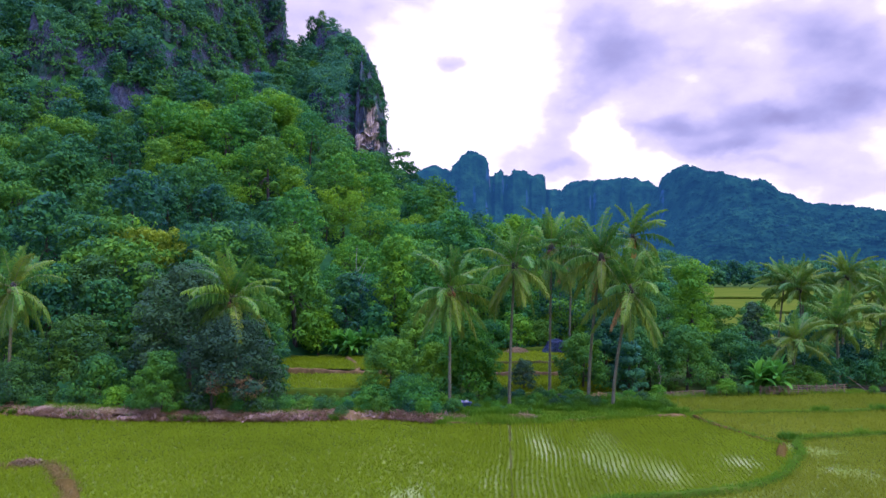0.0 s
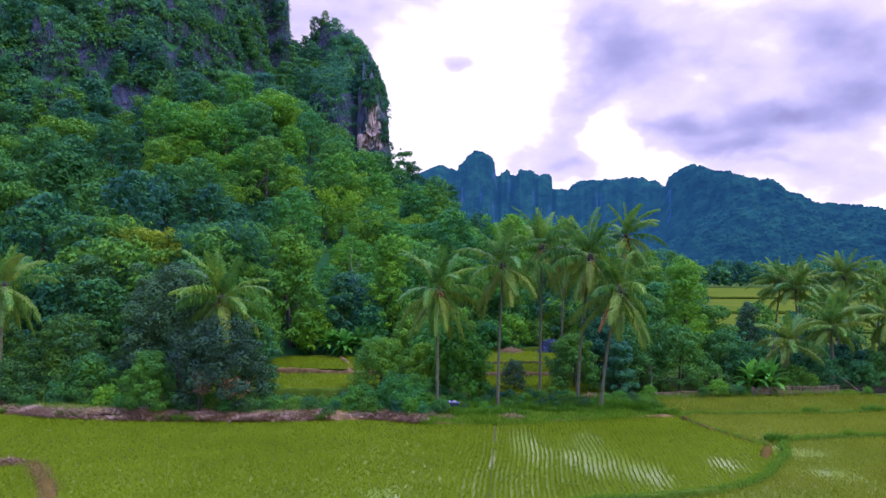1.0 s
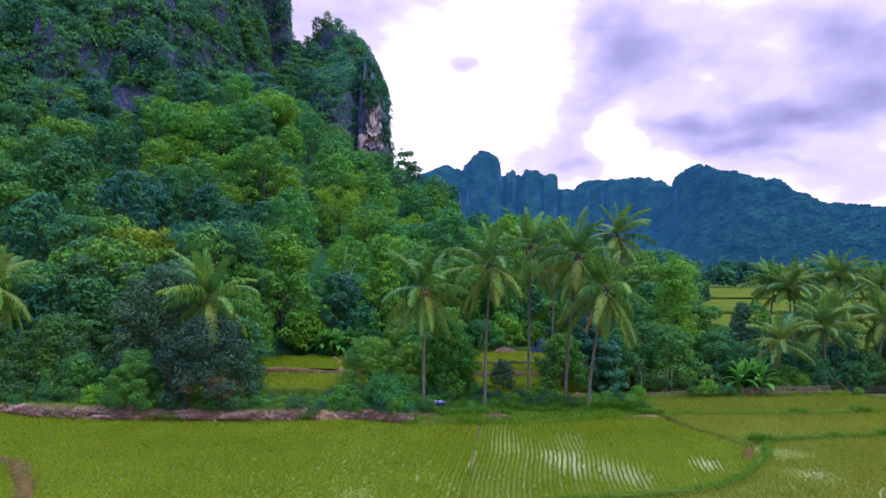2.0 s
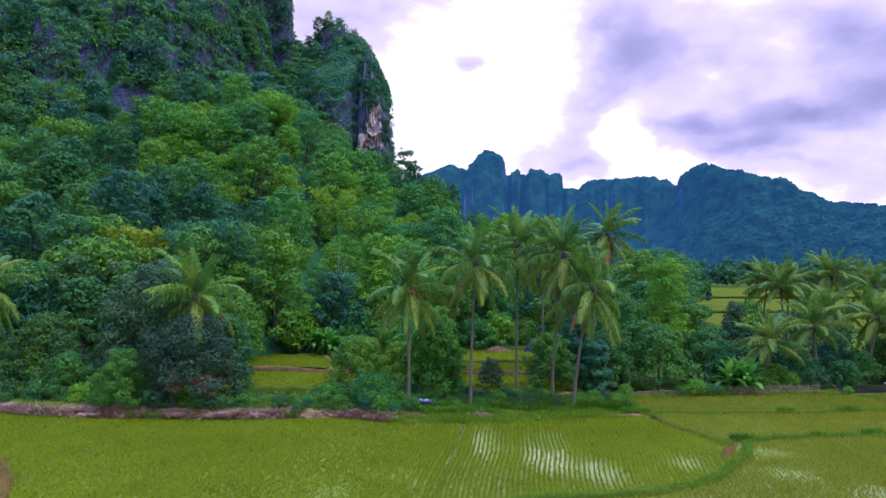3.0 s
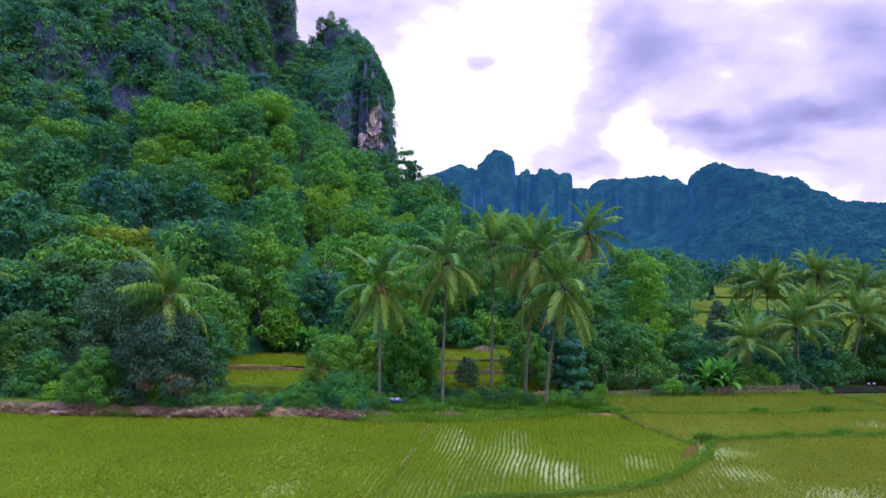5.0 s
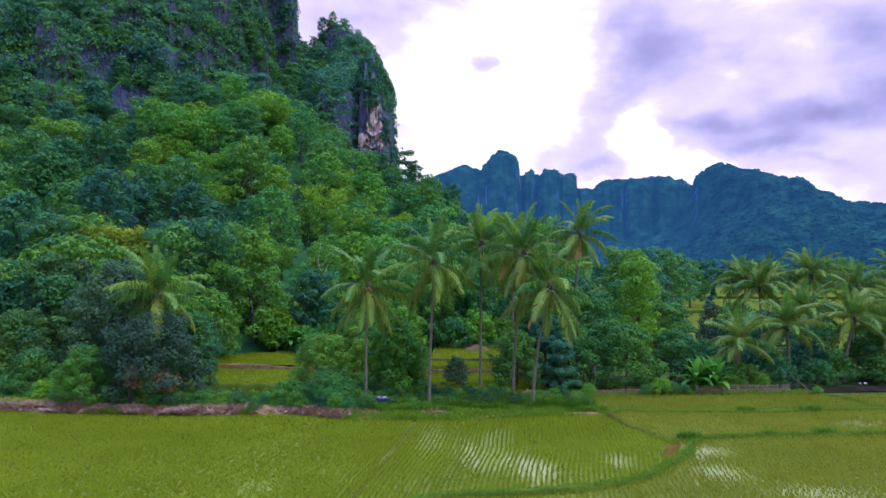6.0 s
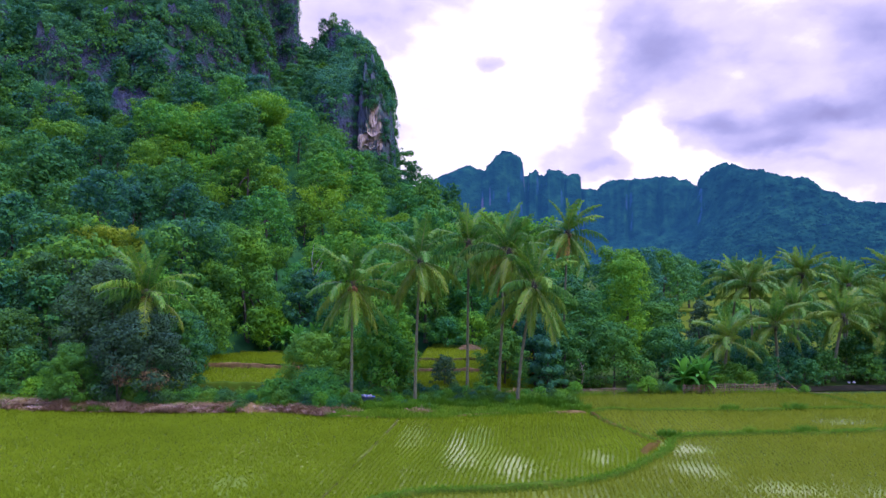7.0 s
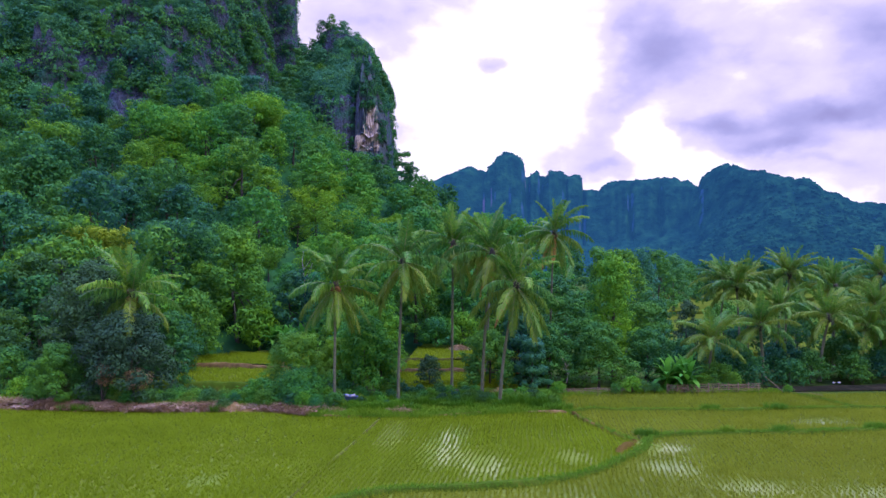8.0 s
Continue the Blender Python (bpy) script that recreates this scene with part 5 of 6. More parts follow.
def outcrop_shrubs():
    """Bushes growing out of the cracks and round the edges of the bare outcrops."""
    rng = np.random.RandomState(23)
    c = []
    for x, y, w, h in OUTCROPS:
        z0 = float(hill_height(np.array([float(x)]), np.array([float(y)]))[0])
        for k in range(26):
            a, q = rng.uniform(-1.1, 1.1), rng.rand()
            if abs(a) < 0.55 and 0.3 < q < 0.85 and rng.rand() < 0.8:
                continue
            c.append((x + a * w / 2, y - 1.2 + 3.5 * abs(a) ** 3 + 2.5 * q * q, z0 - 2.0 + q * h * (1 - 0.45 * abs(a) ** 2.5)))
    c = np.array(c)
    v, f = leaves(rng, c, rng.uniform(0.7, 1.9, len(c)), len(c) * 60, 0.55, 1.0, 0.25, 0.6)
    # haze over the outcrops is painted with the blue leaf
    tagged(new("outcrop_shrubs", mesh_of("outcrop_shrubs", v, f, LEAF["blue"])), "bushes growing over bare limestone outcrops, tinted blue for haze", "shrubs", kind="stuff")


outcrop_shrubs()

# trees of the valley floor: x, y, base, height, width, low, form, leaf, leaves, leaf size, label
VALLEY = (
    (-19.5, 69.0, 0.8, 6.5, 7.0, 0.0, "dome", "mid", 2800, 0.34, "green tree on the terrace behind the mango tree"),
    (-20.5, 76.0, 1.4, 8.0, 8.0, 0.0, "dome", "mid", 2800, 0.38, "leafy green tree on the upper terrace"),
    (-17.2, 55.6, 0.3, 8.0, 9.6, 0.6, "dome", "dusk", 8200, 0.26, "dusky dark green mango tree with a dense dome"),
    (-23.0, 61.5, 0.3, 12.4, 12.5, 1.0, "dome", "dusk", 7600, 0.33, "large dusky dark green tree behind the mango tree"),
    (-15.2, 59.5, 0.3, 7.0, 4.4, 0.5, "dome", "mid", 2600, 0.32, "leafy green tree at the paddy edge"),
    (-22.4, 54.2, 0.3, 5.2, 5.0, 0.0, "dome", "lime", 8200, 0.17, "feathery light green bush on the bank"),
    (-33.0, 61.5, 0.3, 7.6, 8.0, 0.5, "dome", "olive", 4200, 0.34, "bushy green tree at the paddy edge"),
    (-28.0, 64.0, 0.3, 8.2, 7.5, 0.5, "tiers", "olive", 3800, 0.36, "light green tree behind the bank"),
    (-40.0, 62.0, 0.3, 7.0, 8.0, 0.5, "dome", "olive", 3800, 0.34, "bushy green tree at the field edge"),
    (-46.0, 66.0, 0.3, 10.5, 9.0, 1.0, "dome", "bright", 3600, 0.40, "tall green tree at the field edge"),
    (-37.5, 73.0, 2.5, 11.0, 9.0, 1.0, "dome", "olive", 3800, 0.42, "green tree at the foot of the hill"),
    (-37.7, 86.0, 7.5, 10.2, 10.5, 2.0, "flat", "gold", 3800, 0.45, "yellow-green crowned tree at the hill foot"),
    (-29.0, 75.0, 1.5, 10.0, 9.0, 1.0, "dome", "deep", 3600, 0.42, "dark green tree at the hill foot"),
    (-29.5, 58.5, 0.3, 4.4, 5.5, 0.0, "dome", "mid", 2400, 0.30, "low green shrub at the field edge"),
    (-36.5, 58.0, 0.3, 4.0, 6.0, 0.0, "dome", "olive", 2400, 0.28, "low bushy shrub on the bank"),
    (-45.0, 60.0, 0.3, 5.0, 7.0, 0.0, "dome", "olive", 2400, 0.32, "low green shrub on the bank"),
    (-18.3, 84.0, 1.6, 15.2, 11.5, 1.5, "column", "lime", 5200, 0.46, "tall leafy light green tree below the hill"),
    (-6.2, 86.0, 1.6, 15.0, 8.5, 2.0, "column", "bright", 4200, 0.42, "rounded green tree below the hill"),
    (-12.2, 87.5, 1.6, 10.0, 7.5, 0.5, "dome", "mid", 3600, 0.42, "green tree at the forest edge"),
    (-1.5, 88.0, 1.6, 11.5, 8.5, 0.5, "dome", "bright", 3600, 0.44, "light green tree at the forest edge"),
    (-24.0, 86.0, 2.0, 11.0, 8.0, 0.5, "dome", "mid", 3400, 0.42, "green tree at the forest edge"),
    (-15.5, 84.2, 1.6, 5.5, 6.0, 0.0, "dome", "bright", 2600, 0.36, "light green thicket at the terrace edge"),
    (-8.0, 84.5, 1.6, 6.0, 6.5, 0.0, "dome", "bright", 2600, 0.36, "green thicket at the terrace edge"),
    (-2.5, 83.0, 1.4, 7.0, 7.0, 0.0, "dome", "mid", 2800, 0.36, "green thicket at the terrace edge"),
    (-4.9, 63.3, 0.5, 5.2, 7.0, 0.0, "dome", "mid", 7200, 0.22, "dense rounded green bush beside the terraces"),
    (-2.6, 56.0, 0.3, 3.0, 5.6, 0.0, "dome", "bright", 3000, 0.24, "low spreading green bush on the bank"),
    (-5.6, 55.6, 0.3, 2.3, 3.6, 0.0, "dome", "bright", 1800, 0.22, "low green bush on the bank"),
    (2.3, 60.5, 0.3, 7.2, 7.0, 0.4, "dome", "bright", 5200, 0.32, "leafy green tree between the palms"),
    (3.3, 62.2, 0.3, 5.2, 4.0, 0.3, "dome", "mid", 2600, 0.30, "small green tree between the palms"),
    (7.7, 64.6, 0.4, 3.0, 3.0, 0.0, "dome", "dusk", 1400, 0.22, "small dark round shrub by the terrace"),
    (-0.8, 62.5, 0.3, 5.0, 5.0, 0.2, "dome", "mid", 2600, 0.30, "green bush between palm and round bush"),
    (0.0, 67.5, 0.5, 6.5, 6.5, 0.3, "dome", "bright", 2800, 0.34, "leafy green tree behind the palms"),
    (2.2, 70.5, 0.5, 7.5, 5.6, 0.3, "dome", "bright", 2600, 0.36, "green tree behind the palms"),
    (-2.6, 73.0, 0.8, 6.5, 6.0, 0.3, "dome", "mid", 2600, 0.36, "green tree beside the terraces"),
    (16.6, 68.5, 0.3, 7.0, 6.0, 0.3, "dome", "deep", 2800, 0.34, "dark green tree behind the palms"),
    (17.8, 74.0, 0.5, 9.0, 7.0, 0.3, "dome", "mid", 2800, 0.36, "green tree behind the palms"),
    (13.4, 65.0, 0.3, 5.6, 6.0, 0.3, "dome", "deep", 3600, 0.30, "dark green bush behind the palms"),
    (17.3, 63.2, 0.2, 5.2, 4.2, 0.4, "tiers", "blue", 2000, 0.34, "blue-green leafy shrub behind the palms"),
    (26.3, 72.0, 0.2, 13.0, 8.6, 1.0, "column", "bright", 5200, 0.32, "tall green tree at the strip edge"),
    (21.2, 70.0, 0.2, 9.0, 8.6, 0.8, "tiers", "mid", 4600, 0.32, "leafy green tree behind the rice strip"),
    (30.0, 73.0, 0.2, 8.2, 7.4, 0.6, "tiers", "deep", 3600, 0.36, "dark layered tree behind the rice strip"),
    (24.0, 66.8, 0.2, 6.4, 7.4, 0.2, "dome", "deep", 3400, 0.32, "dark green thicket beside the rice strip"),
    (29.2, 68.8, 0.2, 5.6, 6.6, 0.2, "dome", "deep", 3000, 0.32, "dark green thicket beside the rice strip"),
    (19.2, 67.0, 0.2, 6.0, 6.4, 0.2, "dome", "deep", 3000, 0.32, "dark thicket behind the low fence"),
    (36.0, 78.6, 0.3, 8.0, 3.6, 4.4, "dome", "dusk", 1500, 0.30, "small dark tree standing in the field"),
    (33.5, 72.5, 0.2, 4.2, 5.5, 0.0, "dome", "deep", 2200, 0.32, "dark bush behind the bamboo fence"),
    (38.5, 73.0, 0.2, 3.6, 6.0, 0.0, "dome", "deep", 2200, 0.32, "dark bush under the palm grove"),
    (44.5, 74.0, 0.2, 3.8, 6.5, 0.0, "dome", "deep", 2200, 0.32, "dark bush under the palm grove"),
    (51.0, 75.5, 0.2, 4.2, 6.5, 0.0, "dome", "deep", 2200, 0.32, "dark bush under the palm grove"),
    (58.0, 77.5, 0.2, 4.6, 7.0, 0.0, "dome", "deep", 2200, 0.34, "dark bush under the palm grove"),
    (65.0, 80.0, 0.2, 5.0, 7.5, 0.0, "dome", "mid", 2200, 0.34, "green bush beyond the palm grove"),
    (50.5, 72.0, 0.2, 5.4, 4.2, 0.8, "tiers", "mid", 1800, 0.30, "small leafy tree at the rice strip"),
    (56.0, 74.5, 0.2, 6.2, 5.0, 0.8, "tiers", "mid", 1900, 0.32, "small leafy tree at the rice strip"),
    # extra low bushes, added to deepen the shade beneath the grove
    (35.2, 67.2, 0.1, 2.6, 3.6, 0.0, "dome", "deep", 900, 0.30, "low dark bush behind the bamboo fence"),
    (39.2, 68.2, 0.1, 3.0, 3.8, 0.0, "dome", "deep", 900, 0.30, "low dark bush under the palm grove"),
    (43.0, 69.0, 0.1, 2.8, 4.0, 0.0, "dome", "deep", 900, 0.30, "low dark bush under the palm grove"),
    (46.0, 71.2, 0.1, 3.4, 4.2, 0.0, "dome", "deep", 900, 0.30, "low dark bush under the palm grove"),
    (50.2, 71.4, 0.1, 3.2, 4.2, 0.0, "dome", "deep", 900, 0.30, "low dark bush under the palm grove"),
    (54.0, 72.2, 0.1, 3.4, 4.4, 0.0, "dome", "deep", 900, 0.30, "low dark bush under the palm grove"),
    (58.5, 72.8, 0.1, 3.2, 4.4, 0.0, "dome", "deep", 900, 0.30, "low dark bush under the palm grove"),
    (63.0, 74.3, 0.1, 3.6, 4.6, 0.0, "dome", "deep", 900, 0.32, "low dark bush under the palm grove"),
    (40.0, 88.0, 0.3, 5.0, 7.0, 0.0, "dome", "mid", 1800, 0.40, "green thicket behind the palm grove"),
    (47.0, 90.0, 0.3, 6.0, 7.5, 0.0, "dome", "deep", 1800, 0.40, "dark green thicket behind the palm grove"),
    (54.0, 92.0, 0.3, 5.5, 7.5, 0.0, "dome", "mid", 1800, 0.40, "green thicket behind the palm grove"),
    (62.0, 92.0, 0.3, 6.5, 8.0, 0.0, "dome", "mid", 1800, 0.42, "green thicket behind the palm grove"),
    (70.0, 94.0, 0.3, 6.5, 8.0, 0.0, "dome", "deep", 1800, 0.42, "dark green thicket behind the palm grove"),
    (50.0, 108.0, 0.5, 6.5, 8.0, 0.0, "dome", "lime", 1600, 0.48, "yellow-green thicket in the fields"),
    (64.0, 116.0, 0.5, 7.5, 9.0, 0.0, "dome", "mid", 1600, 0.50, "green thicket in the fields"),
    (78.0, 112.0, 0.5, 7.5, 9.0, 0.0, "dome", "mid", 1600, 0.50, "green thicket in the fields"),
    (3.5, 93.0, 1.8, 12.0, 9.0, 0.8, "dome", "mid", 3400, 0.44, "leafy green tree behind the upper terrace"),
    (10.0, 95.0, 2.2, 10.0, 9.0, 0.5, "dome", "bright", 3400, 0.44, "light green tree behind the upper terrace"),
    (16.5, 95.0, 2.2, 11.5, 9.0, 0.5, "dome", "mid", 3400, 0.44, "green tree behind the upper terrace"),
    (6.6, 91.0, 1.2, 4.2, 6.0, 0.0, "dome", "bright", 2400, 0.32, "round bright green bush above the terrace"),
    (13.6, 92.0, 1.3, 4.0, 5.5, 0.0, "dome", "mid", 2000, 0.32, "low green bush above the terrace"),
    (10.0, 91.5, 1.4, 4.6, 6.0, 0.0, "dome", "bright", 2400, 0.34, "low green thicket above the terrace"),
    (22.0, 84.0, 0.5, 10.5, 9.0, 0.5, "dome", "mid", 3600, 0.42, "green tree at the forest edge"),
    (28.0, 86.0, 0.5, 10.0, 9.0, 0.5, "dome", "bright", 3600, 0.42, "light green tree at the forest edge"),
    (23.0, 104.0, 0.5, 15.0, 11.0, 1.0, "dome", "bright", 3600, 0.48, "tall light green tree on the valley side"),
    (32.0, 108.0, 0.5, 15.0, 10.0, 1.0, "column", "mid", 3400, 0.48, "tall green tree on the valley side"),
    (36.0, 96.0, 0.5, 7.5, 8.0, 0.5, "dome", "mid", 2800, 0.44, "green tree at the field edge"),
    (12.0, 112.0, 4.0, 17.0, 11.0, 1.0, "dome", "bright", 3600, 0.50, "tall light green tree at the hill end"),
    (2.0, 110.0, 7.0, 15.0, 11.0, 1.0, "dome", "bright", 3600, 0.50, "light green tree at the hill end"),
    (14.0, 134.0, 3.5, 20.5, 13.0, 6.0, "flat", "bright", 3600, 0.55, "tall feathery flat-crowned bright green tree"),
    (21.5, 137.0, 2.0, 21.0, 13.0, 6.0, "flat", "bright", 3600, 0.55, "tall feathery flat-crowned bright green tree"),
    (30.0, 140.0, 1.0, 17.0, 11.0, 2.0, "dome", "mid", 3000, 0.55, "green tree on the valley floor"),
    (40.0, 132.0, 0.8, 15.0, 10.0, 1.5, "dome", "mid", 3000, 0.52, "green tree on the valley floor"),
    (46.0, 145.0, 0.8, 16.0, 11.0, 1.5, "column", "blue", 3000, 0.52, "tall blue-green tree on the valley floor"),
    (53.0, 160.0, 0.8, 16.0, 11.0, 1.5, "dome", "mid", 2800, 0.55, "green tree on the valley floor"),
    (60.0, 172.0, 0.8, 15.0, 11.0, 1.5, "dome", "blue", 2800, 0.55, "blue-green tree on the valley floor"),
    (68.0, 190.0, 0.8, 14.0, 11.0, 1.5, "dome", "mid", 2800, 0.58, "green tree on the valley floor"),
    (8.0, 150.0, 9.0, 16.0, 12.0, 1.5, "dome", "mid", 3000, 0.55, "green tree at the hill end"),
    (18.0, 158.0, 5.0, 16.0, 12.0, 1.5, "dome", "mid", 3000, 0.55, "green tree at the hill end"),
)
for i, (x, y, z, h, w, low, form, leaf, cnt, size, label) in enumerate(VALLEY):
    near = y < 80
    if near and h < 10:
        low = 0.0
    bushy = h < 5.5 or (low < 0.3 and h < 6.8)
    t = make_tree("bush" if bushy else "tree", label, leaf, 300 + i * 5, w, h, low, 46 if w > 6 else 36, form, int(cnt * (1.2 if near else 0.8)), size * (0.93 if near else 1.1), category="bush" if bushy else "tree")
    place(t, x, y, z - 0.15, i * 1.3)


def far_wood():
    """The belt of trees at the end of the valley fields."""
    rng = np.random.RandomState(31)
    bags = {"mid": [], "blue": [], "deep": []}
    for x0, x1, y0, y1, n, h in ((60, 330, 395, 470, 170, 16), (76, 120, 205, 390, 46, 13), (200, 420, 260, 420, 60, 13), (90, 260, 84, 118, 26, 8), (130, 300, 160, 240, 24, 8)):
        for k in range(n):
            x, y = rng.uniform(x0, x1), rng.uniform(y0, y1)
            if y < 250 and y > 200 and x > 0.385 * y:
                continue
            if y >= 250 and y < 390 and x0 < 100 and x > 0.36 * y:
                continue
            hh = h * rng.uniform(0.6, 1.15)
            c, r = clumps(rng, hh * 0.8, hh, 1.0, 8, "dome")
            bags[("mid", "blue", "deep")[rng.randint(3)]].append(leaves(rng, c + np.array([x, y, 0.8]), r, 150, 1.8, 0.85, shape=0.8))
    for leaf, items in bags.items():
        bag = Bag()
        for v, f in items:
            bag.add(v, f)
        tagged(new("far_wood", bag.mesh("far_wood", LEAF[leaf])), "belt of green trees at the end of the fields", "forest", kind="stuff")


far_wood()

# low hedge along the bank
rng = np.random.RandomState(41)
HEDGE = [make_tree("shrub", lab, leaf, 700 + i * 3, 2.8, 1.7, 0.0, 26, "dome", 900, 0.19, category="shrub", group="hedge along the bank", squash=0.8)
         for i, (leaf, lab) in enumerate((("olive", "low olive-green shrub on the earth bank"), ("bright", "low green shrub on the earth bank"), ("mid", "low dark green shrub on the earth bank")))]
first = set()
for i in range(62):
    x = -21.5 + i * 0.37 + rng.uniform(-0.3, 0.3)
    y = float(np.interp(x, [p[0] for p in BACK_EDGE], [p[1] for p in BACK_EDGE])) + rng.uniform(1.3, 4.4)
    k, s = rng.randint(3), rng.uniform(0.48, 0.85)
    (again if k in first else place)(HEDGE[k], x, y, 0.3, rng.rand() * 6.28, s)
    first.add(k)
for x, y, s in ((-44, 60, 1.2), (-39, 58.6, 1.1), (-34.5, 57.5, 1.2), (-31.5, 57.2, 1.0), (-27, 56.5, 1.2), (-25, 55.2, 0.9), (-49, 61, 1.3), (-47, 60, 1.0), (0.8, 59, 0.9), (2.2, 58.2, 0.7), (-0.6, 58.2, 0.9), (-37, 56.6, 0.9), (-41, 57.5, 1.0), (-33.5, 56.2, 0.7), (-8.0, 53.6, 0.55), (12.8, 57.0, 0.5), (17.0, 57.8, 0.75), (18.2, 58.2, 0.6), (15.6, 57.5, 0.6), (19.6, 61.8, 0.7),
                (26.4, 63.2, 0.9), (27.5, 63.3, 0.65), (28.5, 63.4, 0.5), (24.9, 63.0, 0.5), (32.0, 66.0, 0.8), (34.0, 66.4, 0.8), (36.5, 66.6, 0.9), (9.0, 60.5, 0.5), (6.8, 60.0, 0.5), (11.2, 61.0, 0.5), (8.2, 59.2, 0.55), (10.4, 58.6, 0.45), (11.8, 59.4, 0.5), (13.2, 58.4, 0.45), (15.0, 58.6, 0.6), (16.2, 58.9, 0.7), (4.8, 58.6, 0.5), (2.4, 57.2, 0.4), (-0.6, 55.6, 0.5), (0.6, 54.8, 0.35), (17.6, 57.2, 0.6), (18.6, 57.0, 0.5), (3.8, 58.0, 0.45), (7.6, 58.4, 0.5), (40.7, 64.2, 0.4),
                (1.4, 54.4, 0.30), (2.8, 55.6, 0.42), (4.4, 56.2, 0.48), (5.0, 55.2, 0.34), (6.4, 56.6, 0.50), (7.4, 57.0, 0.46), (8.6, 56.2, 0.36), (9.4, 57.4, 0.48), (10.6, 57.2, 0.42), (11.4, 58.2, 0.46), (12.6, 58.6, 0.50), (13.6, 57.4, 0.40), (14.6, 57.6, 0.52), (15.4, 56.8, 0.44), (16.6, 57.6, 0.55), (17.4, 58.6, 0.60), (3.2, 54.0, 0.26), (7.0, 54.6, 0.28),
                (4.4, 60.6, 0.60), (5.4, 61.2, 0.62), (8.8, 61.6, 0.60), (9.8, 61.0, 0.52), (11.0, 62.2, 0.60), (7.0, 61.8, 0.46), (6.2, 60.2, 0.5), (12.0, 61.0, 0.55)):
    again(HEDGE[rng.randint(3)], x, y, 0.15, rng.rand() * 6.28, s)


# ---------------------------------------------------------------- coconut palms
def frond_arrays(seed, length, rise, bend, droop, pairs=36, leaflet=1.08):
    """A frond that leaves the crown along +x: an arched rib with two combs of drooping leaflets."""
    rng = np.random.RandomState(seed)
    k = np.linspace(0, 1, 14)
    ang = np.radians(rise - bend * k ** 1.25)
    step = length / 13
    x = np.concatenate([[0], np.cumsum(np.cos(ang[:-1]) * step)])
    z = np.concatenate([[0], np.cumsum(np.sin(ang[:-1]) * step)])
    spine = np.stack([x, 0.05 * np.sin(k * 3 + seed) * length * 0.3, z], -1)
    rib = tube(spine, 0.045 * (1 - 0.8 * k), 5)
    v, f = [], []
    for i in range(pairs):
        s = 0.14 + 0.85 * i / (pairs - 1)
        p = np.array([np.interp(s, k, spine[:, a]) for a in range(3)])
        a = np.interp(s, k, ang)
        fw, up = np.array([math.cos(a), 0, math.sin(a)]), np.array([-math.sin(a), 0, math.cos(a)])
        size = leaflet * (0.35 + 0.75 * math.sin(math.pi * min(1, 0.16 + 0.82 * s))) * rng.uniform(0.8, 1.1)
        for side in (-1, 1):
            if rng.rand() < 0.12:
                continue
            out = np.array([0, side * 0.80, 0]) + fw * (0.42 + 0.5 * s) + up * 0.18 + rng.randn(3) * 0.10
            out /= np.linalg.norm(out)
            hang = droop * rng.uniform(0.6, 1.35)
            m = p + out * size * 0.42 + np.array([0, 0, -0.12 * hang * size])
            e = p + out * size * (0.86 - 0.40 * hang) + np.array([0, 0, -0.80 * hang * size])
            wd = fw * 0.050
            n = len(v)
            v += [p - wd * 0.6, p + wd * 0.6, m + wd, m - wd, e + wd * 0.25, e - wd * 0.25]
            f += [(n, n + 1, n + 2, n + 3), (n + 3, n + 2, n + 4, n + 5)]
    return rib, (np.array(v), np.array(f))


FROND_KINDS = (  # rise, bend, droop of the leaflets, material, label
    (85, 24, 0.35, PALM, ""), (75, 52, 0.5, PALM, ""), (58, 70, 0.65, PALM, ""), (40, 80, 0.85, PALM, ""),
    (18, 78, 1.0, PALM, ""), (-10, 62, 1.1, PALM_OLD, "yellowing frond"), (-48, 34, 1.1, PALM_OLD, "yellow hanging frond"), (-62, 26, 1.1, PALM_DRY, "dry orange-brown hanging frond"),
    (62, 66, 0.65, PALM_OLD, "yellow-green frond"), (30, 80, 0.9, PALM_OLD, "yellow-green frond"),
)
FRONDS = []
for i, (rise, bend, droop, material, lab) in enumerate(FROND_KINDS):
    made = []
    for var in range(2):
        rib, comb = frond_arrays(900 + i * 4 + var, 4.7, rise + var * 7 - 3, bend - var * 9, droop * 0.8, 62, 1.12)
        bag = Bag()
        bag.add(*comb)
        me = bag.mesh("frond", material)
        rm = mesh_of("frond_rib", *rib, RACHIS if material is not PALM_DRY else BARK, True)
        made.append((me, rm))
    FRONDS.append(made)


def nut_mesh():
    bm = bmesh.new()
    bmesh.ops.create_icosphere(bm, subdivisions=1, radius=0.24)
    for v in bm.verts:
        v.co.z *= 1.25
    me = bpy.data.meshes.new("coconut")
    bm.to_mesh(me)
    bm.free()
    me.materials.append(NUT)
    return me


NUT_MESH = nut_mesh()


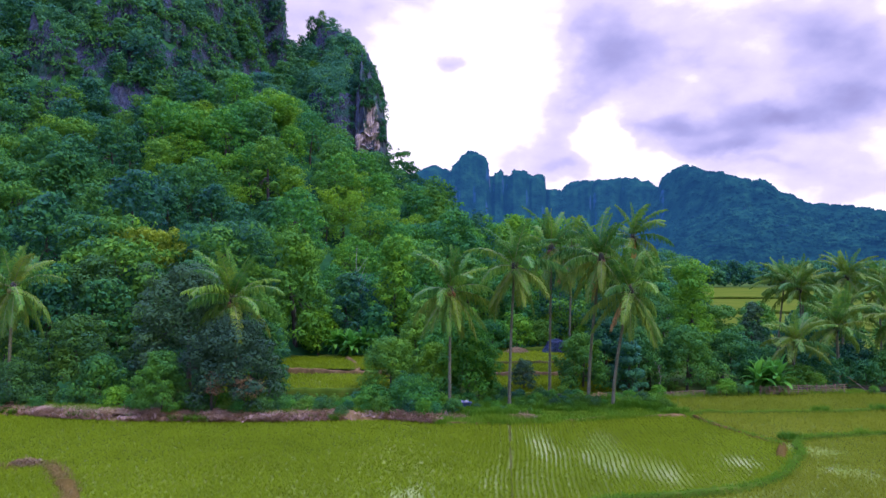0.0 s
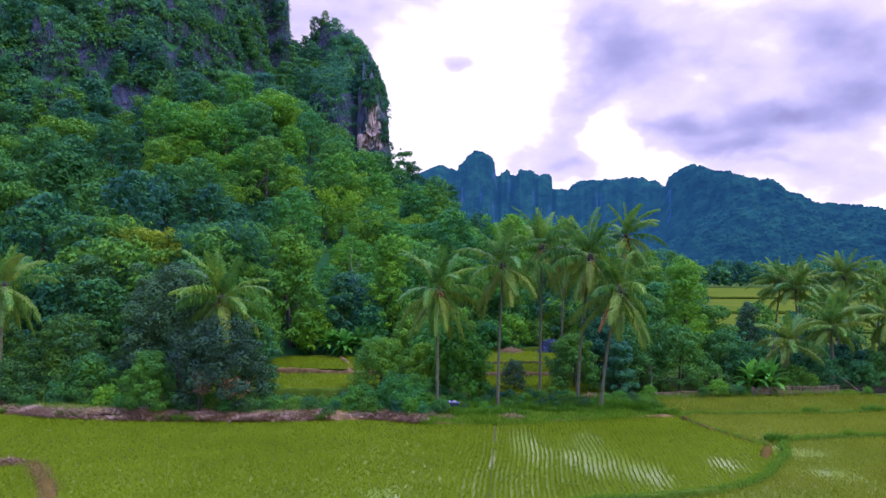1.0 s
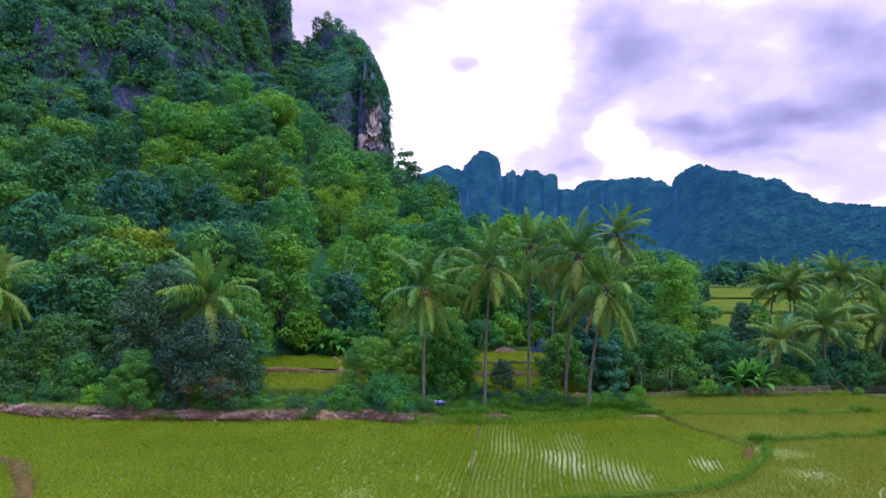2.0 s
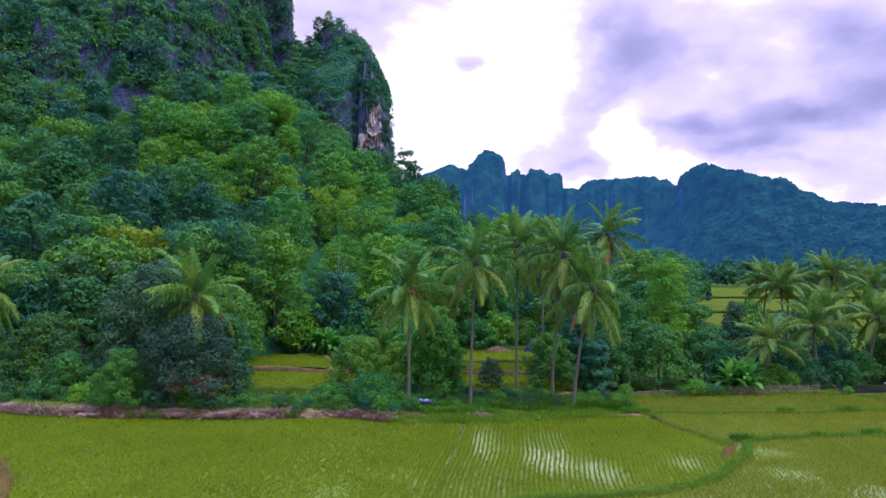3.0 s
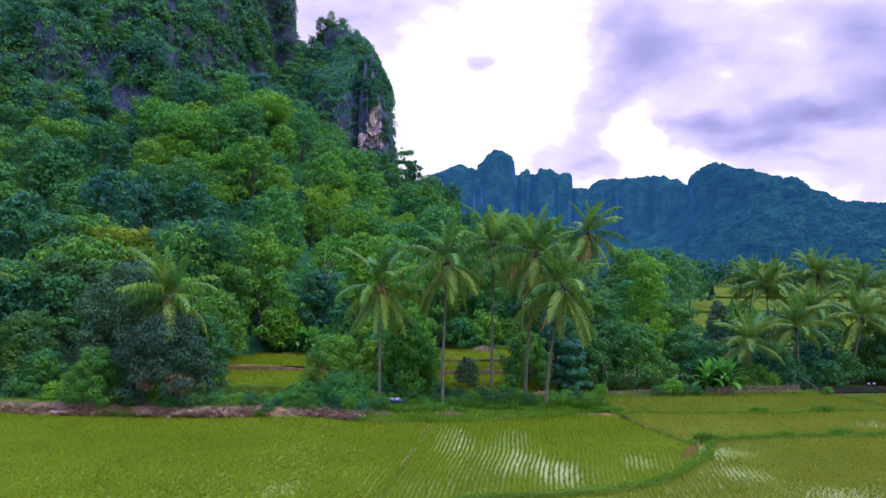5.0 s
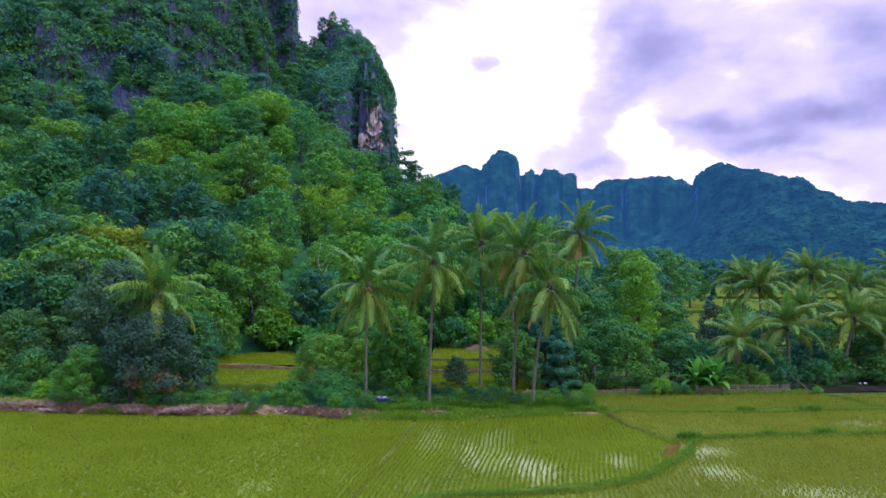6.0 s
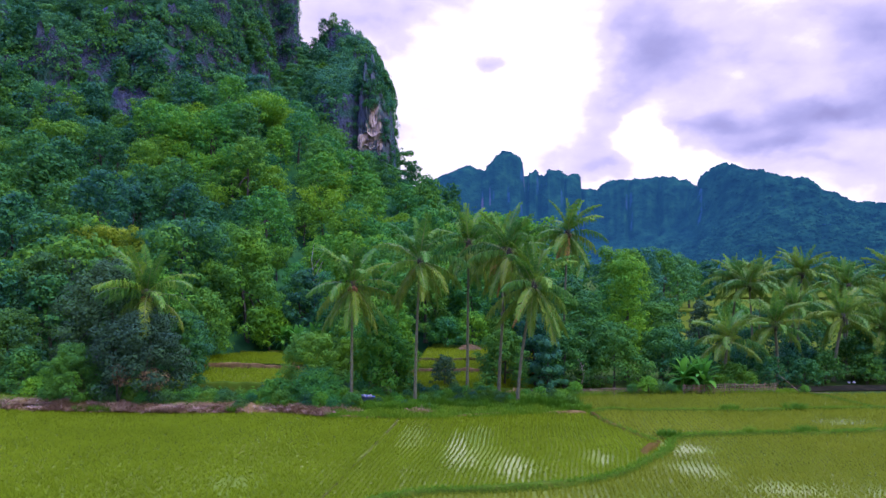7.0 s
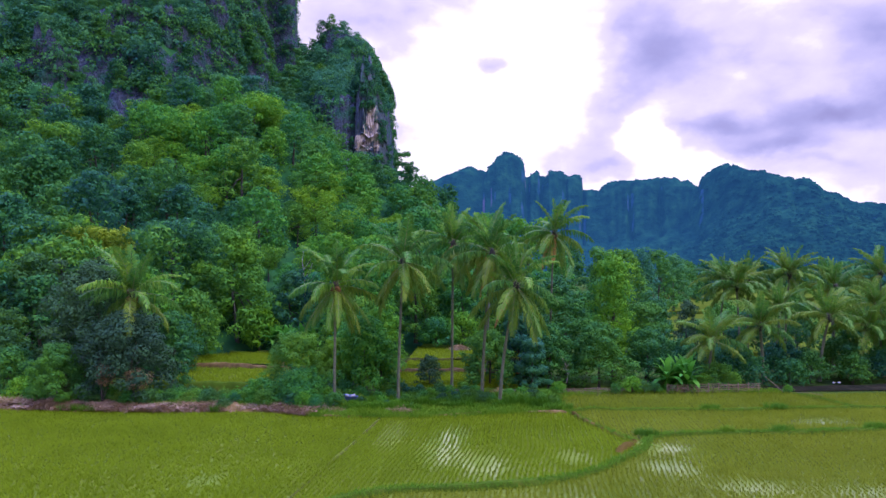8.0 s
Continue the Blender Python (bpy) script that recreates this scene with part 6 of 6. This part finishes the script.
def palm(x, y, z, crown, lean=(0, 0), reach=1.0, seed=0, fronds=26, dry=2, nuts=5, fat=0.15, label="tall coconut palm with a grey ringed trunk and arching fronds", old=0.0, span=8.0):
    rng = np.random.RandomState(seed)
    t = thing("coconut_palm", label, "palm tree", pose(x, y, z), "coconut palms")
    top = crown - z
    fronds = int(fronds * 0.84)
    k = np.linspace(0, 1, 24)
    spine = np.stack([lean[0] * k ** 1.6, lean[1] * k ** 1.6, k * top - 0.3 * (1 - k)], -1)
    rad = fat * 0.88 * (1.0 - 0.32 * k) * (1 + 0.6 * np.exp(-k * 22)) * (1 + 0.05 * (np.arange(24) % 2))
    part("trunk", mesh_of("trunk", *tube(spine, rad, 9), PALM_TRUNK, True), t)
    head = spine[-1]
    for i in range(fronds):
        u = (i + 0.5) / fronds
        kind = int(np.clip(u ** 0.88 * span + rng.uniform(-0.5, 0.5), 0, 6))
        if i >= fronds - dry:
            kind = 7
        elif rng.rand() < old and kind in (1, 2, 3, 4):
            kind = 8 if kind < 3 else 9
        turn = i * 2.39996 + rng.uniform(-0.25, 0.25)
        s = reach * rng.uniform(0.86, 1.1) * (0.82 if kind in (0, 7) else 1.0)
        me, rm = FRONDS[kind][rng.randint(2)]
        m = Matrix.LocRotScale(Vector(head), Euler((rng.uniform(-0.25, 0.25), rng.uniform(-0.12, 0.12), turn)), Vector((s, s, s)))
        fr = part("frond", me, t, FROND_KINDS[kind][4], m)
        part("rib", rm, fr)
    for i in range(nuts):
        a = i * 6.28 / max(nuts, 1) + rng.rand()
        part("coconut", NUT_MESH, t, "", pose(head[0] + 0.26 * math.cos(a), head[1] + 0.26 * math.sin(a), head[2] - 0.25 - 0.15 * rng.rand()))
    bm = bmesh.new()
    bmesh.ops.create_uvsphere(bm, u_segments=10, v_segments=7, radius=0.27)
    for v in bm.verts:
        v.co = Vector((v.co.x, v.co.y, v.co.z * 1.9)) + Vector(head)
    me = bpy.data.meshes.new("crown_shaft")
    bm.to_mesh(me)
    bm.free()
    me.materials.append(BARK)
    part("crown_shaft", me, t, "fibrous brown crown base")
    return t


palm(0.55, 55.5, 0.2, 10.0, (0.05, 0.0), 0.94, 1, 33, 0, 12, 0.15)
palm(5.6, 57.4, 0.2, 12.0, (0.45, -0.3), 0.98, 2, 32, 0, 0, 0.15)
palm(9.9, 63.0, 0.3, 13.7, (0.15, -0.4), 0.98, 3, 30, 0, 3, 0.15)
palm(12.7, 59.4, 0.2, 12.7, (0.9, -1.4), 1.0, 4, 32, 2, 3, 0.16)
palm(14.2, 56.9, 0.2, 10.0, (1.35, -0.8), 1.0, 5, 31, 1, 0, 0.16)
palm(19.8, 72.4, 0.2, 15.2, (0.5, -0.2), 0.95, 6, 29, 2, 3, 0.15)
palm(13.2, 71.0, 0.6, 13.8, (0.4, 0.1), 0.95, 16, 26, 1, 0, 0.14)
palm(-37.1, 58.0, 0.3, 10.2, (0.25, 0.0), 1.0, 7, 26, 0, 6, 0.17, old=0.4)
palm(-17.6, 58.2, 0.3, 9.1, (-0.3, -0.6), 1.08, 8, 32, 0, 2, 0.15, span=6.4)
palm(34.6, 67.4, 0.2, 4.5, (0.3, -0.3), 0.87, 9, 26, 0, 0, 0.19, "short young coconut palm beside the bamboo fence", old=0.6, span=6.2)
palm(40.9, 70.2, 0.2, 5.7, (-0.4, -0.4), 0.94, 10, 28, 0, 0, 0.20, "short coconut palm at the rice strip", old=0.6, span=6.2)
palm(40.4, 82.0, 0.3, 10.0, (0.9, -0.2), 0.87, 11, 28, 0, 0, old=0.6, span=6.2)
palm(42.0, 79.2, 0.3, 9.4, (-0.5, -0.4), 0.91, 12, 28, 0, 0, old=0.6, span=6.2)
palm(47.6, 80.9, 0.3, 10.8, (0.5, -0.4), 0.89, 13, 30, 0, 0, old=0.6, span=6.2)
palm(47.4, 72.4, 0.2, 6.4, (0.9, -0.3), 0.91, 14, 28, 0, 0, 0.19, "short coconut palm at the rice strip", old=0.6, span=6.2)
palm(52.6, 80.0, 0.3, 9.4, (0.4, 0.0), 0.87, 15, 27, 0, 0, old=0.6, span=6.2)
palm(55.5, 75.5, 0.3, 7.4, (-0.7, -0.2), 0.91, 17, 28, 0, 0, old=0.6, span=6.2)
palm(59.5, 83.0, 0.3, 10.9, (0.2, 0.0), 0.87, 18, 27, 0, 0, old=0.6, span=6.2)
palm(64.0, 79.0, 0.3, 8.6, (0.6, 0.0), 0.87, 19, 27, 0, 0, old=0.6, span=6.2)
palm(44.4, 75.8, 0.2, 7.2, (0.6, -0.3), 0.83, 21, 26, 0, 0, 0.17, "coconut palm with yellowing fronds in the grove", old=0.6, span=6.2)
palm(52.0, 73.6, 0.2, 5.4, (0.8, -0.3), 0.87, 22, 28, 0, 0, 0.19, "short coconut palm at the rice strip", old=0.6, span=6.2)
palm(44.8, 84.6, 0.3, 10.2, (0.2, -0.2), 0.87, 23, 27, 0, 0, old=0.6, span=6.2)
palm(55.6, 86.0, 0.3, 9.9, (-0.4, -0.2), 0.87, 24, 27, 0, 0, old=0.6, span=6.2)
palm(61.0, 76.0, 0.3, 6.6, (0.2, -0.2), 0.87, 26, 27, 0, 0, old=0.6, span=6.2)
palm(22.6, 86.0, 0.5, 8.6, (0.2, 0.0), 0.9, 20, 24, 1, 0)


# ---------------------------------------------------------------- banana plants
def banana_leaf(seed, length, rise, bend, width=0.32):
    rng = np.random.RandomState(seed)
    k = np.linspace(0, 1, 9)
    ang = np.radians(rise - bend * k ** 1.4)
    st = length / 8
    x, z = np.concatenate([[0], np.cumsum(np.cos(ang[:-1]) * st)]), np.concatenate([[0], np.cumsum(np.sin(ang[:-1]) * st)])
    w = width * np.sin(np.pi * np.clip(k * 0.86 + 0.12, 0, 1)) ** 0.7
    w[0] = 0.03
    v, f = [], []
    for i in range(9):
        n = len(v)
        j = w[i] * (1 + rng.uniform(-0.15, 0.1))
        v += [(x[i], -j, z[i] + j * 0.35), (x[i], 0, z[i]), (x[i], j, z[i] + j * 0.35)]
        if i:
            f += [(n - 3, n - 2, n + 1, n), (n - 2, n - 1, n + 2, n + 1)]
    return np.array(v), np.array(f)


def banana_plant(x, y, z, size, seed, stems=1, label="banana plant with broad bright green leaves"):
    rng = np.random.RandomState(seed)
    t = thing("banana_plant", label, "banana plant", pose(x, y, z), "banana plants")
    for s in range(stems):
        off = np.array([rng.uniform(-0.5, 0.5), rng.uniform(-0.35, 0.35), 0]) * size * (stems > 1)
        tall = size * rng.uniform(0.35, 0.75)
        k = np.linspace(0, 1, 6)
        spine = np.stack([off[0] + 0.1 * k, off[1] + 0 * k, k * tall], -1)
        part("stem", mesh_of("stem", *tube(spine, 0.13 * size ** 0.5 * (1 - 0.5 * k), 8), BANANA, True), t)
        for i in range(13):
            v, f = banana_leaf(seed * 20 + s * 13 + i, size * rng.uniform(0.7, 1.05), 84 - i * 6.0, 34 + i * 5.5, 0.19 * size ** 0.5)
            part("leaf", mesh_of("leaf", v, f, BANANA, True), t, "", pose(*(spine[-1] - np.array([0, 0, 0.05 * i])), 0, 0, math.degrees(i * 2.4 + rng.uniform(-0.3, 0.3))))
    return t


banana_plant(30.8, 65.2, 0.1, 2.45, 1, 7, "clump of banana plants with broad bright leaves beside the fence")
banana_plant(37.2, 69.6, 0.1, 1.4, 6, 1)
banana_plant(-11.0, 82.4, 1.5, 2.5, 2, 4)
banana_plant(-8.6, 82.8, 1.5, 2.3, 3, 4)
banana_plant(-13.2, 82.8, 1.5, 2.1, 4, 3)


# ---------------------------------------------------------------- fences and loose things
def bamboo_fence(x0, y0, x1, y1, rails, height, posts, seed, label):
    rng = np.random.RandomState(seed)
    t = thing("bamboo_fence", label, "fence", pose(x0, y0, 0))
    dx, dy = x1 - x0, y1 - y0
    for i in range(posts):
        k = i / (posts - 1)
        p = np.array([[dx * k, dy * k, -0.2], [dx * k + rng.uniform(-0.06, 0.06), dy * k, height * rng.uniform(1.0, 1.2)]])
        part("post", mesh_of("post", *tube(p, [0.05, 0.045], 7), BAMBOO, True), t)
    for r in range(rails):
        zr = height * (0.15 + 0.8 * r / max(rails - 1, 1))
        k = np.linspace(-0.02, 1.02, 12)
        p = np.stack([dx * k, dy * k - 0.06, zr + 0.03 * np.sin(k * 9 + r) + rng.randn(12) * 0.012], -1)
        part("rail", mesh_of("rail", *tube(p, np.full(12, 0.027), 6), BAMBOO, True), t)
    return t


bamboo_fence(29.75, 63.7, 38.4, 65.0, 5, 0.8, 10, 1, "weathered bamboo rail fence at the rice strip edge")
bamboo_fence(20.0, 62.8, 26.6, 63.6, 4, 0.5, 7, 2, "low broken bamboo fence behind the rice strip")


def stick(pts, r, label):
    return tagged(new("stick", mesh_of("stick", *tube(np.array(pts), np.linspace(r, r * 0.6, len(pts)), 6), BAMBOO, True)), label, "stick")


stick([(40.4, 64.6, 0.1), (39.8, 65.2, 0.8), (39.2, 65.8, 1.4)], 0.03, "bare pole leaning at the fence end")
stick([(40.6, 64.2, 0.1), (42.0, 63.4, 0.3), (43.2, 62.6, 0.12)], 0.025, "fallen pale branch on the paddy edge")


def bare_tree(x, y, z, h, seed):
    rng = np.random.RandomState(seed)
    t = thing("dead_tree", "slender dead tree with pale bare branches", "tree", pose(x, y, z))
    k = np.linspace(0, 1, 9)
    spine = np.stack([0.5 * np.sin(k * 3), 0 * k, k * h], -1)
    part("trunk", mesh_of("trunk", *tube(spine, 0.014 * h ** 0.8 * (1 - 0.7 * k), 7), BARK_PALE, True), t)
    for i in range(9):
        s = spine[4 + i % 5]
        a, l = rng.rand() * 6.28, h * rng.uniform(0.15, 0.3)
        q = np.linspace(0, 1, 5)
        p = np.stack([s[0] + math.cos(a) * l * q * 0.6, s[1] + math.sin(a) * l * q * 0.6, s[2] + l * q + 0.05 * np.sin(q * 6)], -1)
        part("branch", mesh_of("branch", *tube(p, 0.03 * (1 - 0.7 * q), 5), BARK_PALE, True), t)
    return t


bare_tree(-11.6, 89.5, 1.5, 11.2, 4)
bare_tree(20.3, 64.9, 0.1, 2.6, 6)


# ---------------------------------------------------------------- small things at the field edge
STRAW = leaf_material("pale_straw", (0.15, 0.105, 0.045), (0.26, 0.18, 0.082), (0.38, 0.275, 0.135), 1.0, 0.1, 0.85, 0.05)
TAN = leaf_material("withered_leaf", (0.16, 0.10, 0.05), (0.28, 0.18, 0.09), (0.40, 0.28, 0.15), 1.0, 0.2, 0.8, 0.05)
BLUE_PLASTIC = plain("faded_blue_plastic", (0.06, 0.09, 0.15), 0.5)
WHITE_CLOTH = plain("grey_white_sacking", (0.34, 0.33, 0.30), 0.8)
CONCRETE = plain("weathered_concrete", (0.16, 0.18, 0.20), 0.9, 0.4)


def straw_heap(x, y, z, w, d, h, seed, label):
    """A heap of loose straw: stalks lying at all angles over a low mound."""
    rng = np.random.RandomState(seed)
    n = 900
    a, r = rng.rand(n) * 6.283, np.sqrt(rng.rand(n))
    p = np.stack([np.cos(a) * r * w / 2, np.sin(a) * r * d / 2, h * (1 - r ** 2) * (0.3 + 0.7 * rng.rand(n))], -1)
    t = rng.randn(n, 3) * np.array([1.0, 0.7, 0.22])
    t /= np.linalg.norm(t, axis=1)[:, None]
    s = np.cross(t, rng.randn(n, 3))
    s /= np.linalg.norm(s, axis=1)[:, None]
    length = rng.uniform(0.18, 0.45, n)[:, None]
    v = np.stack([p - t * length - s * 0.02, p - t * length + s * 0.02, p + t * length + s * 0.02, p + t * length - s * 0.02], 1).reshape(-1, 3)
    v[:, 2] = np.maximum(v[:, 2], 0.0)
    ob = tagged(new("straw_mound", mesh_of("straw_mound", v, np.arange(n * 4).reshape(-1, 4), STRAW)), label, "straw mound")
    ob.matrix_basis = pose(x, y, z)


straw_heap(6.3, 53.2, 0.12, 2.4, 1.0, 0.30, 1, "flat heap of pale straw at the paddy edge")
straw_heap(0.9, 53.3, 0.12, 2.6, 1.0, 0.25, 2, "flat heap of dry straw at the bank end")
straw_heap(14.3, 61.6, 0.1, 1.5, 0.9, 0.5, 3, "brown straw pile under the trees")
straw_heap(9.6, 88.6, 0.95, 3.0, 1.6, 0.7, 4, "brown straw mound on the upper terrace")
straw_heap(-25.0, 40.9, 0.05, 1.5, 0.8, 0.30, 5, "brown straw heaped on the corner of the bund")
straw_heap(-10.5, 53.9, 0.45, 3.2, 1.2, 0.22, 6, "pale dry straw lying on the bank")
straw_heap(-25.5, 54.0, 0.45, 4.0, 1.4, 0.25, 7, "pinkish dry straw lying on the bank")


def boulder(x, y, z, w, d, h, seed, label):
    bm = bmesh.new()
    bmesh.ops.create_icosphere(bm, subdivisions=3, radius=1.0)
    for p in bm.verts:
        k = 1 + 0.22 * noise.noise(p.co * 1.4 + Vector((seed, 0, 0))) + 0.08 * noise.noise(p.co * 4)
        p.co = Vector((p.co.x * w / 2, p.co.y * d / 2, max(p.co.z, -0.3) * h)) * k
    me = bpy.data.meshes.new("boulder")
    bm.to_mesh(me)
    bm.free()
    me.materials.append(ROCK)
    ob = tagged(new("boulder", me), label, "boulder")
    ob.matrix_basis = pose(x, y, z)


boulder(14.9, 89.0, 1.0, 3.6, 2.6, 1.9, 2, "dark grey limestone boulder on the upper terrace")


def timber_stack(x, y, z, seed):
    rng = np.random.RandomState(seed)
    t = thing("timber_stack", "low stack of weathered brown poles on the verge", "timber", pose(x, y, z))
    for i in range(7):
        r = 0.09 + 0.03 * rng.rand()
        k = np.linspace(0, 1, 6)
        p = np.stack([(k - 0.5) * 2.6 + rng.uniform(-0.2, 0.2), 0.22 * (i % 4) + 0.03 * np.sin(k * 4 + i), 0.1 + 0.17 * (i // 4) + 0 * k], -1)
        part("pole", mesh_of("pole", *tube(p, np.full(6, r), 7), BARK, True), t)


timber_stack(10.9, 61.7, 0.1, 1)
timber_stack(16.0, 61.9, 0.1, 2)


def basin(x, y, z):
    """A blue plastic tub with pale sacks in it, added in place of a blue-grey water glint."""
    t = thing("plastic_tub", "blue tub with pale sacks, standing in for a water glint on the bank", "tub", pose(x, y, z, 0, 6, 20) @ Matrix.Scale(0.8, 4))
    rings = ((0.0, 0.0), (0.55, 0.0), (0.66, 0.35), (0.74, 0.78), (0.79, 0.82), (0.72, 0.78), (0.60, 0.42), (0.0, 0.40))
    n = 20
    a = np.linspace(0, 2 * np.pi, n, endpoint=False)
    v = np.concatenate([np.stack([np.cos(a) * r * 1.25, np.sin(a) * r, np.full(n, h)], -1) for r, h in rings])
    i, j = np.meshgrid(np.arange(len(rings) - 1), np.arange(n), indexing="ij")
    f = np.stack([i * n + j, i * n + (j + 1) % n, (i + 1) * n + (j + 1) % n, (i + 1) * n + j], -1).reshape(-1, 4)
    part("tub", mesh_of("tub", v, f, BLUE_PLASTIC, True), t)
    for k, (sx, sy) in enumerate(((-0.2, 0.1), (0.3, 0.0), (0.5, 0.25))):
        bm = bmesh.new()
        bmesh.ops.create_icosphere(bm, subdivisions=2, radius=0.16)
        for p in bm.verts:
            p.co = Vector((p.co.x * 1.2, p.co.y, p.co.z * 0.9)) * (1 + 0.25 * noise.noise(p.co * 5 + Vector((k, 0, 0)))) + Vector((sx, sy, 0.82))
        me = bpy.data.meshes.new("sack")
        bm.to_mesh(me)
        bm.free()
        me.materials.append(WHITE_CLOTH)
        part("sack", me, t, "pale crumpled sack")


basin(1.6, 56.2, 0.2)


def slab(name, label, category, x0, y0, x1, y1, z, w, h, material, seed):
    """A long, low, chipped block."""
    rng = np.random.RandomState(seed)
    k = np.linspace(0, 1, 14)
    d = np.array([x1 - x0, y1 - y0])
    nrm = np.array([-d[1], d[0]]) / np.linalg.norm(d)
    prof = ((-w / 2, -0.2), (-w / 2, h - 0.04), (-w / 2 + 0.04, h), (w / 2 - 0.04, h), (w / 2, h - 0.04), (w / 2, -0.2))
    v = np.array([[x0 + d[0] * q + nrm[0] * o, y0 + d[1] * q + nrm[1] * o, z + e + rng.uniform(-0.02, 0.02) * (e > 0)] for q in k for o, e in prof])
    m = len(prof)
    i, j = np.meshgrid(np.arange(13), np.arange(m - 1), indexing="ij")
    f = np.stack([i * m + j, i * m + j + 1, (i + 1) * m + j + 1, (i + 1) * m + j], -1).reshape(-1, 4)
    return tagged(new(name, mesh_of(name, v, f, material)), label, category)


slab("concrete_kerb", "low pale concrete channel edge under the trees", "kerb", 3.0, 58.2, 6.2, 58.9, 0.1, 0.30, 0.20, CONCRETE, 1)


def sack(x, y, z, seed):
    bm = bmesh.new()
    bmesh.ops.create_icosphere(bm, subdivisions=2, radius=0.12)
    for p in bm.verts:
        p.co = Vector((p.co.x * 1.5, p.co.y, max(p.co.z, -0.2) * 0.8)) * (1 + 0.25 * noise.noise(p.co * 4 + Vector((seed, 0, 0))))
    me = bpy.data.meshes.new("white_sack")
    bm.to_mesh(me)
    bm.free()
    me.materials.append(WHITE_CLOTH)
    ob = tagged(new("white_sack", me), "crumpled white sack lying under the palm grove", "sack")
    ob.matrix_basis = pose(x, y, z, 0, 0, seed * 40)


sack(47.6, 69.9, 0.15, 2)
sack(48.2, 70.1, 0.15, 5)


def withered_branch(x, y, z, h, seed):
    rng = np.random.RandomState(seed)
    t = thing("withered_branch", "broken branch with withered tan leaves against the mango tree", "branch", pose(x, y, z))
    bag = Bag()
    tips = []
    for i in range(6):
        k = np.linspace(0, 1, 6)
        a = rng.uniform(-0.5, 0.5)
        p = np.stack([k * h * math.sin(a), 0.2 * k * rng.randn(), k * h * math.cos(a)], -1)
        bag.add(*tube(p, 0.05 * (1 - 0.7 * k), 5))
        tips += [p[3], p[4], p[5]]
    part("stem", bag.mesh("stem", BARK, True), t)
    v, f = leaves(rng, np.array(tips), np.full(len(tips), 0.42), 420, 0.2, 0.9, 0.3, 0.5)
    part("foliage", mesh_of("foliage", v, f, TAN), t, "withered tan leaves")


withered_branch(-18.4, 52.9 + 1.0, 0.4, 2.9, 3)
withered_branch(-15.6, 54.2, 0.4, 2.4, 5)

# grass tufts on the bunds
rng = np.random.RandomState(91)
for cx, cy, r, n in ((23.8, 46.8, 0.55, 90), (29.6, 48.2, 0.4, 40), (33.5, 48.6, 0.6, 60), (31.0, 56.0, 0.5, 50), (36.5, 56.6, 0.7, 70), (18.8, 55.2, 0.9, 120), (17.2, 56.0, 0.8, 110), (40.5, 49.9, 0.6, 60)):
    a, q = rng.rand(n) * 6.283, np.sqrt(rng.rand(n)) * r
    tufts("grass_tuft", cx + np.cos(a) * q * 1.4, cy + np.sin(a) * q * 0.6, 0.18, 0.42, 0.25, 5, GRASS, "tuft of taller grass on the bund", "grass", int(cx * 10), 0.022, 0.9)
